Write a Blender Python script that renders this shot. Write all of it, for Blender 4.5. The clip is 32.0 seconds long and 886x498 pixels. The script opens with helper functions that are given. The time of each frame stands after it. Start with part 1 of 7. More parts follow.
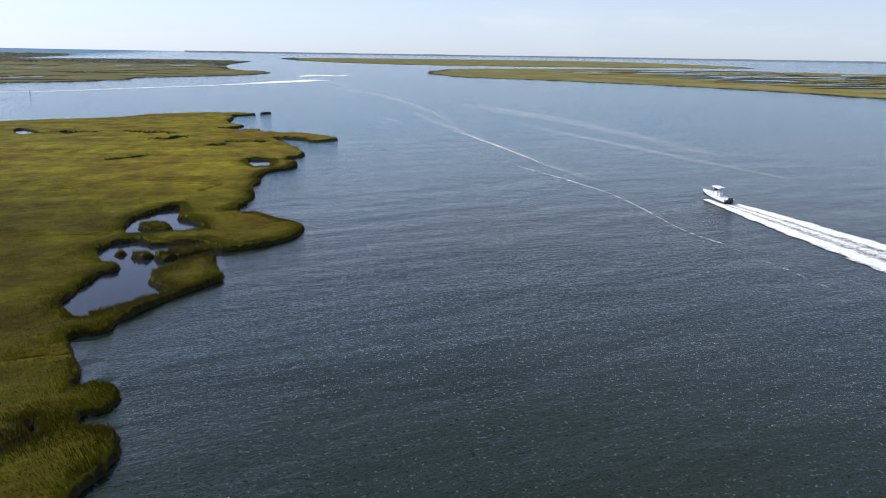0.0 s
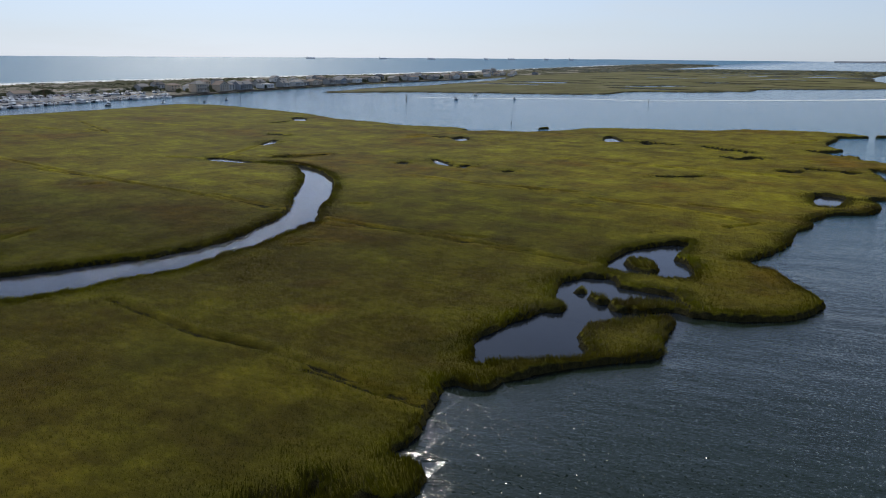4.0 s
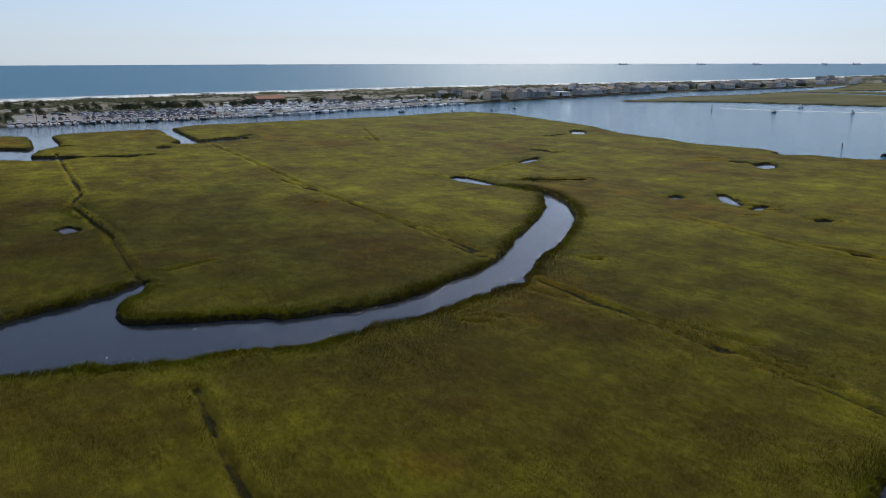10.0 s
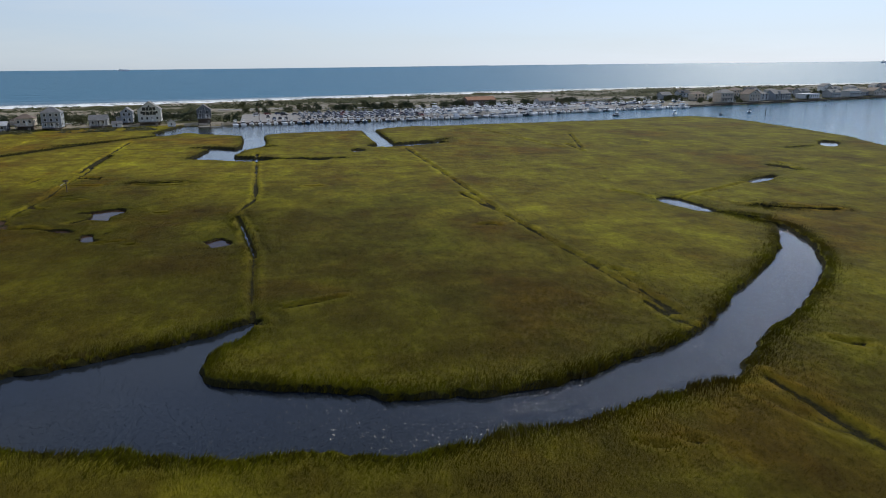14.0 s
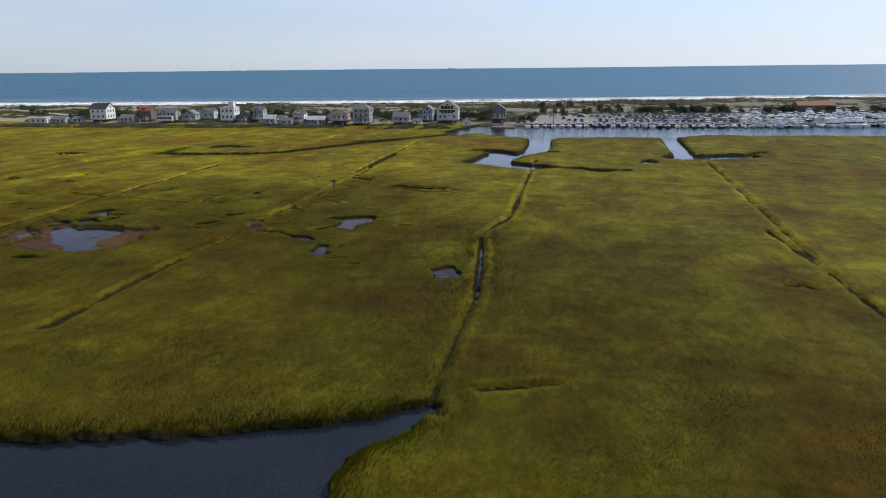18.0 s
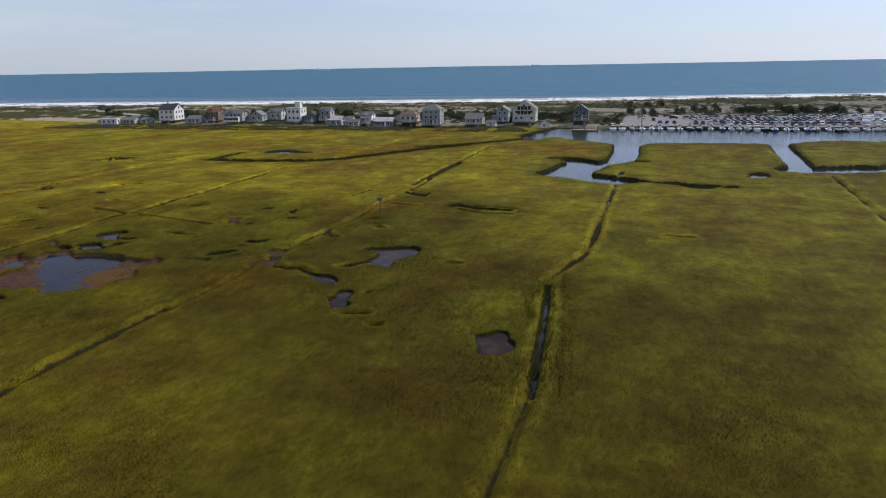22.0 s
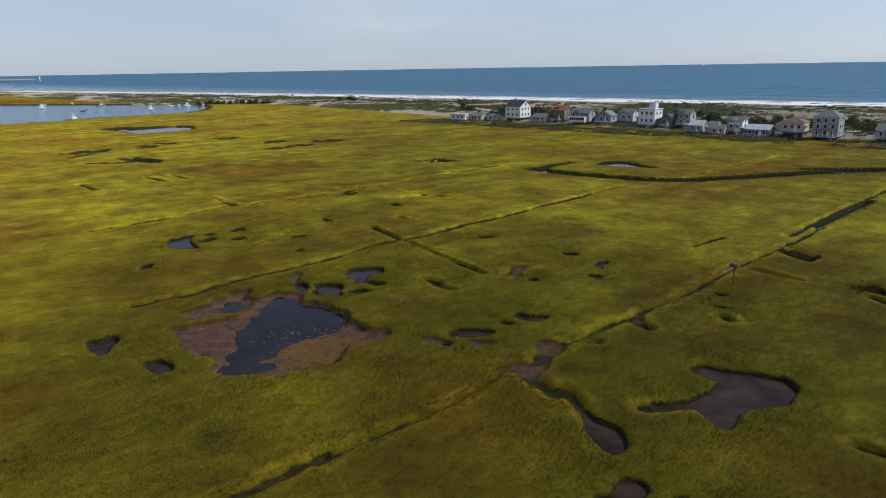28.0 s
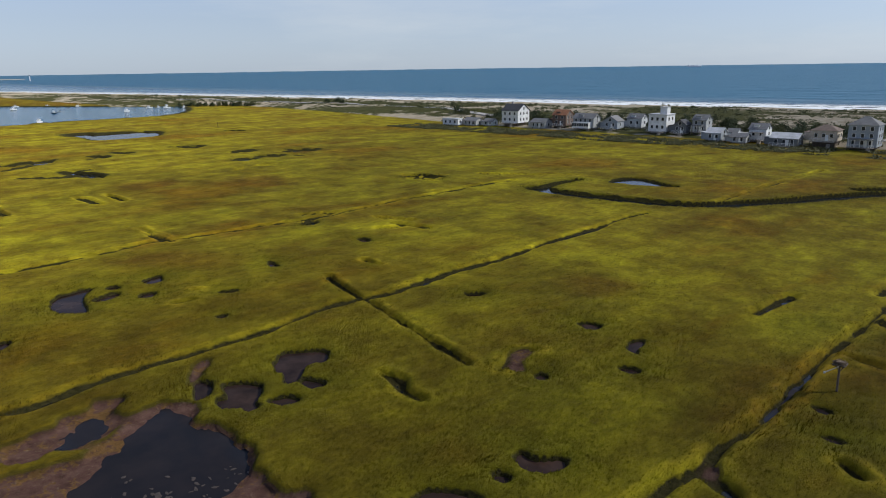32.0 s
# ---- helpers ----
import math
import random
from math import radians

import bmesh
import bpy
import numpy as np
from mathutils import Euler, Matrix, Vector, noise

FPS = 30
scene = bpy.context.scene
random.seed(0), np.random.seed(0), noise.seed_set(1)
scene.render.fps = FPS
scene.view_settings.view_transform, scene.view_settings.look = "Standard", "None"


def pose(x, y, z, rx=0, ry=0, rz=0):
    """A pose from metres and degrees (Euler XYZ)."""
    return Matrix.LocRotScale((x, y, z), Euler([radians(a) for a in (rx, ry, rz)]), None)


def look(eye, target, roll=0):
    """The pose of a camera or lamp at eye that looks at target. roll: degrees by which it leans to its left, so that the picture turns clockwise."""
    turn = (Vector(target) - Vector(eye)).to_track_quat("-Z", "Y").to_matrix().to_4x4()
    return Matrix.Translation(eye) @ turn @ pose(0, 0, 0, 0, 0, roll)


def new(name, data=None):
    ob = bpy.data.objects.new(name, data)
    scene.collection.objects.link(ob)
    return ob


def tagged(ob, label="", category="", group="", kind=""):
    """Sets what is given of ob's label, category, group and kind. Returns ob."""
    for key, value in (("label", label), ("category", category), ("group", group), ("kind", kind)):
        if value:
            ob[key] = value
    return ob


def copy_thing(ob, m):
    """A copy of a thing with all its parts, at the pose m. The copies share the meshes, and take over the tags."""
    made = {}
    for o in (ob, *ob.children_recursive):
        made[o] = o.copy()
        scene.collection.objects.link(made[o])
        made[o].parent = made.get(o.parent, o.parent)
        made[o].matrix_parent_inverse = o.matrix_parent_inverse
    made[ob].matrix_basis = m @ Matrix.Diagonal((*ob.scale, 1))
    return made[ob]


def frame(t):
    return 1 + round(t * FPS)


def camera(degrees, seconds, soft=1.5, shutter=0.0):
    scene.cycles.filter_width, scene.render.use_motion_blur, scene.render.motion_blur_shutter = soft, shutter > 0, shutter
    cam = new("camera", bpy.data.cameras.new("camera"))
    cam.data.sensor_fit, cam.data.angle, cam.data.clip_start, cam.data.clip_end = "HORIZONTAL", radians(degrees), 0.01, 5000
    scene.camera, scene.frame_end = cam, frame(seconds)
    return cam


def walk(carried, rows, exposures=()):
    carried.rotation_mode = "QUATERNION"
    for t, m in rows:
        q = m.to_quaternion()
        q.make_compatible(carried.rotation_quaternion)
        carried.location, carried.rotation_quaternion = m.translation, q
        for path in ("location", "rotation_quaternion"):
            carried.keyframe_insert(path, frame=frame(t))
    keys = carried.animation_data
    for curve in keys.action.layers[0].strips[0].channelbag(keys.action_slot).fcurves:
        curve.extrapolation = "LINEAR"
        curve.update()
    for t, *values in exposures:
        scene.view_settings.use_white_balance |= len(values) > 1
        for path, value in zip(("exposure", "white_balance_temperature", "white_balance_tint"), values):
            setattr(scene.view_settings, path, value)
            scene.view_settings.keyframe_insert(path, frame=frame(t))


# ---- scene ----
cam = camera(63.6, 32.0, soft=1.0)
# seconds, eye in metres, then yaw to the left of +y, pitch and roll in degrees
ROWS = [
    (0, -0.02, 0.04, 30.06, -12.76, -15.37, 0.9),
    (0.5, 2.37, 3.15, 30.06, -8.02, -15.42, 0.9),
    (1, 4.72, 6.14, 30.06, -2.1, -15.46, 0.88),
    (1.5, 6.82, 9.21, 30.07, 4.24, -15.44, 0.82),
    (2, 8.56, 12.39, 30.08, 11.68, -15.4, 0.73),
    (2.5, 9.97, 15.84, 30.1, 18.98, -15.35, 0.64),
    (3, 11.05, 19.3, 30.14, 24.62, -15.28, 0.55),
    (3.5, 11.73, 22.83, 30.2, 29.81, -15.19, 0.46),
    (4, 11.96, 26.35, 30.28, 34.72, -15.08, 0.37),
    (4.5, 11.79, 29.83, 30.34, 39.48, -14.98, 0.3),
    (6.5, 8.27, 42.53, 30.44, 50.08, -14.74, 0.06),
    (7, 6.78, 45.42, 30.49, 50.05, -14.7, 0.02),
    (7.5, 5.14, 47.98, 30.53, 50.33, -14.67, 0.01),
    (8, 3.27, 50.51, 30.55, 50.87, -14.66, 0.0),
    (8.5, 1.47, 53.04, 30.53, 52.15, -14.66, -0.0),
    (9, -0.67, 55.61, 30.48, 54.81, -14.66, -0.02),
    (9.5, -2.88, 58.0, 30.41, 57.28, -14.65, -0.05),
    (10, -5.03, 60.38, 30.35, 58.87, -14.65, -0.1),
    (10.5, -7.3, 62.62, 30.3, 59.79, -14.65, -0.16),
    (11, -9.72, 64.95, 30.25, 61.84, -14.65, -0.22),
    (11.5, -12.18, 67.1, 30.21, 62.59, -14.64, -0.3),
    (12, -14.75, 69.19, 30.16, 63.25, -14.64, -0.4),
    (12.5, -17.46, 71.29, 30.11, 63.83, -14.63, -0.5),
    (13, -20.27, 73.22, 30.03, 65.69, -14.61, -0.57),
    (13.5, -23.19, 75.08, 29.92, 71.18, -14.56, -0.62),
    (14, -26.08, 76.9, 29.8, 76.29, -14.5, -0.64),
    (14.5, -29.11, 78.59, 29.71, 79.63, -14.47, -0.65),
    (15, -32.23, 80.13, 29.67, 83.43, -14.44, -0.66),
    (15.5, -35.27, 81.4, 29.67, 86.31, -14.4, -0.67),
    (17.5, -48.55, 85.18, 29.71, 97.94, -14.33, -0.6),
    (18, -52.14, 85.83, 29.7, 100.56, -14.31, -0.6),
    (18.5, -55.64, 86.23, 29.67, 103.16, -14.3, -0.61),
    (19, -59.14, 86.44, 29.65, 105.53, -14.31, -0.63),
    (19.5, -62.69, 86.47, 29.64, 106.86, -14.33, -0.66),
    (20, -66.22, 86.25, 29.63, 107.12, -14.36, -0.71),
    (20.5, -69.67, 85.82, 29.64, 107.11, -14.38, -0.8),
    (21, -73.19, 85.29, 29.67, 107.13, -14.39, -0.89),
    (21.5, -76.81, 84.68, 29.73, 107.18, -14.42, -1),
    (22, -80.4, 84.05, 29.84, 107.21, -14.44, -1.06),
    (22.5, -83.89, 83.35, 29.94, 107.25, -14.43, -1.07),
    (23, -87.36, 82.51, 30.03, 108.15, -14.41, -1.04),
    (23.5, -91.21, 81.61, 30.1, 113.16, -14.38, -1.06),
    (24, -95.17, 80.71, 30.15, 116.59, -14.36, -1.05),
    (24.5, -98.95, 79.66, 30.17, 120.39, -14.34, -1),
    (25, -102.63, 78.43, 30.13, 124.79, -14.33, -0.93),
    (25.5, -106.27, 76.9, 30.03, 128.79, -14.32, -0.9),
    (26, -109.99, 75.04, 29.88, 131.96, -14.3, -0.88),
    (26.5, -113.64, 73.02, 29.74, 134.41, -14.31, -0.88),
    (28.5, -127.0, 64.28, 29.33, 135.45, -14.29, -0.95),
    (29, -130.12, 61.71, 29.29, 135.32, -14.28, -0.96),
    (29.5, -133.22, 59.1, 29.3, 135.23, -14.28, -0.96),
    (30, -136.36, 56.54, 29.34, 135.2, -14.3, -0.96),
    (30.5, -139.58, 54.1, 29.39, 135.31, -14.31, -0.95),
    (31, -142.6, 51.56, 29.44, 135.34, -14.3, -0.94),
    (31.5, -145.52, 48.9, 29.46, 135.32, -14.28, -0.91),
    (32, -148.36, 45.98, 29.46, 135.16, -14.26, -0.85),
]


def aimed(x, y, z, yaw, pitch, roll):
    a, p = radians(yaw), radians(pitch)
    way = Vector((-math.sin(a) * math.cos(p), math.cos(a) * math.cos(p), math.sin(p)))
    return look((x, y, z), Vector((x, y, z)) + 10 * way, roll)


# seconds, stops, kelvin, tint
EXPOSURE = [(0, 0.22, 6500, 10), (1.5, -0.13, 6500, 10), (3, -0.24, 6500, 9), (4.5, -0.30, 6480, 7), (7, -0.28, 6450, 6), (13, -0.26, 6450, 6), (17.5, -0.05, 6520, 9), (21, -0.12, 6500, 10), (26, -0.19, 6430, 9), (32, -0.24, 6320, 8)]
walk(cam, [(row[0], aimed(*row[1:])) for row in ROWS], EXPOSURE)

# ---- world, sun ----
SUN_YAW, SUN_HIGH = 50.0, 38.0
world = bpy.data.worlds.new("sky")
scene.world = world
world.use_nodes = True
wn, wl = world.node_tree.nodes, world.node_tree.links
wn.clear()
sky = wn.new("ShaderNodeTexSky")
sky.sky_type, sky.sun_disc = "NISHITA", False
sky.sun_elevation, sky.sun_rotation = radians(SUN_HIGH), radians(-SUN_YAW)
sky.altitude, sky.air_density, sky.dust_density, sky.ozone_density = 0, 1.0, 0.35, 2.5
back = wn.new("ShaderNodeBackground")
back.inputs["Strength"].default_value = 0.12
wout = wn.new("ShaderNodeOutputWorld")
hue = wn.new("ShaderNodeHueSaturation")
hue.inputs["Saturation"].default_value = 0.52
tint = wn.new("ShaderNodeMix")
tint.data_type, tint.blend_type = "RGBA", "MULTIPLY"
tint.inputs["Factor"].default_value = 1.0
tint.inputs["B"].default_value = (0.84, 0.94, 1.23, 1)
wl.new(sky.outputs[0], hue.inputs["Color"])
wl.new(hue.outputs[0], tint.inputs["A"])
# pale sea haze low over the horizon, all round
way = wn.new("ShaderNodeTexCoord")
split = wn.new("ShaderNodeSeparateXYZ")
low = wn.new("ShaderNodeMapRange")
low.interpolation_type = "SMOOTHSTEP"
low.inputs["From Min"].default_value, low.inputs["From Max"].default_value = 0.0, 0.22
low.inputs["To Min"].default_value, low.inputs["To Max"].default_value = 0.55, 0.0
haze = wn.new("ShaderNodeMix")
haze.data_type = "RGBA"
haze.inputs["B"].default_value = (4.7, 5.4, 6.15, 1)
wl.new(way.outputs["Generated"], split.inputs[0])
wl.new(split.outputs["Z"], low.inputs["Value"])
wl.new(low.outputs["Result"], haze.inputs["Factor"])
wl.new(tint.outputs["Result"], haze.inputs["A"])
# faint streaks of high cloud
stretch = wn.new("ShaderNodeMapping")
stretch.inputs["Scale"].default_value = (1.0, 1.0, 6.0)
wisp = wn.new("ShaderNodeTexNoise")
wisp.inputs["Scale"].default_value, wisp.inputs["Detail"].default_value, wisp.inputs["Roughness"].default_value = 2.2, 7.0, 0.6
thin = wn.new("ShaderNodeMapRange")
thin.inputs["From Min"].default_value, thin.inputs["From Max"].default_value = 0.50, 0.78
thin.inputs["To Max"].default_value = 0.45
cloud = wn.new("ShaderNodeMix")
cloud.data_type = "RGBA"
cloud.inputs["B"].default_value = (6.6, 6.9, 7.2, 1)
wl.new(way.outputs["Generated"], stretch.inputs["Vector"])
wl.new(stretch.outputs[0], wisp.inputs["Vector"])
wl.new(wisp.outputs["Fac"], thin.inputs["Value"])
wl.new(thin.outputs["Result"], cloud.inputs["Factor"])
wl.new(haze.outputs["Result"], cloud.inputs["A"])
wl.new(cloud.outputs["Result"], back.inputs["Color"])
wl.new(back.outputs[0], wout.inputs["Surface"])
sun_data = bpy.data.lights.new("sun", "SUN")
sun_data.energy, sun_data.angle, sun_data.color = 4.4, radians(0.53), (1.0, 0.94, 0.84)
sun = new("sun", sun_data)
sa, se = radians(SUN_YAW), radians(SUN_HIGH)
SUN_WAY = Vector((-math.sin(sa) * math.cos(se), math.cos(sa) * math.cos(se), math.sin(se)))
sun.matrix_world = look(SUN_WAY * 200, (0, 0, 0))

# ---- materials ----
class Mat:
    """A small builder for node materials; coordinates are those of the object, in metres."""

    def __init__(self, name, rough=0.8, metal=0.0, spec=0.5):
        self.m = bpy.data.materials.new(name)
        self.m.use_nodes = True
        self.t = self.m.node_tree
        self.b = self.t.nodes["Principled BSDF"]
        self.b.inputs["Roughness"].default_value = rough
        self.b.inputs["Metallic"].default_value = metal
        self.b.inputs["Specular IOR Level"].default_value = spec
        self.co = self.add("ShaderNodeTexCoord").outputs["Object"]

    def add(self, kind, **inputs):
        n = self.t.nodes.new(kind)
        for k, v in inputs.items():
            self.put(n.inputs[k.replace("_", " ")], v)
        return n

    def put(self, socket, v):
        if hasattr(v, "links") or hasattr(v, "is_linked"):
            self.t.links.new(v, socket)
        elif isinstance(v, tuple) and len(v) == 3 and socket.type == "RGBA":
            socket.default_value = (*v, 1)
        else:
            socket.default_value = v

    def noise(self, scale, detail=3.0, rough=0.55, stretch=None, turn=0.0):
        co = self.co
        if stretch or turn:
            mp = self.add("ShaderNodeMapping", Vector=co)
            mp.inputs["Scale"].default_value = stretch or (1, 1, 1)
            mp.inputs["Rotation"].default_value = (0, 0, radians(turn))
            co = mp.outputs[0]
        n = self.add("ShaderNodeTexNoise", Vector=co, Scale=scale, Detail=detail, Roughness=rough)
        return n.outputs["Fac"]

    def crests(self, scale, detail, rough, turn, long):
        """Noise drawn out into ridges that run that many degrees from the x axis."""
        a = self.add("ShaderNodeMapping", Vector=self.co)
        a.inputs["Rotation"].default_value = (0, 0, radians(-turn))
        b = self.add("ShaderNodeMapping", Vector=a.outputs[0])
        b.inputs["Scale"].default_value = (1 / long, 1, 1)
        return self.add("ShaderNodeTexNoise", Vector=b.outputs[0], Scale=scale, Detail=detail, Roughness=rough).outputs["Fac"]

    def ramp(self, value, *stops):
        r = self.add("ShaderNodeValToRGB", Fac=value)
        el = r.color_ramp.elements
        while len(el) < len(stops):
            el.new(0.5)
        for e, (p, c) in zip(el, stops):
            e.position = p
            e.color = (*c, 1) if isinstance(c, tuple) else (c, c, c, 1)
        return r.outputs["Color"]

    def mix(self, fac, a, b, mode="MIX"):
        n = self.t.nodes.new("ShaderNodeMix")
        n.data_type, n.blend_type = "RGBA", mode
        self.put(n.inputs["Factor"], fac)
        self.put(n.inputs["A"], a)
        self.put(n.inputs["B"], b)
        return n.outputs["Result"]

    def math(self, op, a, b=0.5, c=0.5):
        n = self.t.nodes.new("ShaderNodeMath")
        n.operation = op
        for s, v in zip(n.inputs, (a, b, c)):
            self.put(s, v)
        return n.outputs[0]

    def bump(self, height, strength=0.5, distance=0.1, under=None):
        n = self.add("ShaderNodeBump", Height=height, Strength=strength, Distance=distance)
        if under is not None:
            self.put(n.inputs["Normal"], under)
        self.put(self.b.inputs["Normal"], n.outputs[0])
        return n.outputs[0]

    def color(self, c):
        self.put(self.b.inputs["Base Color"], c)
        return self

    def attribute(self, name):
        n = self.t.nodes.new("ShaderNodeAttribute")
        n.attribute_name = name
        return n.outputs


def plain(name, rgb, rough=0.7, metal=0.0, vary=0.25, scale=1.5, bump=0.0, spec=0.5):
    """Paint, metal or plastic with blotches, grime and a little tone from piece to piece."""
    k = Mat(name, rough, metal, spec)
    blot = k.noise(scale, 5)
    dark = tuple(v * (1 - vary) for v in rgb)
    light = tuple(min(1.0, v * (1 + vary * 0.5)) for v in rgb)
    c = k.ramp(blot, (0.3, dark), (0.7, light))
    info = k.add("ShaderNodeObjectInfo").outputs["Random"]
    c = k.mix(k.math("MULTIPLY", info, 0.22), c, tuple(v * 0.55 for v in rgb))
    k.color(c)
    k.put(k.b.inputs["Roughness"], k.math("MULTIPLY_ADD", k.noise(scale * 4, 3), 0.3, rough - 0.15))
    if bump:
        k.bump(k.noise(scale * 8, 4), 0.6, bump)
    return k.m


def siding(name, rgb, pitch=0.22, rough=0.75):
    """Lapped boards: shadow lines by relief, weathered patches."""
    k = Mat(name, rough)
    sep = k.add("ShaderNodeSeparateXYZ", Vector=k.co).outputs["Z"]
    saw = k.math("FRACT", k.math("DIVIDE", sep, pitch))
    c = k.ramp(k.noise(0.9, 5), (0.3, tuple(v * 0.78 for v in rgb)), (0.7, tuple(min(1, v * 1.1) for v in rgb)))
    info = k.add("ShaderNodeObjectInfo").outputs["Random"]
    c = k.mix(k.math("MULTIPLY", info, 0.15), c, tuple(v * 0.6 for v in rgb))
    k.color(c)
    k.bump(saw, 0.8, 0.02)
    return k.m


def shingle(name, rgb):
    k = Mat(name, 0.9)
    c = k.ramp(k.noise(0.6, 5), (0.3, tuple(v * 0.65 for v in rgb)), (0.7, tuple(v * 1.2 for v in rgb)))
    c = k.mix(0.35, c, k.ramp(k.noise(7.0, 2), (0.35, tuple(v * 0.5 for v in rgb)), (0.65, tuple(v * 1.3 for v in rgb))))
    k.color(c)
    k.bump(k.noise(9.0, 2), 0.7, 0.03)
    return k.m


def grass_colors(k):
    """Cordgrass and salt hay: broad stands, streaky patches, clumps, fine blades."""
    broad = k.noise(0.016, 5, 0.62, (1, 1.3, 1), 40)
    mid = k.noise(0.05, 5, 0.65, (1, 2.4, 1), 25)
    spot = k.noise(0.11, 4, 0.6, (1.6, 1, 1), -35)
    clump = k.noise(0.5, 4, 0.65, (1, 1.6, 1), -20)
    blade = k.noise(5.5, 3, 0.75, (1, 2.2, 1), 35)
    c = k.ramp(mid, (0.32, (0.197, 0.125, 0.007)), (0.42, (0.226, 0.169, 0.009)), (0.52, (0.267, 0.211, 0.011)), (0.62, (0.344, 0.284, 0.013)), (0.70, (0.250, 0.209, 0.011)))
    c = k.mix(1.0, c, k.ramp(broad, (0.37, (0.92, 0.66, 0.6)), (0.44, (0.84, 0.78, 0.85)), (0.50, (1.0, 1.0, 1.0)), (0.57, (1.18, 1.22, 1.0)), (0.66, (0.83, 0.85, 0.9))), "MULTIPLY")
    c = k.mix(1.0, c, k.ramp(spot, (0.36, (0.74, 0.68, 0.75)), (0.50, (1.0, 1.0, 1.0)), (0.64, (1.26, 1.25, 1.15))), "MULTIPLY")
    c = k.mix(1.0, c, k.ramp(clump, (0.32, 0.78), (0.5, 1.0), (0.68, 1.24)), "MULTIPLY")
    c = k.mix(0.38, c, k.ramp(blade, (0.30, 0.58), (0.5, 1.0), (0.72, 1.42)), "MULTIPLY")
    tuft = k.noise(1.3, 4, 0.7, (1, 1.8, 1))
    c = k.mix(1.0, c, k.ramp(tuft, (0.34, 0.82), (0.5, 1.0), (0.66, 1.20)), "MULTIPLY")
    kind = k.add("ShaderNodeSeparateColor", Color=k.attribute("stand")["Color"]).outputs
    c = k.mix(kind["Red"], c, k.mix(1.0, c, (0.86, 0.66, 0.9), "MULTIPLY"))
    c = k.mix(kind["Green"], c, k.mix(1.0, c, (1.30, 1.34, 1.2), "MULTIPLY"))
    c = k.mix(kind["Blue"], c, k.mix(1.0, c, (0.62, 0.66, 0.7), "MULTIPLY"))
    return c, clump, blade


def ground_material():
    k = Mat("marsh_ground", 0.9, spec=0.05)
    k.b.inputs["Diffuse Roughness"].default_value = 1.0
    grass, clump, blade = grass_colors(k)
    cover = k.attribute("cover")["Color"]
    rgb = k.add("ShaderNodeSeparateColor", Color=cover).outputs
    # greener tall grass along the water
    tall = k.mix(0.5, k.ramp(clump, (0.3, (0.068, 0.075, 0.004)), (0.7, (0.183, 0.192, 0.009))), k.ramp(blade, (0.3, (0.061, 0.063, 0.004)), (0.7, (0.202, 0.198, 0.011))))
    # under the standing blades: dark thatch, with shade between blades painted in
    thatch_shade = k.mix(0.66, grass, k.ramp(clump, (0.3, (0.036, 0.027, 0.004)), (0.7, (0.066, 0.050, 0.006))))
    grass = k.mix(k.attribute("bladed")["Fac"], grass, thatch_shade)
    c = k.mix(k.math("MULTIPLY", rgb["Green"], 0.5), grass, tall)
    # brighter, looser grass on the lips of the ditches
    lip = k.mix(1.0, grass, (1.55, 1.5, 1.5), "MULTIPLY")
    c = k.mix(k.math("MULTIPLY", k.attribute("lip")["Fac"], k.ramp(k.noise(0.35, 3), (0.35, 0.2), (0.6, 0.9))), c, lip)
    # straw-coloured marshes beyond the channel, paled by haze put into the colour
    yy = k.add("ShaderNodeSeparateXYZ", Vector=k.co).outputs["Y"]
    straw = k.ramp(k.noise(0.02, 5, 0.65, (1, 0.4, 1)), (0.35, (0.15, 0.125, 0.055)), (0.5, (0.20, 0.185, 0.075)), (0.65, (0.30, 0.255, 0.13)))
    c = k.mix(k.ramp(k.math("MULTIPLY", yy, 0.001), (0.40, 0.0), (0.47, 0.8)), c, straw)
    mudtex = k.noise(0.8, 6, 0.65)
    mud = k.ramp(mudtex, (0.3, (0.056, 0.026, 0.025)), (0.5, (0.098, 0.049, 0.044)), (0.72, (0.150, 0.084, 0.072)))
    # dried algae mats and straw wrack lie on the mud
    mats = k.math("ADD", k.noise(0.22, 5, 0.7), k.math("MULTIPLY", k.math("SUBTRACT", k.noise(1.6, 4, 0.7), 0.5), 0.5))
    mats = k.math("ADD", mats, k.math("MULTIPLY", k.add("ShaderNodeSeparateColor", Color=k.attribute("stand")["Color"]).outputs["Red"], 0.16))
    mud = k.mix(k.ramp(mats, (0.53, 0.0), (0.57, 0.9)), mud, k.ramp(k.noise(3.0, 4, 0.7), (0.3, (0.095, 0.048, 0.016)), (0.7, (0.200, 0.110, 0.040))))
    mud = k.mix(k.ramp(k.noise(2.4, 5, 0.75), (0.60, 0.0), (0.68, 0.6)), mud, (0.24, 0.18, 0.13))
    z = k.add("ShaderNodeSeparateXYZ", Vector=k.co).outputs["Z"]
    low = k.math("SUBTRACT", 1.0, k.math("MULTIPLY_ADD", k.math("ADD", z, k.math("MULTIPLY", k.noise(1.2, 3), 0.3)), 5.0, -1.2))
    low = k.add("ShaderNodeClamp", Value=low).outputs[0]
    peat = k.ramp(k.noise(2.0, 5), (0.3, (0.014, 0.013, 0.005)), (0.7, (0.046, 0.040, 0.015)))
    bank = k.mix(rgb["Blue"], peat, mud)
    cut = k.ramp(k.math("ADD", k.attribute("cut")["Fac"], k.math("MULTIPLY", k.math("SUBTRACT", k.noise(0.9, 3), 0.5), 0.5)), (0.32, 0.0), (0.50, 1.0))
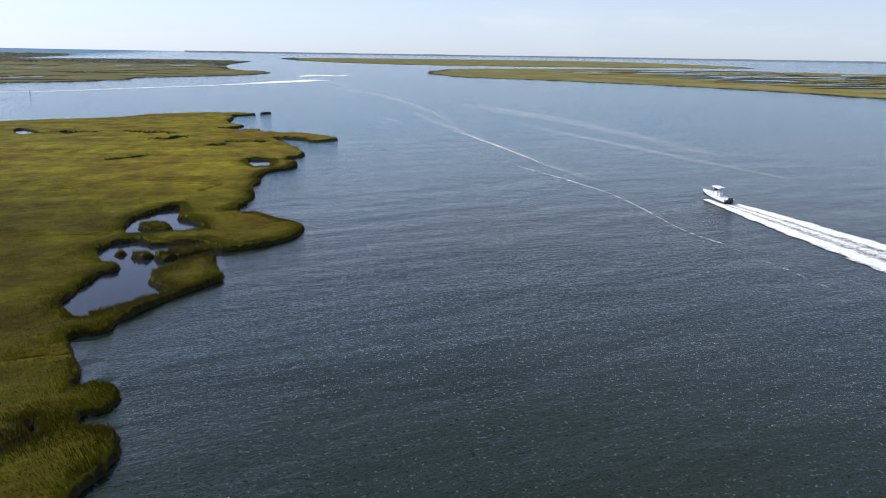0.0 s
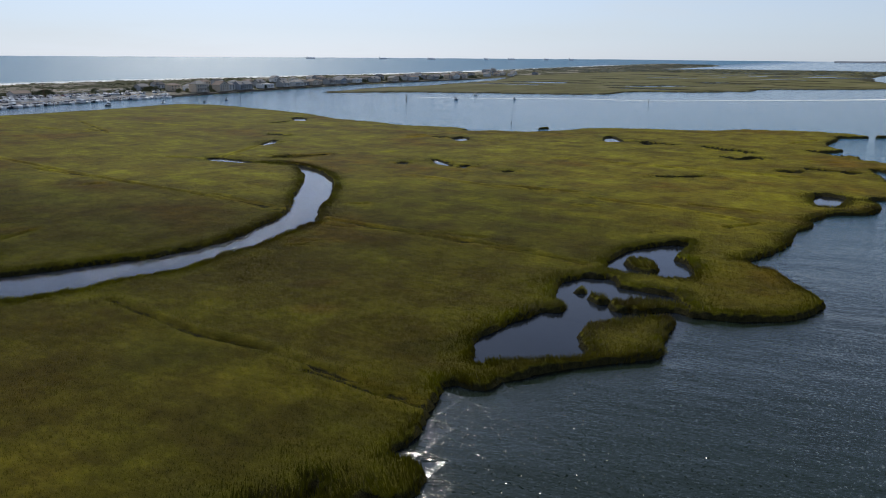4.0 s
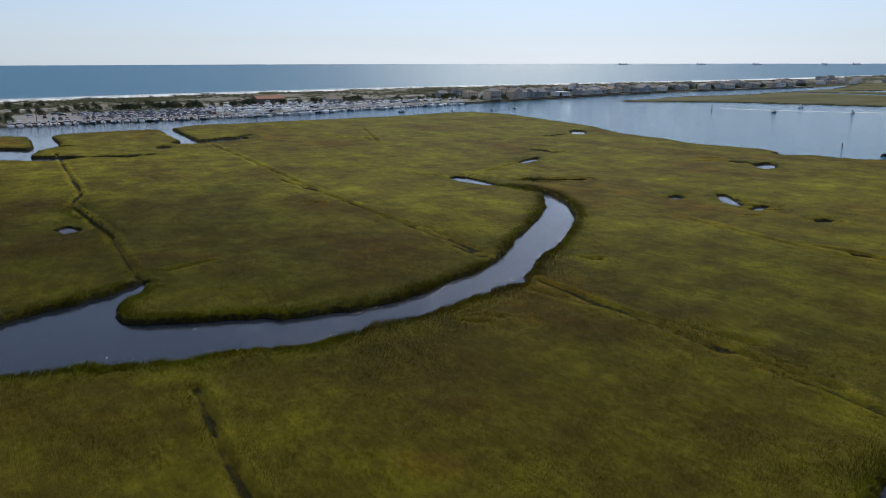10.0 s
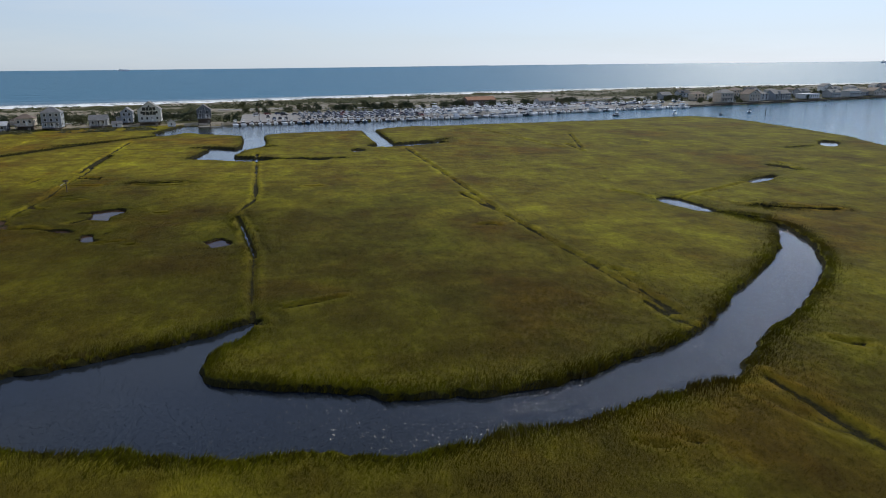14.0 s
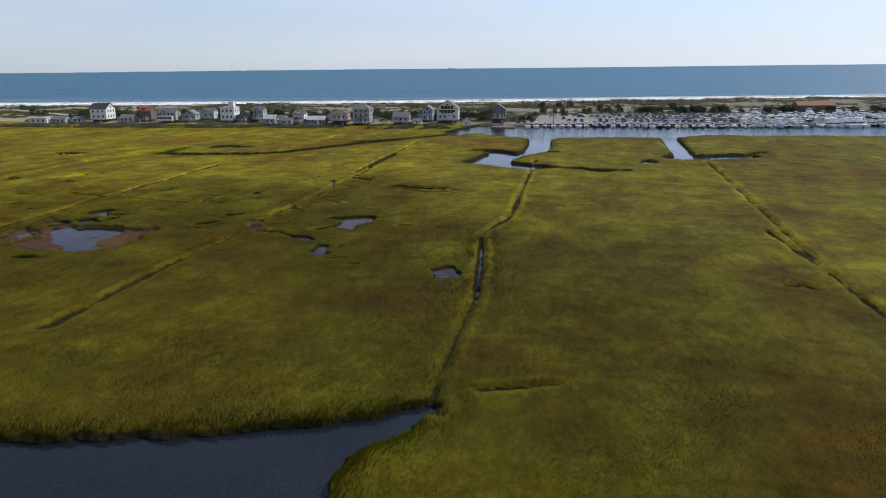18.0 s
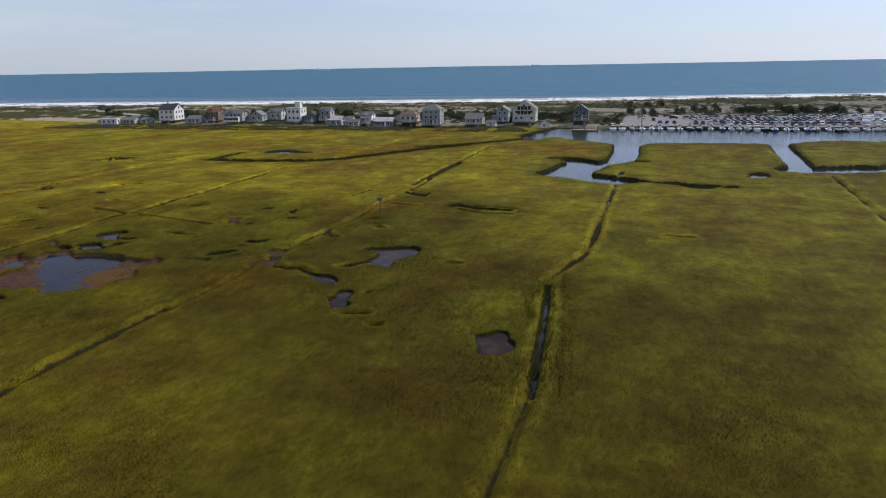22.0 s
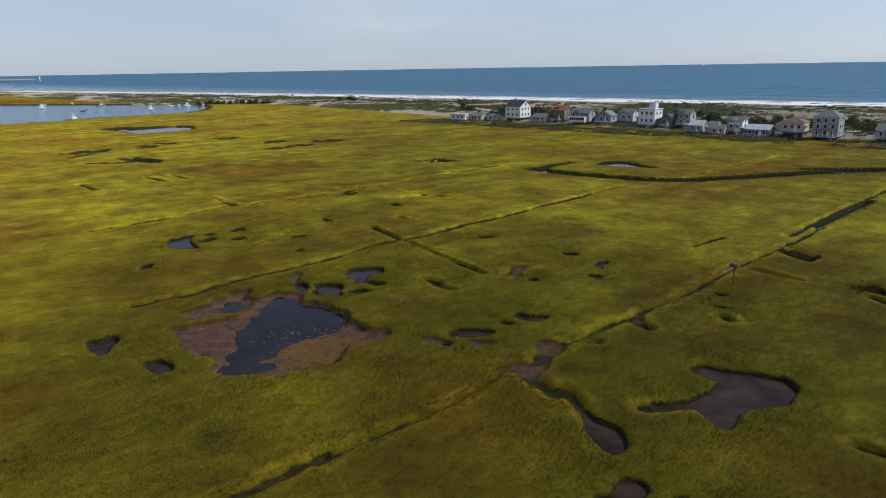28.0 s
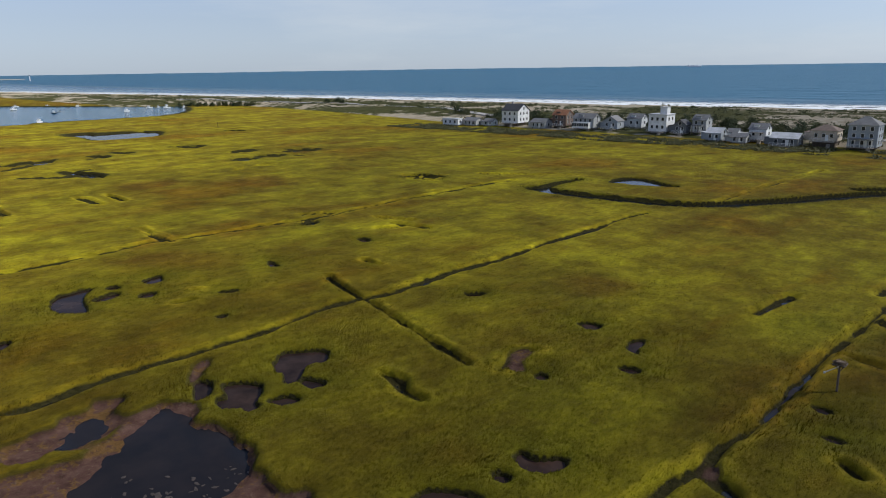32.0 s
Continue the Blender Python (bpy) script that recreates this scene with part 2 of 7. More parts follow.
    # the cut face of the bank: bare peat, with stem shade painted in
    steep = k.math("MULTIPLY", k.ramp(k.math("MULTIPLY", k.math("ADD", k.attribute("bank")["Fac"], k.math("MULTIPLY", k.math("SUBTRACT", k.noise(1.1, 3), 0.5), 0.5)), 0.5), (0.16, 1.0), (0.34, 0.0)), k.ramp(rgb["Red"], (0.02, 1.0), (0.1, 0.0)))
    c = k.mix(k.math("MAXIMUM", k.ramp(rgb["Blue"], (0.40, 0.0), (0.60, 1.0)), k.math("MAXIMUM", steep, k.math("MAXIMUM", low, cut))), c, bank)
    # a wet, dark seam where turf gives way to mud
    seam = k.ramp(rgb["Blue"], (0.10, 0.0), (0.28, 0.55), (0.45, 0.5), (0.65, 0.0))
    c = k.mix(seam, c, peat)
    # sand, dune scrub and gravel of the barrier beach
    sand = k.ramp(k.noise(0.25, 6, 0.6), (0.3, (0.36, 0.29, 0.20)), (0.7, (0.58, 0.50, 0.38)))
    scrub = k.ramp(k.noise(0.35, 5, 0.7), (0.3, (0.030, 0.034, 0.012)), (0.5, (0.062, 0.064, 0.022)), (0.7, (0.120, 0.108, 0.045)))
    patch = k.ramp(k.math("ADD", k.noise(0.022, 5, 0.65, (1, 0.45, 1)), k.math("MULTIPLY", k.math("SUBTRACT", k.noise(0.16, 4), 0.5), 0.35)), (0.50, 0.0), (0.56, 1.0))
    dune = k.mix(patch, scrub, sand)
    sandy = k.mix(k.ramp(rgb["Red"], (0.55, 0.0), (0.8, 1.0)), dune, sand)
    onbar = k.ramp(rgb["Red"], (0.10, 0.0), (0.30, 1.0))
    c = k.mix(onbar, c, sandy)
    alpha = k.attribute("paved")["Fac"]
    gravel = k.ramp(k.noise(0.5, 6, 0.7), (0.3, (0.50, 0.46, 0.41)), (0.7, (0.68, 0.62, 0.56)))
    c = k.mix(alpha, c, gravel)
    k.color(c)
    h = k.math("ADD", k.math("MULTIPLY", clump, 0.7), k.math("MULTIPLY", blade, 0.55))
    k.bump(h, 1.0, 0.36)
    k.b.inputs["Sheen Weight"].default_value = 0.05
    k.b.inputs["Sheen Roughness"].default_value = 0.5
    k.put(k.b.inputs["Sheen Tint"], (0.78, 0.70, 0.12))
    return k.m


def blade_material():
    k = Mat("marsh_grass", 0.75, spec=0.08)
    k.b.inputs["Diffuse Roughness"].default_value = 1.0
    grass, clump, blade = grass_colors(k)
    rnd = k.add("ShaderNodeNewGeometry").outputs["Random Per Island"]
    c = k.mix(k.ramp(rnd, (0.0, 0.0), (1.0, 0.28)), grass, k.ramp(rnd, (0.0, (0.110, 0.091, 0.004)), (0.6, (0.195, 0.159, 0.008)), (1.0, (0.318, 0.257, 0.023))))
    c = k.mix(1.0, c, (0.385, 0.355, 0.285), "MULTIPLY")
    k.color(c)
    # a stand of blades is lit like one soft surface
    soft = k.t.nodes.new("ShaderNodeVectorMath")
    soft.operation = "MULTIPLY_ADD"
    k.put(soft.inputs[0], k.add("ShaderNodeNewGeometry").outputs["Normal"])
    soft.inputs[1].default_value = (0.35, 0.35, 0.25)
    soft.inputs[2].default_value = (0, 0, 1)
    unit = k.t.nodes.new("ShaderNodeVectorMath")
    unit.operation = "NORMALIZE"
    k.put(unit.inputs[0], soft.outputs[0])
    k.put(k.b.inputs["Normal"], unit.outputs[0])
    # thin blades let the sun shine through
    thin = k.add("ShaderNodeBsdfTranslucent", Color=k.mix(1.0, c, (1.1, 1.7, 0.8), "MULTIPLY"))
    both = k.add("ShaderNodeMixShader", Fac=0.22)
    k.put(both.inputs[1], k.b.outputs[0])
    k.put(both.inputs[2], thin.outputs[0])
    k.put(k.t.nodes["Material Output"].inputs["Surface"], both.outputs[0])
    return k.m


def water_material():
    k = Mat("water", 0.12)
    k.b.inputs["IOR"].default_value = 1.33
    murk = k.ramp(k.noise(0.004, 4, 0.6), (0.35, (0.009, 0.016, 0.008)), (0.65, (0.012, 0.020, 0.011)))
    # deep blue on the ocean side
    x = k.add("ShaderNodeSeparateXYZ", Vector=k.co).outputs["X"]
    sea = k.ramp(k.math("MULTIPLY_ADD", x, -0.002, -0.85), (0.25, 0.0), (0.75, 1.0))
    # farther bay: the blue of reflected sky is put into the base colour
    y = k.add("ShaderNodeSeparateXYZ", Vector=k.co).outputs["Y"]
    far_water = k.ramp(k.math("MULTIPLY", k.math("ABSOLUTE", y), 0.0025), (0.30, 0.0), (0.75, 0.8))
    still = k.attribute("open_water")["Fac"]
    far_water = k.math("MAXIMUM", sea, k.math("MULTIPLY", far_water, still))
    pan = k.ramp(k.noise(0.05, 3), (0.35, (0.008, 0.011, 0.016)), (0.65, (0.013, 0.017, 0.024)))
    silt = k.ramp(k.noise(0.3, 4), (0.35, (0.018, 0.011, 0.009)), (0.65, (0.046, 0.028, 0.021)))
    pan = k.mix(k.attribute("shallow")["Fac"], pan, silt)
    murk = k.mix(still, pan, murk)
    k.color(k.mix(far_water, murk, (0.030, 0.125, 0.20)))
    k.put(k.b.inputs["Specular IOR Level"], k.math("SUBTRACT", k.math("SUBTRACT", k.math("MULTIPLY_ADD", still, 0.19, 0.31), k.math("MULTIPLY", far_water, 0.42)), k.math("MULTIPLY", k.math("MINIMUM", k.math("MULTIPLY", k.attribute("shallow")["Fac"], 3.0), 1.0), 0.26)))
    swell = k.crests(0.09, 3, 0.5, 14, 3.0)
    wave = k.crests(0.95, 3, 0.6, 8, 2.2)
    chop = k.crests(3.4, 3, 0.6, 20, 2.2)
    gust = k.ramp(k.noise(0.012, 4, 0.6, (1, 0.5, 1), 30), (0.35, 0.35), (0.65, 1.0))
    h = k.math("ADD", k.math("MULTIPLY", wave, 0.115), k.math("MULTIPLY", chop, 0.06))
    h = k.math("ADD", k.math("MULTIPLY", h, gust), k.math("MULTIPLY", swell, 0.5))
    roller = k.noise(0.035, 4, 0.6, (1, 0.16, 1), -12)
    h = k.math("ADD", h, k.math("MULTIPLY", k.math("MULTIPLY", roller, sea), 11.0))
    h = k.math("MULTIPLY", h, k.math("MULTIPLY_ADD", still, 0.93, 0.07))
    h = k.math("MULTIPLY", h, k.math("MULTIPLY_ADD", k.attribute("shallow")["Fac"], -0.85, 1.0))
    base = k.bump(h, 1.0, 0.95)
    # wind chop too fine for relief: the slope itself, from two scales of noise
    slope = k.t.nodes.new("ShaderNodeVectorMath")
    slope.operation = "SUBTRACT"
    fine = k.add("ShaderNodeTexNoise", Vector=k.co, Scale=3.4, Detail=2.0, Roughness=0.5).outputs["Color"]
    tiny = k.add("ShaderNodeTexNoise", Vector=k.co, Scale=11.0, Detail=2.0, Roughness=0.6).outputs["Color"]
    k.put(slope.inputs[0], k.mix(0.70, fine, tiny))
    slope.inputs[1].default_value = (0.5, 0.5, 0.5)
    size = k.t.nodes.new("ShaderNodeVectorMath")
    size.operation = "MULTIPLY"
    k.put(size.inputs[0], slope.outputs[0])
    amount = k.math("MULTIPLY", k.math("ADD", k.math("MULTIPLY_ADD", still, 0.52, 0.13), k.math("MULTIPLY", far_water, 1.0)), k.math("MULTIPLY_ADD", k.attribute("shallow")["Fac"], -0.9, 1.0))
    both = k.add("ShaderNodeCombineXYZ", X=amount, Y=amount)
    k.put(size.inputs[1], both.outputs[0])
    total = k.t.nodes.new("ShaderNodeVectorMath")
    total.operation = "ADD"
    k.put(total.inputs[0], size.outputs[0])
    # here and there a steeper facet, which flashes towards the sun
    facet = k.add("ShaderNodeTexNoise", Vector=k.co, Scale=2.6, Detail=1.0).outputs["Color"]
    steepen = k.t.nodes.new("ShaderNodeVectorMath")
    steepen.operation = "MULTIPLY"
    apart = k.t.nodes.new("ShaderNodeVectorMath")
    apart.operation = "SUBTRACT"
    k.put(apart.inputs[0], facet)
    apart.inputs[1].default_value = (0.5, 0.5, 0.5)
    k.put(steepen.inputs[0], apart.outputs[0])
    rare = k.math("MULTIPLY", k.ramp(k.noise(3.1, 2, 0.5), (0.585, 0.0), (0.625, 1.0)), k.math("ADD", k.math("MULTIPLY_ADD", still, 1.1, 0.75), k.math("MULTIPLY", far_water, 1.2)))
    glitter = k.math("MULTIPLY", k.ramp(k.noise(8.5, 1, 0.5), (0.57, 0.0), (0.60, 1.0)), 2.4)
    # the creek is open to the breeze, the ponds by the bay are sheltered
    glitter = k.math("MULTIPLY", glitter, k.ramp(k.math("MULTIPLY_ADD", x, -0.02, -0.9), (0.0, 0.0), (0.5, 1.0)))
    rare = k.mix(k.math("MINIMUM", k.math("MULTIPLY", still, 4.0), 1.0), glitter, rare)
    rare = k.math("MULTIPLY", rare, k.math("MAXIMUM", k.math("MULTIPLY_ADD", k.attribute("shallow")["Fac"], -4.0, 1.0), 0.0))
    k.put(steepen.inputs[1], k.add("ShaderNodeCombineXYZ", X=rare, Y=rare).outputs[0])
    plus = k.t.nodes.new("ShaderNodeVectorMath")
    plus.operation = "ADD"
    k.put(plus.inputs[0], steepen.outputs[0])
    k.put(plus.inputs[1], base)
    k.put(total.inputs[1], plus.outputs[0])
    unit = k.t.nodes.new("ShaderNodeVectorMath")
    unit.operation = "NORMALIZE"
    k.put(unit.inputs[0], total.outputs[0])
    k.put(k.b.inputs["Normal"], unit.outputs[0])
    k.put(k.b.inputs["Roughness"], k.math("ADD", k.math("MULTIPLY_ADD", still, 0.06, 0.05), k.math("ADD", k.math("MULTIPLY", sea, 0.25), k.math("MULTIPLY", glitter, k.math("MULTIPLY_ADD", still, -0.06, 0.06)))))
    return k.m


def foam_material(name="foam", cover=0.5, soft=0.08, scale=0.9, peak=1.0):
    """White water: broken by holes where the sea shows through."""
    k = Mat(name, 0.7, spec=0.3)
    k.color(k.ramp(k.noise(3.0, 4), (0.3, (0.62, 0.66, 0.68)), (0.6, (0.86, 0.88, 0.88))))
    n = k.noise(scale, 6, 0.7)
    thick = k.attribute("thick")["Fac"]
    lim = k.math("SUBTRACT", k.math("ADD", n, k.math("MULTIPLY", thick, 0.6)), 0.3)
    a = k.ramp(lim, (cover - soft, 0.0), (cover + soft, peak))
    k.put(k.b.inputs["Alpha"], a)
    k.bump(k.noise(2.5, 5), 0.6, 0.2)
    return k.m


def leaf_material(name, lo, hi):
    k = Mat(name, 0.7, spec=0.25)
    rnd = k.add("ShaderNodeNewGeometry").outputs["Random Per Island"]
    c = k.ramp(rnd, (0.0, lo), (1.0, hi))
    k.color(k.mix(0.4, c, k.ramp(k.noise(0.5, 4), (0.3, lo), (0.7, hi))))
    return k.m


def glass_material():
    k = Mat("window_glass", 0.08, spec=0.35)
    k.color(k.ramp(k.noise(0.7, 2), (0.3, (0.015, 0.02, 0.025)), (0.7, (0.05, 0.06, 0.07))))
    return k.m


GROUND, BLADES, WATER = ground_material(), blade_material(), water_material()
FOAM, FAINT_FOAM = foam_material("foam", 0.5, 0.14, 1.3), foam_material("thin_foam", 0.54, 0.16, 0.9, 0.85)
SLICK = foam_material("slick", 0.50, 0.30, 0.06, 0.22)
SURF = foam_material("surf_foam", 0.40, 0.06, 0.12)
LEAF_DARK = leaf_material("cedar_leaves", (0.020, 0.032, 0.014), (0.064, 0.086, 0.032))
# paler than the near leaves: distance haze is put into the colour
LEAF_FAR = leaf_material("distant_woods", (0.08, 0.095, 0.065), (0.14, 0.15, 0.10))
LEAF_OLIVE = leaf_material("bayberry_leaves", (0.048, 0.060, 0.022), (0.135, 0.140, 0.058))
BARK = plain("bark", (0.10, 0.08, 0.06), 0.95, bump=0.02)
GLASS = glass_material()
TRIM = plain("white_trim", (0.74, 0.74, 0.72), 0.6, vary=0.12)
DECK = plain("weathered_deck", (0.26, 0.23, 0.19), 0.9, vary=0.35)
PILE = plain("piling_wood", (0.13, 0.10, 0.075), 0.95, vary=0.4, bump=0.01)
RUBBER = plain("rubber", (0.02, 0.02, 0.02), 0.9)
GEL_WHITE = plain("white_gelcoat", (0.80, 0.80, 0.79), 0.3, vary=0.06)
GEL_DARK = plain("navy_gelcoat", (0.02, 0.03, 0.06), 0.3, vary=0.2)
GEL_GREY = plain("grey_gelcoat", (0.42, 0.45, 0.47), 0.35, vary=0.1)
GEL_BLUE = plain("blue_gelcoat", (0.05, 0.13, 0.25), 0.3, vary=0.15)
CANVAS = plain("boat_canvas", (0.10, 0.13, 0.17), 0.9, vary=0.3)
ENGINE = plain("outboard_cowl", (0.03, 0.03, 0.035), 0.35)
ALU = plain("aluminium", (0.62, 0.63, 0.64), 0.35, 0.9, vary=0.1)
STEEL = plain("rusty_steel", (0.16, 0.09, 0.06), 0.8, 0.2, vary=0.4)
CONCRETE = plain("concrete", (0.40, 0.38, 0.35), 0.92, vary=0.25, bump=0.01)
NEST = plain("stick_nest", (0.14, 0.10, 0.065), 0.95, vary=0.5, scale=6, bump=0.05)
# ship paint is paled: the haze over the horizon is in these colours
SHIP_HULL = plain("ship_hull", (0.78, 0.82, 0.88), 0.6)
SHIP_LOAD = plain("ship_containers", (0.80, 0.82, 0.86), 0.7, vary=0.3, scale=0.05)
WALLS = {n: siding(n + "_siding", c) for n, c in {
    "white": (0.72, 0.73, 0.73), "grey": (0.36, 0.37, 0.37), "blue": (0.30, 0.335, 0.37), "dark": (0.14, 0.15, 0.16),
    "tan": (0.52, 0.45, 0.36), "brown": (0.16, 0.11, 0.085), "pale": (0.52, 0.54, 0.54)}.items()}
ROOFS = {n: shingle(n + "_shingles", c) for n, c in {
    "dark": (0.055, 0.057, 0.065), "grey": (0.19, 0.19, 0.19), "brown": (0.17, 0.125, 0.10), "rust": (0.30, 0.13, 0.065), "light": (0.55, 0.56, 0.57)}.items()}

# ---- plan of land and water ----
rng = np.random.default_rng(7)
LATTICE = rng.random((256, 256))


def vnoise(x, y, size):
    """Smooth random field, 0 to 1, with features of that size in metres."""
    x, y = np.asarray(x) / size, np.asarray(y) / size
    i, j = np.floor(x).astype(int), np.floor(y).astype(int)
    u, v = x - i, y - j
    u, v = u * u * (3 - 2 * u), v * v * (3 - 2 * v)
    g = lambda a, b: LATTICE[a & 255, b & 255]
    return (g(i, j) * (1 - u) + g(i + 1, j) * u) * (1 - v) + (g(i, j + 1) * (1 - u) + g(i + 1, j + 1) * u) * v


def fbm(x, y, size):
    return 0.55 * vnoise(x, y, size) + 0.3 * vnoise(x + 31.7, y + 11.3, size / 2.1) + 0.15 * vnoise(x - 17.1, y + 47.9, size / 4.3)


def rise(x, y):
    """The far sheet lifts a little, so that the horizon stands where the eye sees it."""
    r = np.hypot(np.asarray(x) + 60, np.asarray(y) - 60)
    return 16.0 * (np.clip(r - 1500, 0, None) / 3200) ** 2


def rounded(points, closed=True, times=2):
    """Corners cut off, so that a few plan points make a soft outline."""
    p = np.array(points, float)
    for _ in range(times):
        q = np.roll(p, -1, 0) if closed else p[1:]
        a = p if closed else p[:-1]
        cut = np.stack([0.78 * a + 0.22 * q, 0.22 * a + 0.78 * q], 1).reshape(-1, 2)
        p = cut if closed else np.vstack([p[:1], cut, p[-1:]])
    return p


def axis(*runs):
    """Grid lines: runs of (from, to, step)."""
    out = [np.arange(a, b, s) for a, b, s in runs]
    return np.unique(np.concatenate(out).round(3))


XS = axis((-1500, -860, 32), (-860, -520, 9), (-520, -392, 3), (-392, -225, 0.9), (-225, -140, 0.43), (-140, 16, 0.56), (16, 44, 1.2), (44, 560, 10), (560, 1400, 28))
YS = axis((-1900, -800, 32), (-800, -300, 9), (-300, -160, 3), (-160, -58, 0.95), (-58, 78, 0.43), (78, 205, 0.56), (205, 380, 1.05), (380, 470, 3.5), (470, 1150, 9), (1150, 3100, 30))
GX, GY = np.meshgrid(XS, YS, indexing="ij")


def window(points, margin):
    lo, hi = points.min(0) - margin, points.max(0) + margin
    i0, i1 = np.searchsorted(XS, lo[0]), np.searchsorted(XS, hi[0])
    j0, j1 = np.searchsorted(YS, lo[1]), np.searchsorted(YS, hi[1])
    return (slice(i0, i1), slice(j0, j1))


def along(points, x, y, closed):
    """Distance to a line and, for a closed one, whether the place is inside."""
    best, inside = np.full(x.shape, 1e9), np.zeros(x.shape, bool)
    n = len(points)
    for k in range(n if closed else n - 1):
        (ax, ay), (bx, by) = points[k], points[(k + 1) % n]
        dx, dy = bx - ax, by - ay
        t = np.clip(((x - ax) * dx + (y - ay) * dy) / (dx * dx + dy * dy + 1e-9), 0, 1)
        np.minimum(best, (x - ax - t * dx) ** 2 + (y - ay - t * dy) ** 2, out=best)
        if closed and abs(dy) > 1e-9:
            inside ^= ((ay > y) != (by > y)) & (x < ax + (y - ay) * dx / dy)
    return np.sqrt(best), inside


WOBBLE = (fbm(GX, GY, 5.0) - 0.5) * 2.2 + (vnoise(GX, GY, 1.6) - 0.5) * 0.5
RAGGED = (fbm(GX + 77, GY, 3.2) - 0.5) * 3.0 + (vnoise(GX, GY, 1.3) - 0.5) * 0.7
SPAN = np.maximum(np.gradient(XS)[:, None], np.gradient(YS)[None, :])
LAND = np.full(GX.shape, -60.0)
SUNK = np.zeros(GX.shape)
SAG = np.zeros(GX.shape)
CUT = np.zeros(GX.shape)
SHALLOW = np.zeros(GX.shape)
NEAR_DITCH = np.zeros(GX.shape)
MUD = np.zeros(GX.shape)
MUD_TOP = np.full(GX.shape, 0.1)
BROWN, GLOW, DIM = np.zeros(GX.shape), np.zeros(GX.shape), np.zeros(GX.shape)
WARP = (fbm(GX + 300, GY - 120, 9.0) - 0.5) * 1.5


def shore(points, rough=1.0, times=1):
    """A piece of land."""
    p = rounded(points, True, times)
    s = window(p, 60)
    d, inside = along(p, GX[s], GY[s], True)
    LAND[s] = np.maximum(LAND[s], np.where(inside, d, -d) + WOBBLE[s] * rough)


def islet(points):
    p = rounded(points)
    s = window(p, 4)
    d, inside = along(p, GX[s], GY[s], True)
    LAND[s] = np.maximum(LAND[s], np.where(inside, d, -d) + WOBBLE[s] * 0.3 + 0.42)


def pond(points):
    p = rounded(points, True, 1)
    s = window(p, 12)
    d, inside = along(p, GX[s], GY[s], True)
    if p[:, 0].max() < -80 and np.ptp(p, axis=0).max() < 40:
        # a pan in the turf: its rim hardly stands above the water
        SAG[s] = np.maximum(SAG[s], np.where(inside, 1, np.exp(-d / 2.5)))
        SHALLOW[s] = np.maximum(SHALLOW[s], np.where(inside, 1, np.exp(-d / 3)) * (GX[s] < -140) * (GY[s] < 110))
    LAND[s] = np.minimum(LAND[s], np.where(inside, -d, d) + RAGGED[s] * 0.95 + (vnoise(GX[s], GY[s] + 200, 1.9) - 0.5) * 1.5 * (SPAN[s] < 1) - (0.2 if np.ptp(p, axis=0).max() > 13 or p[:, 0].max() > -140 else -0.15) - 0.08 * (SPAN[s] - 0.56))


def pan(points, rag=0.3):
    """Standing water with a rim that is cut sharply into the turf."""
    p = rounded(points, True, 1)
    s = window(p, 12)
    d, inside = along(p, GX[s], GY[s], True)
    if p[:, 0].max() < -80 and np.ptp(p, axis=0).max() < 40:
        SAG[s] = np.maximum(SAG[s], np.where(inside, 1, np.exp(-d / 1.6)))
        SHALLOW[s] = np.maximum(SHALLOW[s], np.where(inside, 1, np.exp(-d / 3)) * (GX[s] < -140) * (GX[s] > -240) * (GY[s] < 110))
    fine = WOBBLE[s] * rag + (vnoise(GX[s], GY[s] + 200, 1.4) - 0.5) * 1.5 * rag * (SPAN[s] < 1)
    LAND[s] = np.minimum(LAND[s], np.where(inside, -d, d) + fine - 0.12 - 0.5 * np.clip(SPAN[s] - 0.6, 0, 1))


def bare(points, top):
    """Open mud and matted dead reeds, a little below the turf."""
    p = rounded(points, True, 1)
    s = window(p, 6)
    d, inside = along(p, GX[s], GY[s], True)
    m = np.clip((np.where(inside, d, -d) + RAGGED[s] * 0.4) / 0.8 + 0.5, 0, 1)
    MUD_TOP[s] = np.where(m >= MUD[s], top + (fbm(GX[s], GY[s] + 60, 1.4) - 0.5) * 0.3, MUD_TOP[s])
    MUD[s] = np.maximum(MUD[s], m)


def stand(field, x, y, along_x, along_y, turn, most=1.0):
    """A patch of marsh tinted apart, for other grasses and for painted shade and light."""
    a = radians(turn)
    reach = 2.2 * max(along_x, along_y)
    s = window(np.array([(x - reach, y - reach), (x + reach, y + reach)]), 1)
    dx, dy = GX[s] - x, GY[s] - y
    e = ((dx * math.cos(a) + dy * math.sin(a)) / along_x) ** 2 + ((dy * math.cos(a) - dx * math.sin(a)) / along_y) ** 2
    field[s] = np.maximum(field[s], most * np.clip(1.35 - np.sqrt(e) + WARP[s], 0, 1))


def channel(points, width):
    p = rounded(points, False)
    s = window(p, 12)
    d, _ = along(p, GX[s], GY[s], False)
    LAND[s] = np.minimum(LAND[s], d - np.maximum(width / 2, 0.55 * SPAN[s]) - 0.25 * (SPAN[s] > 0.8) + WOBBLE[s] * min(0.5, 0.12 * width))


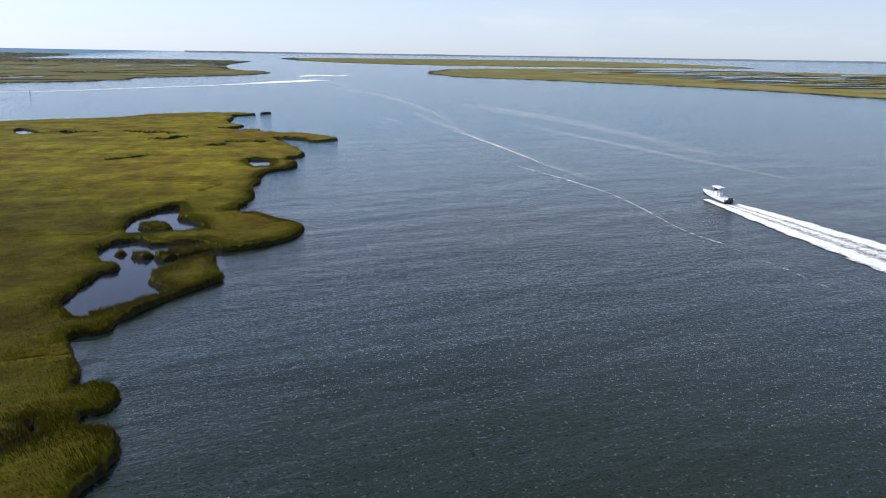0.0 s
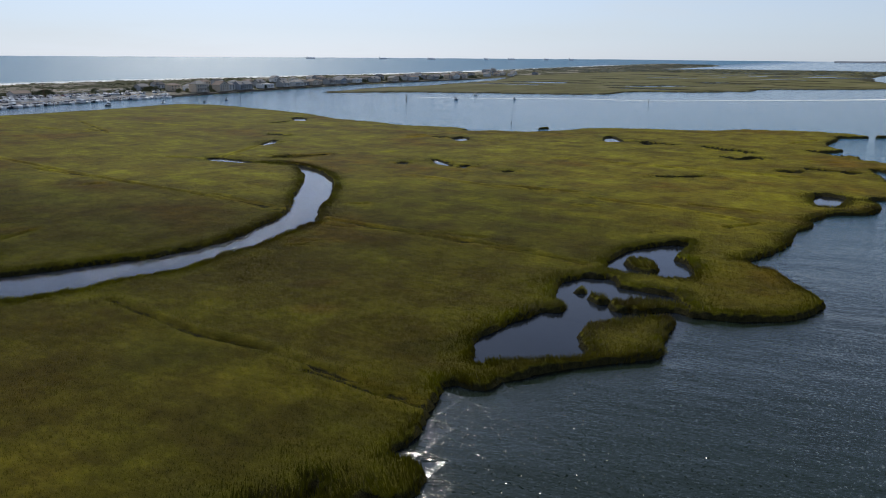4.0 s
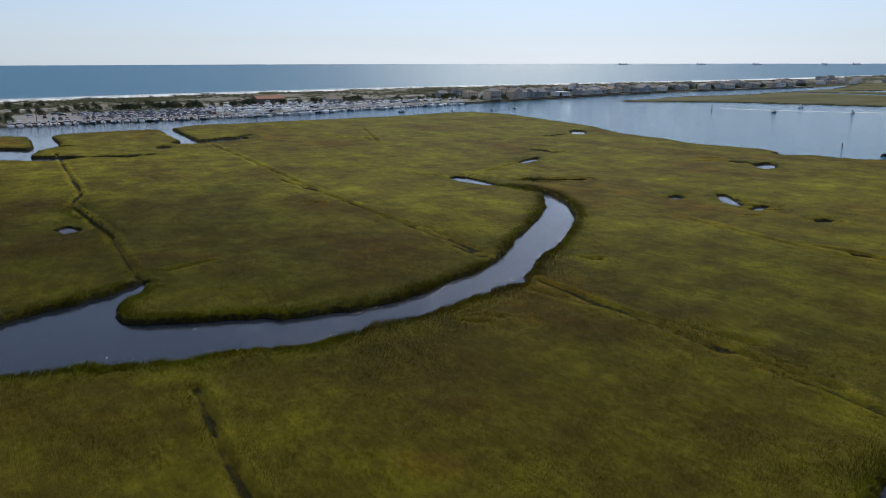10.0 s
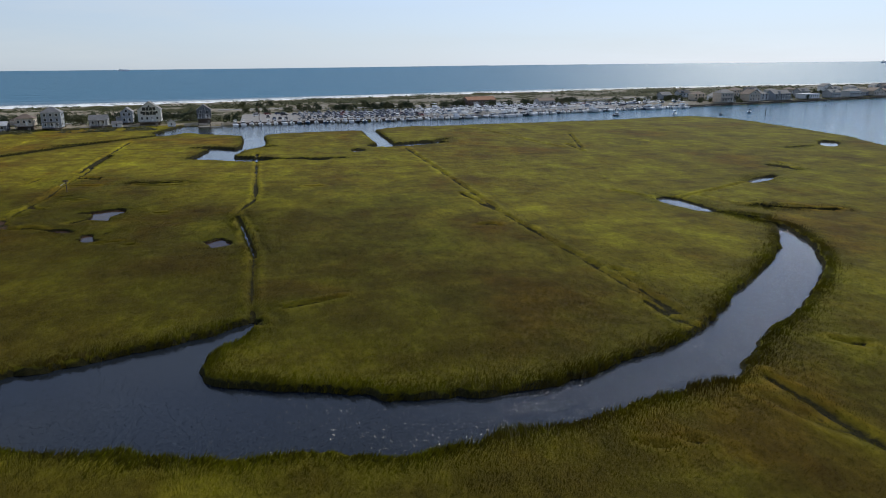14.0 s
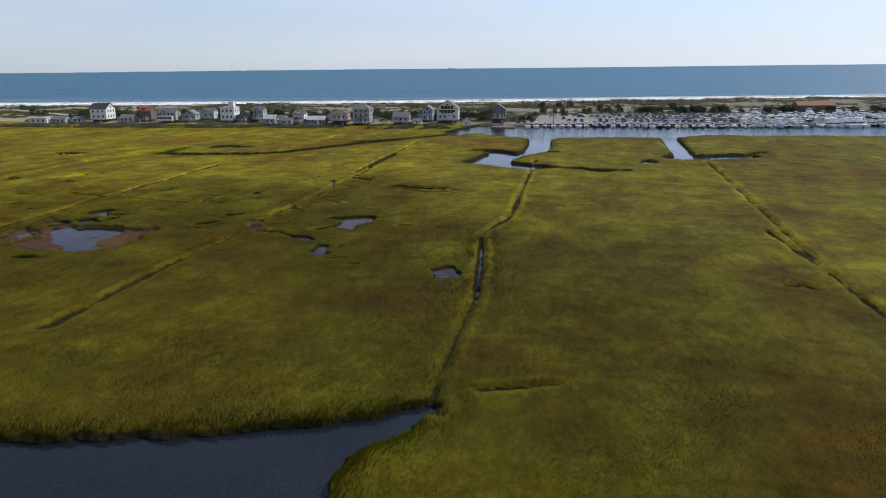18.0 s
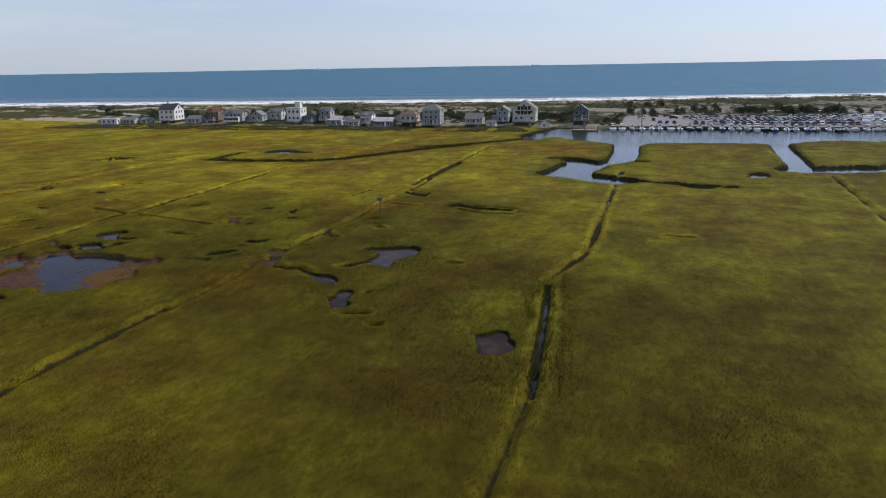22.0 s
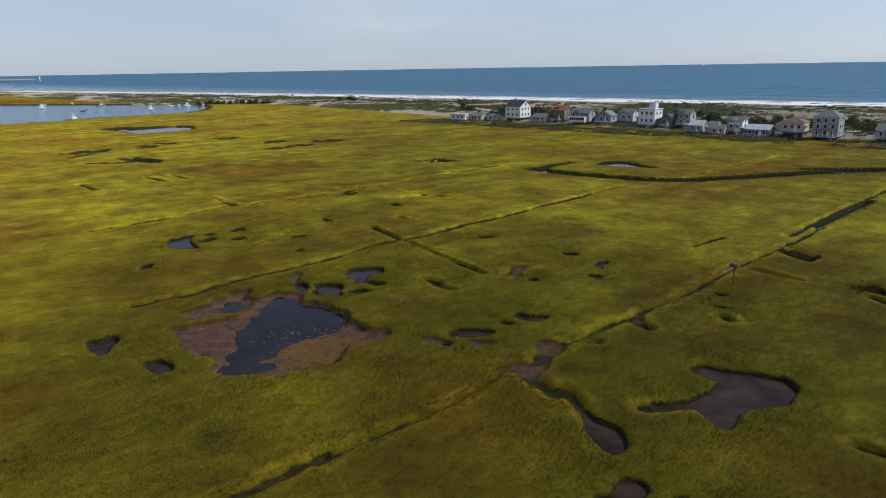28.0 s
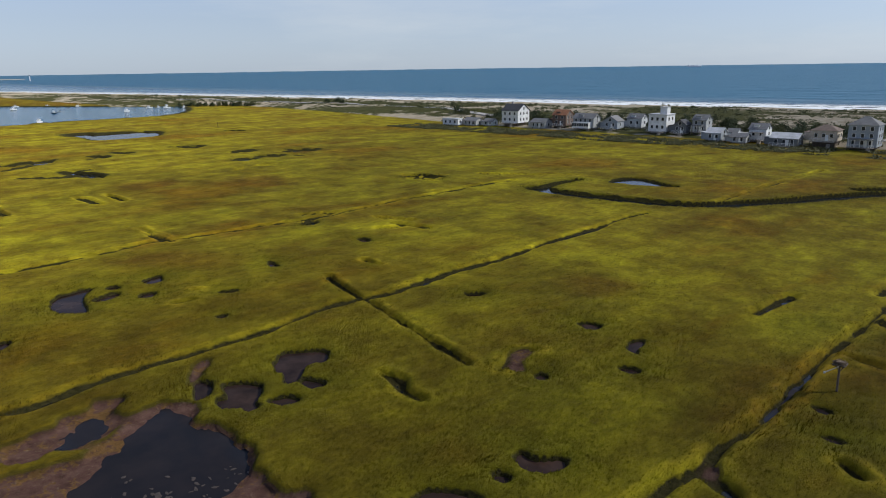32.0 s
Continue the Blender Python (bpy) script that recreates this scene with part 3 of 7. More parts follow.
def ditch(points, width, deep):
    """A grown-over drainage cut: a groove with taller grass on both lips."""
    p = rounded(points, False)
    s = window(p, 8)
    d, _ = along(p, GX[s], GY[s], False)
    d = np.abs(d + WOBBLE[s] * 0.5)
    keep = np.clip(1.5 * fbm(GX[s], GY[s] + 400, 8.0) / 0.5 - 0.5, 0.35 if deep < 0.6 else 0.55, 1.0)
    SUNK[s] = np.maximum(SUNK[s], 1.25 * deep * keep * np.exp(-((d / np.maximum((0.36 + 0.16 * deep) * width, 0.68 * SPAN[s])) ** 2)))
    CUT[s] = np.maximum(CUT[s], min(1.0, 0.12 + 0.98 * deep) * (0.25 + 0.75 * keep) * np.exp(-((d / np.maximum((0.34 + 0.16 * deep) * width, 0.62 * SPAN[s])) ** 2)))
    NEAR_DITCH[s] = np.maximum(NEAR_DITCH[s], np.exp(-((d - 1.15) / 0.6) ** 2))


# the marsh: open bay to the east, channel to the north, boat basin and beach to the west
BAY_SHORE = [(-14, 40), (-15.4, 47.5), (-13.7, 50.9), (-14.1, 54.1), (-17.1, 56.9), (-16.2, 59.6), (-15.8, 62.7), (-17.0, 64.6), (-19.4, 65.6), (-19.6, 69.3), (-21.8, 73.0), (-23.6, 78.3), (-19.1, 78.9), (-19.2, 81.7), (-15.7, 88.0), (-11.6, 92.6), (-8.5, 96.3), (-9.5, 100.1), (-10.8, 107.7), (-9.9, 109.9)]
POINT_SHORE = [(-8.0, 110.8), (-4.9, 111.5), (0.5, 115.8), (2.4, 119.5), (3.2, 123.8), (1.4, 126.6), (-1.2, 130.5), (-5.2, 135.8), (-9.6, 138.0), (-10.8, 138.4), (-8.0, 144.6), (-6.5, 154.3), (-7.3, 162.3), (-4.8, 173.2), (-7.2, 175.1), (-4.1, 185.4), (2.4, 190.5), (4.2, 199.8), (-0.3, 205.7), (6.4, 213.4), (5.4, 226.6), (2.2, 235.7), (-2.1, 252.6), (-3.5, 258.3)]
SPIT_SHORE = [(7.0, 255.3), (8.9, 247.3), (13.4, 248.5), (19.3, 251.8), (18.1, 258.9), (8.9, 268.0), (-1.2, 274.2), (-7.4, 275.8), (-8.5, 286.0), (-22.5, 289.6), (-13.6, 301.2), (-19.9, 308.0), (-22.5, 321.9), (-20.4, 337.3), (-22.9, 349.0), (-11.4, 354.9), (-13.0, 360.6), (-35.6, 363.9), (-58.7, 356.1), (-68.7, 339.6), (-105.9, 326.7)]
NORTH_SHORE = [(-115.3, 316.9), (-116.9, 306.7), (-127.2, 287.7), (-134.5, 284.9), (-162.3, 285.5), (-171.6, 283.9), (-190.3, 278.7), (-202.3, 284.5), (-216.8, 284.3), (-233.2, 286.3), (-263.4, 299.3), (-298.0, 305.2), (-351.0, 314.2), (-380.6, 306.6), (-378.7, 283.8), (-370.8, 255.4), (-370.5, 215.1), (-369.6, 176.1), (-366.2, 163.6), (-372.1, 143.5), (-362.8, 129.7), (-352.9, 123.1), (-358.3, 115.2), (-356.1, 99.7), (-353.1, 79.0)]
BASIN_SHORE = [(-344.1, 75.5), (-344.5, 70.4), (-350.7, 64.6), (-364.9, 48.9), (-374.2, 42.2), (-365.5, 37.6), (-357.6, 32.1), (-380.2, 26.0), (-402.2, 32.3), (-427.6, 37.7), (-500, 20), (-560, -300), (-520, -560), (-432.8, -562.3), (-411.6, -500.3), (-374.7, -440.0), (-313.0, -431.6), (-247.0, -430.6), (-60, -430), (-30, -300), (-25, -100), (-22, 0)]
shore(BAY_SHORE + POINT_SHORE + SPIT_SHORE + NORTH_SHORE + BASIN_SHORE, 0.6)
OUTLINE = LAND.copy()

# the creek that winds through the marsh
NORTH_BANK = [(-98, 20), (-97.4, 39.1), (-100.0, 50.9), (-103.2, 61.2), (-106.6, 69.2), (-110.5, 75.1), (-104.0, 72.4), (-99.9, 69.5), (-94.7, 68.4), (-92.6, 70.7), (-90.4, 75.4), (-88.9, 79.4), (-87.5, 83.2), (-85.1, 86.8), (-84.7, 91.5), (-83.9, 96.1), (-84.2, 101.5), (-86.5, 107.3), (-89.3, 116.5), (-93.6, 123.5), (-104.5, 136.6), (-117.3, 151.7), (-125.8, 159.9), (-133.9, 165.7), (-140.1, 166.8)]
SOUTH_BANK = [(-136.1, 168.4), (-130.3, 166.8), (-117.8, 160.6), (-108.3, 152.5), (-102.7, 146.3), (-97.2, 139.5), (-92.1, 131.9), (-87.0, 125.1), (-80.9, 119.5), (-80.4, 115.1), (-78.5, 107.8), (-76.7, 100.4), (-76.7, 96.7), (-75.8, 92.7), (-75.0, 86.5), (-75.4, 83.0), (-77.8, 79.5), (-77.3, 74.7), (-79.8, 67.2), (-82.7, 58.8), (-85.4, 51.7), (-86, 20)]
pan(NORTH_BANK + SOUTH_BANK, 0.5)

pan([(-23.1, 82.4), (-26.9, 88.5), (-26.4, 95.2), (-25.5, 101.3), (-23.4, 101.8), (-23, 103.9), (-24, 105.3), (-25.8, 105.9), (-28.5, 112.2), (-27.8, 115.2), (-25.3, 119.4), (-23, 118.8), (-21.1, 115.5), (-14.7, 116.6), (-12.8, 115.4), (-9.1, 109.7), (-11, 107.2), (-13.2, 105.6), (-15.4, 103.3), (-18.4, 99.6), (-18.3, 95.7), (-14.8, 91.7), (-16.2, 88.9), (-19.8, 86), (-22.4, 84.8)])
pan([(-26.4, 122.8), (-27.5, 133.6), (-25, 139.8), (-20.6, 145.3), (-19.1, 139.5), (-19.6, 134.2), (-18.7, 134.3), (-15.7, 131.6), (-13.6, 123.7), (-18.2, 122.3), (-22.1, 121.9)])
pan([(-9.5, 198.5), (-9.8, 207.5), (-3.6, 207.3), (-3.3, 196.3), (-4, 191.6), (-7.5, 191.4)])
pond([(-78.4, 286.7), (-69.8, 279.1), (-73.6, 271.8)])
pond([(-285.9, 106.1), (-285.8, 111.4), (-277.9, 110.5), (-276.9, 105.5)])
pond([(-269.5, -312.1), (-283.2, -321.2), (-303.3, -310.1), (-292.4, -285.1), (-275.5, -282.4), (-262.3, -286.1)])
islet([(-24.4, 127.9), (-24.2, 128.4), (-21.5, 129.6), (-19.6, 126.9), (-19.4, 125.7), (-21.7, 125.4)])
islet([(-26.5, 118.5), (-25.9, 118.5), (-24.5, 118.8), (-24.6, 119.2)])
islet([(-24.9, 110.4), (-25, 111.7), (-23.9, 111), (-24.1, 111.5), (-24.8, 111)])
islet([(-22.5, 109.8), (-21.9, 109.3), (-20.2, 109.2), (-20, 109.4), (-20.7, 108.4)])
islet([(-18.7, 108.2), (-18.5, 108.8), (-17.4, 108.5), (-17, 107.4), (-17.6, 107)])
islet([(-17.1, 109.2), (-17.1, 110.3), (-15.3, 111.6), (-12, 112.4), (-8.8, 110.1), (-11.6, 111.4), (-14.5, 109.7), (-15.3, 107.7)])
islet([(-9.5, 358.1), (-5.2, 362.8), (-5.3, 366), (-9.6, 361.2)])
islet([(-131.9, 306), (-129.9, 311.5), (-130.8, 312.6), (-132.3, 307.7)])
channel([(-54, 281.1), (-47.6, 277.1), (-39.4, 273.8)], 3)
channel([(-42.2, 256.6), (-36.9, 254.9), (-34, 260.9)], 3)
channel([(-23.1, 291.4), (-17.8, 286.9), (-13.3, 284.4)], 3)
channel([(-16.6, 247.1), (-11.7, 244.1), (-6.3, 245.8)], 2.5)
channel([(-84.4, 281.7), (-76.9, 282), (-65.8, 279.3)], 1.6)
channel([(-22.7, 237.8), (-18.9, 239)], 2)
channel([(-46, 207.8), (-41.9, 211.4), (-38, 216.1)], 1.0)
channel([(-151.4, 177.7), (-147.9, 179.7), (-146.4, 184.2), (-144.6, 187.5)], 1.6)
channel([(-152.6, 173.9), (-154.7, 177.8), (-150, 175.6)], 1.2)
channel([(-203.2, 217.2), (-196.8, 217.6), (-192.1, 218.1)], 1.2)
channel([(-237.4, 250.8), (-239.4, 259.5)], 1.4)
channel([(-152.6, 163.1), (-147, 165.2), (-140.7, 166.4)], 1.8)
channel([(-152.6, 163.1), (-147, 165.2), (-142.7, 167.9)], 1.2)
channel([(-348.6, 71.1), (-325.2, 72.4), (-303.7, 71.9), (-296, 67), (-297.9, 62.6), (-302.7, 58)], 8)
channel([(-295.1, 62), (-282.2, 60.5), (-274.8, 58.2)], 13)
channel([(-273.6, 58.1), (-270.5, 64.7), (-264.9, 72.9)], 11)
channel([(-265.9, 72.9), (-263.9, 82.7), (-261.5, 89.6), (-260, 100.2)], 2.0)
channel([(-356.3, 123), (-322.3, 121.9), (-296.8, 120.8)], 6)
channel([(-293.1, 120), (-293.6, 129), (-297.5, 137.5)], 12)
channel([(-296.3, 137.3), (-309, 147.8)], 2)
channel([(-305.9, 50.8), (-308.1, 55.1), (-305.8, 59.4)], 2.0)
channel([(-304.3, 75.3), (-302.1, 78.5)], 2.5)
channel([(-225, 42.8), (-222, 48.1), (-221.4, 54.5)], 1.6)
channel([(-237.2, 27.5), (-234.6, 30.6), (-236.2, 31.6)], 1.4)
channel([(-286, -59.8), (-284.1, -50.7), (-285.3, -40.1), (-286.9, -29.6), (-289.1, -21.7), (-296.5, -15.2), (-307.4, -7.4), (-320.4, -1.4), (-331.1, 5.9), (-339, 12.6)], 5.0)
channel([(-331.8, -1.4), (-339.2, 7.6), (-346.9, 16.9), (-356.9, 26.1), (-369.4, 33), (-393.2, 37.6)], 3.5)
channel([(-285.5, -59.3), (-292.2, -59.6), (-303.7, -60.1)], 2.0)
channel([(-273.8, -227.7), (-280.3, -222.7)], 2.2)
channel([(-281.9, -193.6), (-285.6, -192.3)], 2.2)
channel([(-279.4, -173.2), (-283.8, -170.5)], 2.2)
channel([(-297.1, -180.2), (-302.6, -176.3)], 2.2)
channel([(-269.4, -171), (-272.4, -170)], 2.2)
channel([(-210.6, -217.2), (-224.9, -220.9)], 2.2)
channel([(-219.4, -183.4), (-223, -169.7)], 2.2)
channel([(-240.5, -222.1), (-241.7, -217.2)], 2.2)
channel([(-250, -226.2), (-252.5, -222.9)], 2.2)
channel([(-278.4, -97.1), (-283.2, -97.2), (-283.2, -91)], 2.2)
channel([(-326, -280.4), (-328.7, -276.4)], 2.2)
channel([(-270.4, -325.6), (-270.3, -314.1)], 2.2)
channel([(-258.2, 24.7), (-273.5, 24.7), (-290.3, 24.8)], 0.7)
ditch([(-86.5, 135.3), (-84.8, 135.7), (-83.6, 136.8)], 0.8, 0.8)
ditch([(-71.7, 104.3), (-71, 105), (-71, 106.3)], 0.7, 0.6)
ditch([(-71.4, 107.7), (-71.2, 108.5)], 0.6, 0.5)
ditch([(-178.3, 155.1), (-168.3, 159.8)], 1.0, 0.4)
ditch([(-167, 171.1), (-157.9, 171.3), (-154.7, 174.1)], 0.9, 0.4)
ditch([(-165, 162.6), (-171.5, 177.5), (-179.2, 191.8)], 1.0, 0.5)
ditch([(-183.1, 24.6), (-179.3, 25.1), (-174.7, 26.8), (-173.6, 28.5), (-172.6, 31.2)], 1.6, 0.7)
ditch([(-248.5, 24), (-284.6, 23.5), (-338.7, 23.4)], 1.4, 0.9)
ditch([(-107.8, 74.7), (-109.9, 73.8), (-115.9, 73.6), (-125.5, 73.5), (-140.2, 73.7)], 0.7, 0.5)
ditch([(-139.4, 73.8), (-150.5, 72.7), (-164.2, 71.3), (-174.4, 69.9)], 0.7, 0.8)
channel([(-141, 73.7), (-150.5, 72.7), (-164.2, 71.3), (-173, 70.1)], 0.45)
ditch([(-175.1, 69.7), (-183.8, 71.4), (-189.7, 73.3), (-202.9, 73.6), (-237.7, 73.4), (-282.6, 73.5)], 1.0, 0.8)
ditch([(-283.2, 126), (-236, 124.7), (-195, 123.4), (-165.9, 122.4), (-152.4, 122.5), (-135.6, 122.7), (-116.1, 122.9), (-104.1, 123), (-94.9, 124.4)], 1.0, 0.5)
ditch([(-151.4, 115), (-152.7, 117.2), (-150, 117.8)], 1.5, 0.6)
ditch([(-80.3, 122.1), (-71.5, 122.3), (-62, 122.1), (-55.4, 122.4), (-49.7, 122.3)], 1.2, 0.6)
ditch([(-44.7, 122.6), (-35.1, 123), (-29.2, 122.4)], 1.2, 0.5)
ditch([(-70.3, 72.5), (-52.7, 71.2), (-42.1, 73), (-32.1, 72.6), (-25.1, 72.5), (-21.1, 73.5)], 0.8, 0.6)
ditch([(-101.2, 171.1), (-83.8, 171.1), (-69.6, 170.3), (-58.5, 171.7)], 1.0, 0.4)
ditch([(-85.7, 221.6), (-72.2, 224.2), (-58.4, 222.6)], 1.0, 0.35)
ditch([(-77.2, 118.3), (-63.6, 122.8), (-49.6, 127)], 1, 0.35)
ditch([(-49.9, 171.1), (-29.7, 169.8), (-14.9, 166.2)], 1, 0.35)
ditch([(-201.2, -88.4), (-200.9, -74)], 0.9, 0.4)
ditch([(-206.3, -133), (-206, -121.6)], 1, 0.5)
ditch([(-290, -19.3), (-322.7, -19.7), (-359.7, -18.3)], 1.0, 0.4)
ditch([(-275.8, 185.7), (-259.4, 183), (-251.9, 181.8)], 1.2, 0.5)
ditch([(-340.1, 118.3), (-287.4, 119.4), (-279.1, 120.2)], 0.8, 0.3)
ditch([(-353.8, 171.9), (-291.2, 177.4), (-263.3, 180.2)], 1.0, 0.4)
ditch([(-312.6, 203), (-260.4, 184.9)], 1.4, 0.5)
ditch([(-282, 215.9), (-250.3, 221.6), (-240.7, 245.6)], 1.0, 0.3)
ditch([(-158, 247.6), (-155.3, 254.7)], 0.75, 0.95)
ditch([(-153.1, 251.3), (-141.6, 247), (-137, 250.6)], 0.75, 0.95)
ditch([(-122.8, 251.3), (-115.3, 251.9)], 0.75, 0.95)
ditch([(-152.7, 181.5), (-144.3, 187.6)], 0.75, 0.95)
ditch([(-117.3, 187.6), (-111.9, 188.1)], 0.75, 0.95)
ditch([(-111.3, 200.2), (-103.5, 197.7)], 0.75, 0.95)
ditch([(-97.4, 190.3), (-93.1, 194.9)], 0.75, 0.95)
ditch([(-82.8, 191.3), (-80.6, 195.3)], 0.75, 0.95)
ditch([(-71.5, 173.3), (-62.3, 174.2), (-54.8, 175.5)], 0.75, 0.95)
ditch([(-52.5, 274.6), (-39.3, 273)], 0.75, 0.95)
ditch([(-45.2, 256.4), (-31.7, 259)], 0.75, 0.95)
ditch([(-33, 310.1), (-26.8, 327.8)], 0.75, 0.95)
ditch([(-24.1, 294.6), (-9.7, 278.9)], 0.75, 0.95)
ditch([(-19.5, 264.7), (-12.6, 265.2)], 0.75, 0.95)
ditch([(-22.4, 235.6), (-18.1, 236.9)], 0.75, 0.95)
ditch([(-17.4, 245.9), (-6.2, 243.4)], 0.75, 0.95)
ditch([(-84.1, 224.9), (-51.2, 226.6), (-16.3, 229.3)], 0.75, 0.95)
ditch([(-28.8, 176.3), (-15.4, 177)], 0.75, 0.95)
ditch([(-17.6, 159.4), (-13.7, 165.8)], 0.75, 0.95)
ditch([(-47.6, 161.9), (-45.2, 162.6)], 0.75, 0.95)
ditch([(-85.3, 282.8), (-66.2, 280.4)], 0.75, 0.95)
ditch([(-75.1, 121.6), (-62.7, 123.1), (-50.8, 123.1), (-38.8, 124.2)], 0.9, 0.45)
ditch([(-152.7, 181.5), (-144.3, 187.6)], 0.9, 0.6)
ditch([(-64.6, 172.7), (-54.8, 175.5)], 0.8, 0.5)
ditch([(-221.9, 50.1), (-221, 55)], 0.75, 0.95)
ditch([(-206, 85.5), (-205.7, 89.5)], 0.75, 0.95)
ditch([(-112.9, 77.9), (-115.3, 85)], 0.75, 0.95)
ditch([(-150.5, 116), (-150.7, 117.9)], 0.75, 0.95)
ditch([(-209.1, 223.5), (-199.8, 224.3)], 0.75, 0.95)
ditch([(-195.9, 216.5), (-196.4, 221.4)], 0.75, 0.95)
ditch([(-153.8, 174.1), (-155.1, 178.5)], 0.75, 0.95)
ditch([(-149.9, 177.8), (-143.4, 186.1)], 0.75, 0.95)
ditch([(-133.7, 205.2), (-132.2, 206.3)], 0.75, 0.95)
ditch([(-154.2, 241.4), (-151.1, 249.2)], 0.75, 0.95)
ditch([(-86.1, 135.1), (-83.3, 136.6)], 0.75, 0.95)
ditch([(-84.8, 135.9), (-84.7, 137.3)], 0.75, 0.95)
ditch([(-117.8, 125), (-113.2, 125.7)], 0.75, 0.95)
ditch([(-103.6, 122.1), (-94.1, 121.9)], 0.75, 0.95)
ditch([(-103.3, 191.1), (-98.6, 197.6)], 0.75, 0.95)
ditch([(-94.7, 183.4), (-92, 186.5)], 0.75, 0.95)
ditch([(-109, 195.2), (-108.5, 199.6)], 0.75, 0.95)
ditch([(-102.1, 171.5), (-91.3, 172.5)], 0.8, 0.5)
ditch([(-185.6, 120.3), (-159.3, 122.3), (-126.1, 122.7)], 0.9, 0.8)
ditch([(-117.8, 125), (-104.6, 123.7), (-93.1, 122.7)], 0.9, 0.7)
ditch([(-307.6, -72), (-310.4, -62.9)], 0.75, 0.95)
ditch([(-296.3, -87.5), (-305.7, -70.9)], 0.75, 0.95)
ditch([(-280.9, -97.1), (-286.7, -92.3)], 0.75, 0.95)
ditch([(-266.8, -76.5), (-266.9, -75.5)], 0.75, 0.95)
ditch([(-229.5, -76.2), (-237.9, -72.1)], 0.75, 0.95)
ditch([(-239.4, -223.9), (-242.1, -222.7)], 0.75, 0.95)
ditch([(-251, -231.9), (-252.5, -223.5)], 0.75, 0.95)
ditch([(-220, -180.4), (-222.1, -169.5)], 0.75, 0.95)
ditch([(-282.8, -196.9), (-290, -197.4)], 0.75, 0.95)
ditch([(-270.2, -174.4), (-273, -172.9)], 0.75, 0.95)
ditch([(-279, -174.1), (-282.9, -170.3)], 0.75, 0.95)
ditch([(-266.1, -152.6), (-269.9, -152.7)], 0.75, 0.95)
ditch([(-257.2, -151.8), (-260, -153.5)], 0.75, 0.95)
ditch([(-275.9, -230.4), (-283.8, -230.3)], 0.75, 0.95)
ditch([(-297.4, -186.1), (-299.5, -175.5)], 0.75, 0.95)
ditch([(-307.7, -86.8), (-310.5, -85)], 0.75, 0.95)
ditch([(-276.9, -95.1), (-283.3, -92.1)], 0.75, 0.95)
ditch([(-236.4, -55.4), (-238.1, -48.1)], 0.75, 0.95)
ditch([(-221.7, 43.7), (-218.1, 48.9), (-218, 55.8)], 0.75, 0.95)
ditch([(-305.5, 35.5), (-300.2, 46.9)], 0.75, 0.95)
ditch([(-231.5, 15.1), (-240.7, 15.8)], 0.75, 0.95)
ditch([(-181.2, 53.8), (-181.3, 55.1)], 0.75, 0.95)
ditch([(-208.2, -206.2), (-223.4, -217)], 0.75, 0.95)
ditch([(-206.3, -182.7), (-216.2, -174.2)], 0.75, 0.95)
ditch([(-218.7, -188.8), (-226.1, -185.7)], 0.75, 0.95)
ditch([(-217.5, -178.1), (-221.8, -167.2)], 0.75, 0.95)
ditch([(-205.3, -134.7), (-205.4, -122.3)], 0.75, 0.95)
ditch([(-211.8, -133.5), (-211.5, -122.3)], 0.75, 0.95)
ditch([(-188, -136.1), (-187.1, -122.3)], 0.75, 0.95)
ditch([(-199.9, -81.3), (-200.5, -73.2)], 0.75, 0.95)
ditch([(-251.4, -228.7), (-251.4, -222.4)], 0.75, 0.95)
ditch([(-235.7, -214.2), (-239.7, -214.5)], 0.75, 0.95)
ditch([(-275.3, -223.6), (-277.5, -220.7)], 0.75, 0.95)
ditch([(-278.9, -192.2), (-284.3, -191.3)], 0.75, 0.95)
ditch([(-267.5, -170.3), (-270.8, -168.6)], 0.75, 0.95)
ditch([(-277.9, -172.9), (-282.1, -170.2)], 0.75, 0.95)
ditch([(-293, -179.7), (-301.3, -175)], 0.75, 0.95)
ditch([(-289.6, -169), (-289.8, -165.8)], 0.75, 0.95)
ditch([(-254.5, -147.7), (-257.7, -149.9)], 0.75, 0.95)
ditch([(-263.6, -151.3), (-267.3, -148.8)], 0.75, 0.95)
ditch([(-275.6, -93.4), (-281.8, -94.3)], 0.75, 0.95)
ditch([(-278.8, -98.1), (-281, -90)], 0.75, 0.95)
ditch([(-238.1, -62.5), (-240.7, -54.8)], 0.75, 0.95)
ditch([(-231.7, -55), (-235.3, -52.4)], 0.75, 0.95)
ditch([(-307.1, -85.3), (-310.1, -85.6)], 0.75, 0.95)
ditch([(-280.1, -101.9), (-277.6, -87.6)], 0.75, 0.95)
# pans and pools of the upper marsh
pan([(-184.4, -15), (-186.3, -16.4), (-187.7, -15.5), (-189.4, -14.5), (-189.8, -13.2), (-187.8, -11.3), (-187, -12.2), (-185.1, -11.7), (-182.8, -9.3), (-182.4, -9.8), (-183.8, -12.3), (-183.1, -12.6)])
pan([(-183.7, -9.5), (-185.1, -7.6), (-184.5, -6.4), (-183.2, -7.1)])
pan([(-177.7, -13.7), (-179, -13.5), (-180.2, -11.6), (-179.3, -9.7), (-178.1, -8.8), (-177.8, -7.2), (-176.6, -7.4), (-177.1, -9.3), (-176.5, -10.5), (-177.3, -10.8)])
pan([(-176.5, -16.6), (-177.1, -15), (-175.5, -12.7), (-174.5, -12.7)])
pan([(-178.9, -8), (-180.5, -7.3), (-181, -5.8), (-179.4, -6.1)])
pan([(-175.9, -11.2), (-176.5, -10), (-176.7, -8.4), (-175.9, -9)])
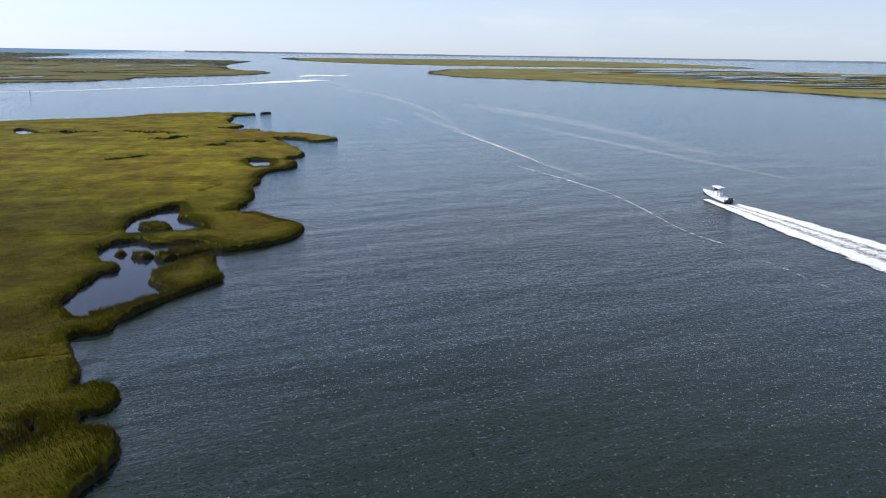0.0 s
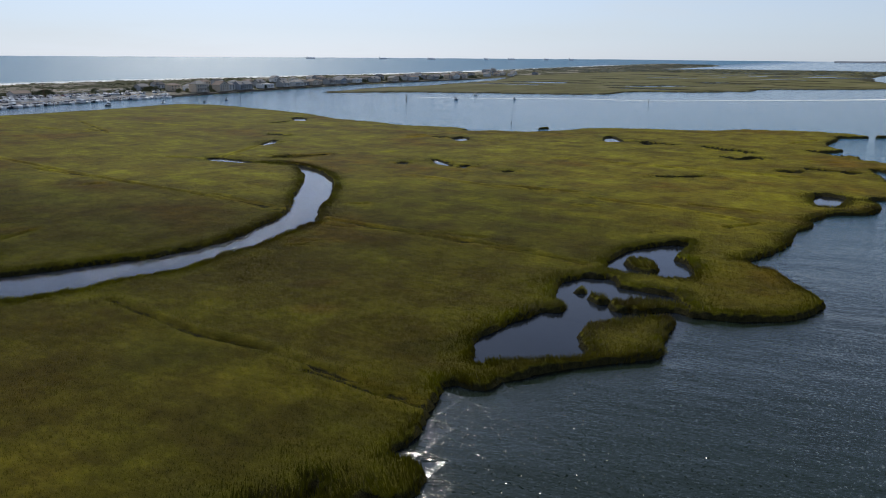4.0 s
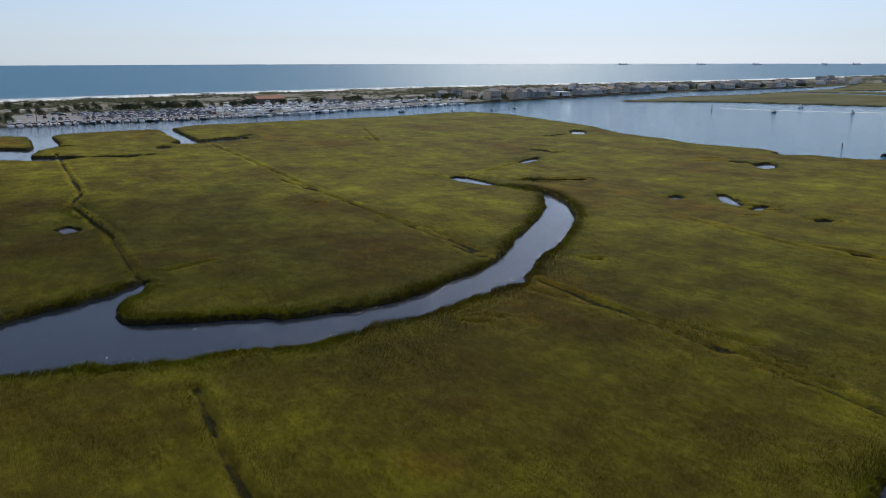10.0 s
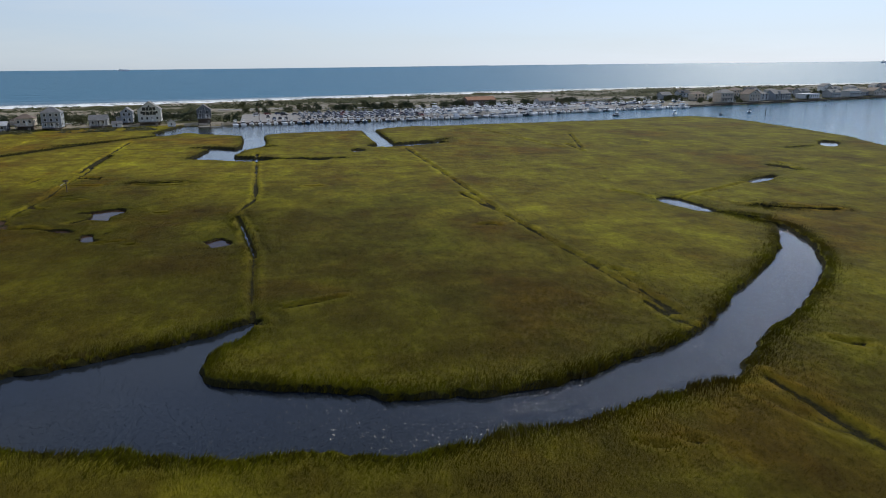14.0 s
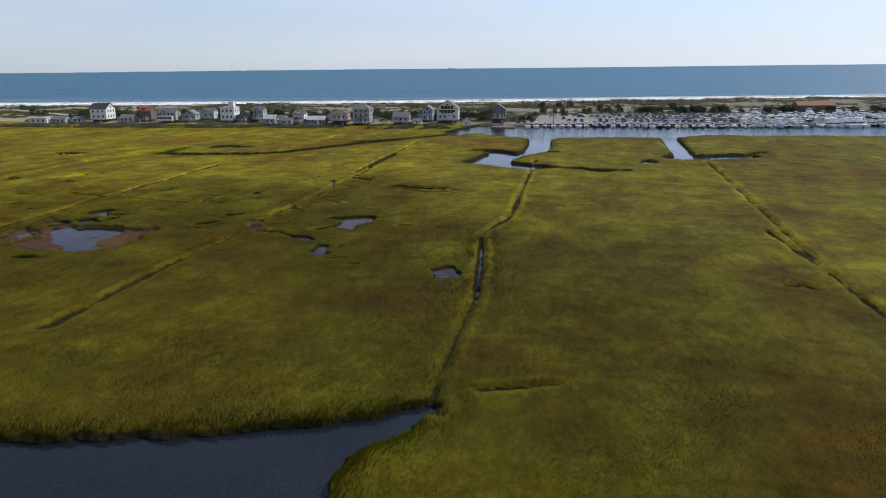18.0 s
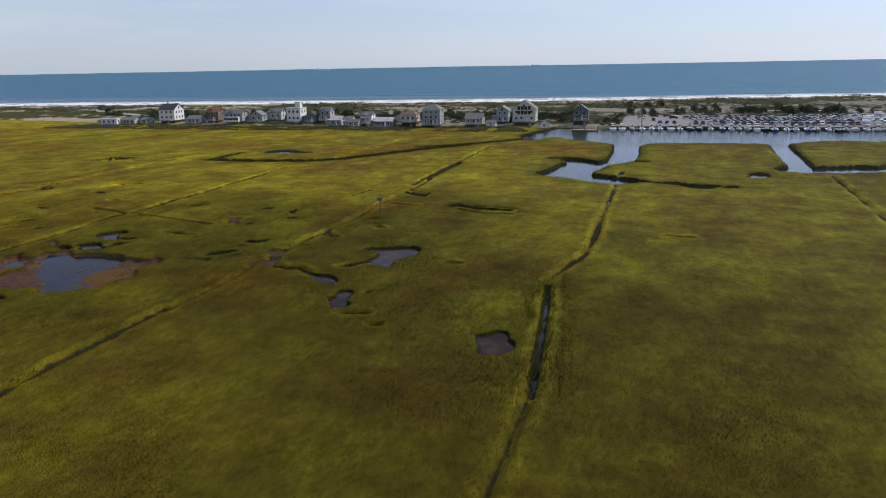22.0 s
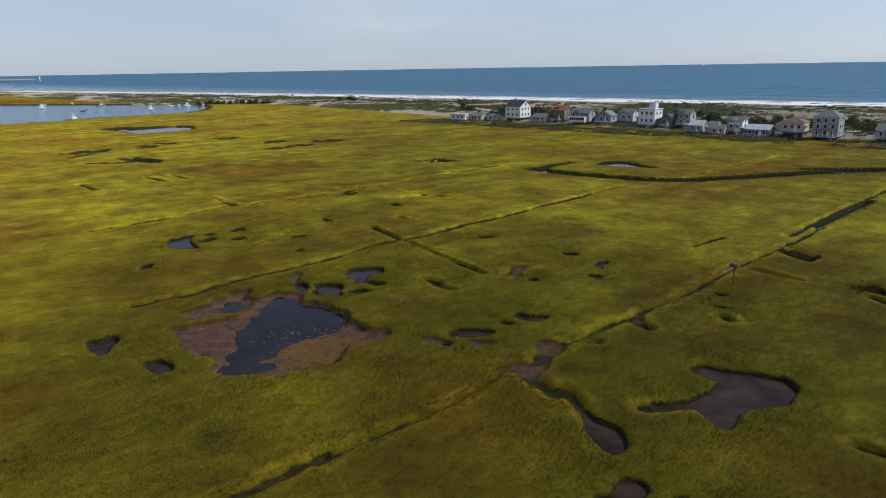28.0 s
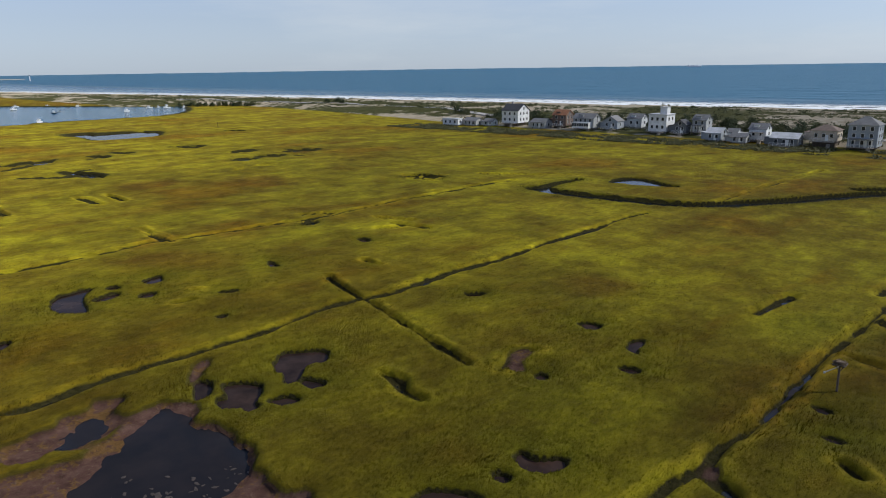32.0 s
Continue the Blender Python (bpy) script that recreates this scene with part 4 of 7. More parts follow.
pan([(-177.4, 13), (-178.8, 12.9), (-179.9, 13.5), (-180.9, 14.8), (-181.1, 16.6), (-179.6, 16.6), (-178.4, 16), (-177.5, 15), (-176.8, 14.1)])
pan([(-174.9, 13.2), (-175.7, 14.9), (-174.8, 16.1), (-174.3, 14.9)])
pan([(-187.1, 14.7), (-188, 14.5), (-187.4, 15.5), (-187.8, 16.4), (-189.5, 17.3), (-188.9, 17.9), (-187.5, 17.9), (-186.4, 16.9), (-186.2, 15.7)])
pan([(-184.2, 15.2), (-184.5, 15.9), (-184, 16.2), (-183.7, 15.7)])
pan([(-214.6, 1.6), (-216.1, 2.3), (-215.7, 3.8), (-214.1, 3.7)])
pan([(-212.7, 9.1), (-214.1, 8.9), (-215.6, 9.3), (-214.2, 9.6), (-212.5, 10.1), (-211.6, 11), (-211.5, 10.1)])
pan([(-207.2, 11.7), (-207.8, 12.4), (-207.8, 13.5), (-206.9, 13.1)])
pan([(-211.4, 28.3), (-211.6, 29), (-211.3, 29.7), (-210.8, 29.3)])
pan([(-206.4, 30.4), (-207.2, 31.1), (-206.6, 32.2), (-206.2, 31.7)])
pan([(-174.7, -53.3), (-176.4, -56.4), (-177.7, -56.3), (-179.9, -56.9), (-180.9, -56.2), (-179.8, -54.8), (-178.9, -54.1), (-177.3, -50.4), (-177.1, -47.4), (-176.2, -45.9), (-174.3, -47.9), (-174, -50.2)])
pan([(-178.9, -50.6), (-180.9, -51.9), (-183, -51.6), (-181, -49.2), (-179.4, -48.9)])
pan([(-182.8, -55.5), (-183.7, -54.5), (-183, -53.1), (-182.3, -53.8)])
pan([(-187.4, -54.7), (-189, -55.4), (-190.5, -55.7), (-188.7, -52.3), (-187.5, -52.2)])
pan([(-184.4, -48.4), (-186.1, -48.3), (-185.4, -46.4), (-183.9, -46.4)])
pan([(-164.5, -40.7), (-166, -42.6), (-166.9, -41.9), (-165.9, -40), (-164.5, -39.3)])
pan([(-192.5, -41.6), (-194.4, -40.8), (-193.7, -39.8), (-192.4, -40.9)])
pan([(-214.3, -16), (-215.8, -14.4), (-214.9, -14.1), (-213.8, -15.3)])
pan([(-205.4, -50.4), (-205.6, -49.1), (-204.5, -46.4), (-204.3, -47.7)])
pan([(-224.4, -51.7), (-225.1, -50.9), (-224.4, -48.8), (-223.7, -49.6)])
pan([(-187, -32.5), (-188.3, -32.5), (-187.4, -31.3)])
pan([(-224.3, -68.5), (-227.1, -70.5), (-227.4, -68.5), (-225.5, -67.2)])
pan([(-200.1, 6.5), (-200.9, 6.8), (-200, 7.8), (-199.4, 7.4)])
pan([(-305.5, -51.9), (-313.5, -53.4), (-317.3, -50.5), (-314.6, -43.8), (-311.7, -39.7), (-310.6, -35.2), (-308.3, -37.9), (-306.8, -42.6), (-307, -48.5)])
pan([(-186.2, 37.7), (-188.4, 37.7), (-188.5, 39), (-188.8, 40.7), (-189.9, 42.8), (-189.9, 45.3), (-189.1, 46.3), (-187.3, 46.4), (-185, 46.8), (-184.2, 45.9), (-181.8, 44.8), (-180.9, 44.5), (-179, 45.1), (-177.3, 45.1), (-177.6, 44.2), (-179, 41.9), (-179.4, 41.2), (-178.2, 39.6), (-177.1, 39.2), (-177.2, 38.5), (-179.1, 40.1), (-181.5, 41), (-183.8, 41.1), (-185.9, 41), (-185.7, 39.2)])
pan([(-150, -3.8), (-151.1, -3.9), (-151.5, -2.2), (-150.9, -0.4), (-149.8, -0.6), (-149.7, -2.2)])
pan([(-148.1, -14.4), (-148.7, -13.3), (-150.5, -14.2), (-150.3, -12.1), (-148.9, -11.4), (-147.6, -9.1), (-147.4, -10.9)])
pan([(-161.9, 42.8), (-162.8, 43.4), (-164.7, 42.8), (-165.6, 43.3), (-165.5, 44.8), (-164.2, 45), (-162, 45.1), (-160.3, 45.8), (-159.9, 46.6), (-158.8, 45.6), (-159, 44.8), (-160.9, 43.7)])
pan([(-172.5, 34.2), (-171.3, 36.1), (-171.5, 38.1), (-170.7, 39.5), (-167.9, 40.9), (-167.6, 40.1), (-169.1, 37.5)])
pan([(-164.5, 46.5), (-166.5, 47.2), (-165.6, 47.4)])
pan([(-153.8, 65.1), (-154.3, 66.5), (-155.7, 67.3), (-155.6, 68), (-154.5, 68.5), (-153.4, 68.5), (-152.3, 69.2), (-151.1, 69.8), (-149.5, 69), (-148.6, 67.5), (-148.2, 66.5), (-149.6, 66.8), (-150.5, 66.8), (-151.6, 66), (-153, 65.7)])
pan([(-265.9, 84.1), (-265.6, 87.6), (-262.9, 93), (-263, 98), (-257.1, 94.8), (-256.5, 92.2), (-262, 88.3)])
pan([(-117, 188.4), (-117.4, 192.1), (-113.9, 190.9), (-113.6, 187.2)])
pan([(-113, 200.4), (-112.1, 202.8), (-104.8, 196.7), (-101.4, 194.4), (-101.1, 192.4), (-106.1, 193.8)])
pan([(-98.2, 192.3), (-99.3, 197.1), (-98, 198.7), (-96.7, 195.3), (-96.4, 190.9)])
pan([(-84.1, 192.7), (-84, 196), (-82.1, 196.3), (-81.8, 193.5), (-82.6, 191.5)])
pan([(-256, 280.3), (-249.7, 283.3), (-235.7, 269), (-240.6, 267.3)])
pan([(-181.3, 193.7), (-187.6, 202.3), (-187.6, 207.3), (-182.3, 201.7), (-179, 194.3)])
pan([(-140.2, 251.1), (-140.2, 260.6), (-131.8, 250.1), (-132.5, 244.9)])
pan([(-156.1, 281.6), (-149.9, 298.3), (-142.6, 292.3), (-148.5, 279.4)])
pan([(-96, 293.3), (-94, 295.7), (-83.5, 280), (-89.3, 275.4)])
channel([(-147.2, 249.7), (-142.9, 250.1), (-140.2, 251.1)], 1.4)
pan([(-167.6, 160.4), (-168.6, 163.2), (-166.5, 164.9), (-159.5, 165.5), (-152.5, 165.2), (-149.9, 163.6), (-152.8, 161.2), (-158, 160), (-162, 159.2)])
channel([(-151, 163.8), (-146, 165.2), (-138, 166.6)], 1.5)
ditch([(-123.4, 251.3), (-114.7, 251.6)], 0.8, 0.8)
channel([(-23.2, 53.1), (-22, 54), (-20.6, 55.4), (-20, 56.2), (-21.1, 58.1)], 0.7)
ditch([(-35.9, 71.8), (-29.4, 71.9), (-21.4, 72.1)], 0.9, 0.8)
ditch([(-156.6, -22.9), (-159.4, -22.4), (-163.9, -21.8), (-170.3, -23.2), (-173.3, -23.1), (-180.2, -23.1), (-187.8, -22.9), (-198.1, -25), (-201.9, -24.8), (-203.3, -24), (-206.7, -23.1), (-212.7, -23.6), (-218.2, -24.3), (-225.6, -23.9), (-232.4, -23.7), (-237.5, -24.1), (-246.8, -25), (-257.1, -24.6), (-269.3, -25.9), (-276.6, -25)], 1.9, 0.95)
ditch([(-206.2, -35.7), (-204.1, -29.5), (-203.3, -24), (-201.5, -17.1), (-200, -11.2), (-198.1, -4.2), (-197, 0.4)], 0.75, 0.9)
ditch([(-169, -73.3), (-173.8, -73.1), (-181.6, -73.5), (-188.3, -73.7), (-196.5, -76.3), (-200.2, -74.9), (-207.7, -73.8), (-219.8, -72.9), (-228.3, -71.1), (-241.6, -72.5), (-254.3, -73.4), (-267.3, -73.1), (-280.8, -74), (-292.6, -72.2)], 1.5, 0.9)
ditch([(-258.6, 25.8), (-245, 26), (-236.8, 25.8), (-229.5, 25.6), (-219.4, 25.5), (-207.8, 26.1), (-201.8, 26.1), (-198.8, 25.5), (-195, 26.1), (-192.3, 25.3), (-188.3, 25.1), (-184.2, 25.1), (-180.6, 25.2), (-178.4, 24.8)], 0.75, 0.85)
ditch([(-224.7, 26), (-224, 29.2), (-223, 34.7)], 0.7, 0.5)
ditch([(-194.6, 26.3), (-193.8, 27.6), (-193.2, 29)], 1.2, 0.9)
ditch([(-189.8, -4.1), (-189.8, -2.4), (-188.5, 0.3), (-188.4, 2.7)], 1.0, 0.9)
ditch([(-241.9, 26.3), (-239.6, 28.2), (-237.6, 30), (-237.3, 31.1)], 0.9, 0.9)
ditch([(-236.1, 28.2), (-234.5, 30.5), (-234, 32)], 0.9, 0.9)
ditch([(-184.2, 25.1), (-184.5, 26.2), (-185.7, 26.6), (-185.6, 27.4)], 0.9, 0.8)
ditch([(-202.5, 33.2), (-201.9, 34), (-201.4, 34.6)], 0.7, 0.9)
ditch([(-200.3, -82.3), (-200, -78), (-200, -74.4)], 0.8, 0.8)
ditch([(-185.7, -40.3), (-187.7, -40.1)], 0.8, 0.9)
ditch([(-189.7, -44.2), (-190.4, -43.9)], 0.8, 0.9)
ditch([(-215.4, -38.8), (-215, -36.4), (-215, -34.7)], 0.8, 0.8)
ditch([(-198.1, 3.6), (-202.9, 1.6), (-204.8, 3)], 0.7, 0.7)
ditch([(-172.4, 24.8), (-168, 25.5), (-164.4, 26), (-162.3, 25.8), (-159.6, 25.5), (-156.7, 25.6), (-154.3, 25.3), (-150.7, 25.4)], 1.0, 0.75)
ditch([(-121.6, 25.3), (-128.5, 25.3), (-137.4, 24.8), (-143.2, 24.9), (-152.1, 24.6)], 1.5, 0.95)
ditch([(-174.1, 26.2), (-172.7, 28.9), (-174, 31.3), (-172.6, 34), (-171.2, 35.5)], 1.1, 0.75)
ditch([(-156.6, 47.5), (-156.9, 49.4), (-157, 50.4)], 1.6, 0.6)
ditch([(-153.4, 52.6), (-153.4, 53.3)], 1.2, 0.7)
ditch([(-179.4, 41.5), (-177.4, 39.8), (-175.9, 38.5)], 1.3, 0.75)
pan([(-19.5, 65.6), (-19, 67.6), (-17.1, 65.8), (-18.1, 64.9), (-19, 64.7)])
pan([(-17.5, 57.7), (-17.6, 59.9), (-15.8, 60.1), (-13.1, 58.3), (-15, 56.8), (-16.5, 56.9)])
islet([(-18.7, 63.6), (-17.2, 64.4), (-15.9, 63.6), (-15.4, 61.5), (-16, 60.1), (-17.4, 59.9)])
islet([(-16.7, 54.9), (-16.4, 56.3), (-15.3, 56.1), (-14.3, 54.9), (-13.8, 53.3), (-13.9, 51.5), (-15.1, 51.2)])
# bare, wracked spots between the grass
bare([(-177, 16.7), (-177.9, 17.4), (-178.3, 18.4), (-179, 18.7), (-178, 19.6), (-176.9, 19.2), (-175.9, 18.4), (-176.2, 17.7)], 0.22)
bare([(-174.2, 12.2), (-175.1, 13), (-175.3, 14.4), (-174, 14.2), (-173.7, 13.2)], 0.22)
bare([(-198.9, 3.8), (-201.8, 1.7), (-203.8, 1.7), (-204.7, 2.7), (-202.6, 3.9), (-201.2, 4.2), (-199.8, 5.5), (-198.9, 5)], 0.4)
bare([(-180.9, 22.9), (-182.6, 22.9), (-183, 23.9), (-183, 25), (-181.2, 25.3), (-180, 24.9), (-180.2, 23.7)], 0.3)
bare([(-194, 25.9), (-195.9, 25.7), (-196.1, 26.6), (-194.8, 27.5), (-193.9, 27.2)], 0.3)
bare([(-172.6, 24), (-174.2, 24), (-175.9, 24.3), (-177.2, 25.7), (-178.5, 26.4), (-176, 27.6), (-173.7, 27.8), (-173.8, 26.1)], 0.25)
bare([(-180.2, 22.6), (-182.4, 22.8), (-183.1, 24.7), (-181.2, 25.7), (-179.3, 24.7)], 0.25)
bare([(-175.1, -16.7), (-178.6, -20.7), (-180.1, -20.4), (-178.4, -18.4), (-175.7, -15.3)], 0.2)
bare([(-159.1, -15.7), (-161.3, -15.8), (-163, -14.9), (-162.6, -12.9), (-160.7, -12.4), (-158.9, -12.8)], 0.2)
MUDFLAT = [(-155.7, -11.3), (-157.4, -11.4), (-159.8, -10.9), (-163.5, -9.3), (-167.4, -11.7), (-171.2, -14.8), (-174.2, -12.9), (-173.3, -8.3), (-174.4, -3.4), (-173.8, -0.3), (-171.6, 2.6), (-172, 5.6), (-172.5, 7.7), (-170.3, 9.1), (-168, 8.1), (-165.9, 9), (-163.6, 10.2), (-161.4, 10.4), (-159.2, 9.9), (-157.7, 9.4), (-156, 8.3), (-153.9, 6), (-153.6, 3.8), (-154.9, 1.7), (-154.2, -3), (-155.4, -7.1)]
UPPER_MUD = [(-159.6, -14.9), (-162.7, -16.2), (-166.3, -17.5), (-168.3, -18.3), (-170.3, -17.5), (-168.2, -14.5), (-166.6, -11.9), (-164.2, -10.7), (-161.2, -11.8), (-159.1, -12.2)]
DEEP = [(-172.2, -14.5), (-173.7, -12.9), (-173.3, -9.7), (-172.6, -7.4), (-173.8, -5.5), (-174, -2.9), (-174.2, -1.5), (-172.3, 1.4), (-170.8, 3), (-168.9, 3.1), (-167, 2.6), (-165.4, 2.4), (-163.9, 2.6), (-162.1, 3.3), (-160, 4.1), (-158.8, 4.4), (-159.5, 5.5), (-158.6, 6.4), (-157.5, 6.7), (-156.2, 6.9), (-155.1, 5.8), (-154.6, 4), (-155.4, 1.2), (-157.5, -0.6), (-160, -3.4), (-162, -6), (-164.7, -8.2), (-167.9, -11.3), (-170.5, -13.7)]
UPPER_DEEP = [(-162.2, -13.7), (-164.1, -15.4), (-166.5, -16.5), (-167.5, -15.4), (-166.9, -13), (-165.2, -11.9), (-163.6, -11.6), (-162, -12.6)]

# the large pan with its mud flat, and the small one above it
for flat, pool in ((MUDFLAT, DEEP), (UPPER_MUD, UPPER_DEEP)):
    mudp = rounded(flat, True, 1)
    ms = window(mudp, 14)
    md, min_ = along(mudp, GX[ms], GY[ms], True)
    mud_in = np.where(min_, md, -md) + RAGGED[ms] * 0.5 + (vnoise(GX[ms], GY[ms] + 90, 1.5) - 0.5) * 1.7
    dd, din = along(rounded(pool, True, 1), GX[ms], GY[ms], True)
    deep_in = np.where(din, dd, -dd) + RAGGED[ms] * 0.25
    m1 = np.clip(mud_in / 0.6 + 0.5, 0, 1)
    t1 = np.clip(0.05 - 0.10 * deep_in, -0.14, 0.12) + (fbm(GX[ms], GY[ms], 3.0) - 0.5) * 0.16 + (fbm(GX[ms], GY[ms] + 30, 1.6) - 0.5) * 0.26
    MUD_TOP[ms] = np.where(m1 >= MUD[ms], t1, MUD_TOP[ms])
    MUD[ms] = np.maximum(MUD[ms], m1)
    SHALLOW[ms] = np.maximum(SHALLOW[ms], 0.3 * m1)

# stands of other grasses: reddish salt hay, bright cordgrass, dark rush
stand(BROWN, -138, 62, 10, 7, 105)
stand(BROWN, -135, 32, 6, 4, 105)
stand(BROWN, -178, 63, 5, 5, 104)
stand(GLOW, -128, 45, 7, 5, 105)
stand(GLOW, -154, 18, 5, 5, 105)
stand(GLOW, -182, 82, 5, 7, 104)
stand(GLOW, -132, 85, 2, 2, 105)
stand(GLOW, -155, 104, 6, 3, 105)
stand(GLOW, -118, 84, 3, 2, 106)
stand(DIM, -140, 102, 7, 9, 105)
stand(DIM, -155, 91, 6, 5, 105)
stand(DIM, -112, 36, 6, 5, 106)
stand(GLOW, -264, 32, 10, 7, 102)
stand(GLOW, -203, 88, 6, 4, 104)
stand(BROWN, -228, -5, 5, 5, 132)
stand(BROWN, -195, -60, 9, 5, 132)
stand(BROWN, -249, -125, 13, 9, 129)
stand(BROWN, -226, -138, 10, 7, 129)
stand(GLOW, -201, -12, 4, 4, 132)
stand(GLOW, -244, -17, 5, 5, 131)
stand(GLOW, -223, -28, 6, 4, 132)
stand(BROWN, -184, 12, 3, 2, 133)
stand(DIM, -206, 36, 4, 8, 133)
stand(DIM, -145, 10, 3, 3, 134)
stand(DIM, -147, 16, 2, 3, 134)
stand(GLOW, -155, 20, 3, 3, 134)
stand(BROWN, -166, 18, 5, 3, 133)
stand(DIM, -172, 63, 3, 4, 130)
stand(GLOW, -146, 21, 3, 2, 130)
stand(BROWN, -166, 15, 5, 3, 129)
stand(DIM, -180, 63, 4, 4, 117)
stand(BROWN, -168, 59, 4, 2, 117)
stand(BROWN, -149, 64, 3, 4, 118)
stand(DIM, -145, 58, 4, 3, 118)
stand(DIM, -160, 80, 4, 3, 118)
stand(BROWN, -137, 64, 11, 6, 74)
stand(BROWN, -121, 77, 3, 4, 74)
stand(GLOW, -194, 95, 8, 8, 73)
stand(DIM, -112, 99, 9, 6, 74)
stand(GLOW, -160, 135, 9, 7, 51)
stand(GLOW, -160, 103, 10, 6, 51)
stand(BROWN, -118, 83, 7, 3, 51)
stand(GLOW, -69, 141, 6, 4, 51)
stand(GLOW, -46, 93, 2, 2, 51)
stand(GLOW, -63, 90, 4, 2, 51)
stand(BROWN, -54, 92, 4, 2, 51)
stand(GLOW, -167, 228, 10, 8, 51)
stand(DIM, -29, 83, 6, 2, 51)
stand(DIM, -50, 66, 7, 5, 51)
stand(BROWN, -47, 85, 3, 2, 51)
stand(GLOW, -51, 80, 4, 2, 51)
stand(GLOW, -73, 71, 5, 2, 51)
stand(GLOW, -43, 93, 4, 4, 1)
stand(GLOW, -30, 76, 5, 2, 0)
stand(DIM, -27, 65, 6, 5, -0)
stand(GLOW, -29, 218, 10, 10, 4)
# mostly broad corrections: near-view shade and far-view light put into the grass colour
stand(DIM, -30, 54, 15, 12, 0)
stand(BROWN, -165, 8, 9, 4, -25)
stand(GLOW, -230, 30, 45, 22, 0, 0.5)
stand(GLOW, -120, 150, 50, 30, 40, 0.35)
stand(DIM, -66, 150, 30, 34, 0, 0.75)
stand(DIM, -160, 94, 58, 22, 0, 0.9)
stand(DIM, -190, 82, 40, 16, 0, 0.6)
stand(GLOW, -100, 71.5, 8, 3.5, 60, 0.9)
stand(GLOW, -88, 84, 3, 9, 25, 0.5)
stand(DIM, -150, 68, 45, 26, 0, 0.75)
stand(DIM, -105, 105, 22, 16, 0, 0.4)
stand(GLOW, -34, 122, 42, 32, 0, 0.75)
stand(GLOW, -46, 93, 18, 13, 40, 0.8)
stand(GLOW, -50, 200, 50, 50, 0, 0.5)
stand(DIM, -250, -800, 220, 220, 0)
stand(BROWN, -250, -800, 220, 220, 0)
stand(DIM, -205, 38, 42, 18, 0, 0.9)
stand(DIM, -194, 13, 15, 11, 20, 0.65)
stand(DIM, -250, -110, 80, 60, 30, 0.75)
stand(DIM, -330, -160, 90, 60, 30, 0.5)
stand(GLOW, -186, -18, 16, 9, 110, 0.7)
# pale tussocks along the ditches of the upper marsh
GLOW = np.maximum(GLOW, np.clip(NEAR_DITCH * 1.3, 0, 1) * np.clip(6 * (fbm(GX + 15, GY, 4.5) - 0.40), 0, 1) * np.clip((-128 - GX) / 15, 0, 1))
DIM = DIM * (1 - 0.7 * np.clip(NEAR_DITCH, 0, 1))

# other marshes over the water
FAR_NORTH = [(-415.3, 476.6), (-394.6, 514.9), (-340.2, 555.2), (-260.5, 585.7), (-227.7, 603.1), (-228.2, 679.8), (-189.3, 696.2), (-140.4, 742.3), (-148.2, 813.2), (-60.0, 885.6), (-10.6, 985.0), (-19.4, 1084.6), (-80.5, 1188.4), (-104.0, 1535.5), (-60, 2100), (-640, 2100), (-590, 1100), (-480.1, 865.4), (-472.5, 782.3), (-439.7, 652.4), (-451.0, 580.3), (-428.5, 490.2)]
FAR_EAST = [(215.8, 1105.5), (214.9, 912.0), (301.3, 836.0), (404.3, 691.2), (445.1, 568.8), (458.2, 476.6), (530, 360), (1000, 250), (1390, 700), (1109.2, 1427.3), (658.0, 1513.5), (329.1, 1400.1)]
FAR_BEYOND = [(-26.3, 2730.1), (100.8, 2060.3), (220.1, 1879.0), (337.9, 1731.2), (800, 1690), (1390, 1800), (1390, 2900), (300, 2950)]
for far in (FAR_NORTH, FAR_EAST, FAR_BEYOND):
    shore(far, 6.0)
for n in range(110):
    px, py = (rng.uniform(560, 1150), rng.uniform(480, 1330)) if n % 2 else (rng.uniform(-480, -30), rng.uniform(720, 1700))
    a, b, w = rng.uniform(14, 70), rng.uniform(6, 16), rng.uniform(0, 6.28)
    pond([(px + a * math.cos(q) * (1 + 0.4 * math.sin(3 * q + w)), py + b * math.sin(q) * (1 + 0.3 * math.cos(2 * q + w))) for q in np.linspace(0, 5.5, 8)])

for n in range(26):
    px, py, a, b = rng.uniform(520, 1050), rng.uniform(480, 1400), rng.uniform(60, 190), rng.uniform(6, 17)
    w = rng.uniform(0, 6.28)
    pond([(px + a * math.cos(q) + 20 * math.sin(2 * q + w), py - 0.12 * a * math.cos(q) + b * math.sin(q) * (1 + 0.4 * math.cos(3 * q + w))) for q in np.linspace(0, 5.8, 12)])

# the barrier beach: boat basin on the bay side, ocean on the other
BASIN_EDGE = [(-422, 35.6), (-418, 50), (-419, 60), (-422.1, 94.8), (-421.0, 145.9), (-427.7, 197.6), (-443.7, 249.9), (-457.6, 312.7), (-470.2, 396.6), (-482.0, 449.0), (-506.4, 554.9), (-526.9, 660.2), (-529.1, 764.8), (-529.1, 865.5), (-542.2, 957.2), (-600, 1200), (-640, 2000), (-700, 3000)]
OCEAN_EDGE = [(-1096.2, 3389.4), (-1035.5, 2699.4), (-860.4, 1684.6), (-789.6, 1190.0), (-778.2, 814.3), (-785.3, 551.1), (-762.6, 389.0), (-726.1, 191.5), (-686.8, 67.3), (-655.9, -67.8), (-634.9, -234.2), (-617.5, -474.4), (-563.5, -893.6), (-482.4, -1376.0), (-330, -1850)]
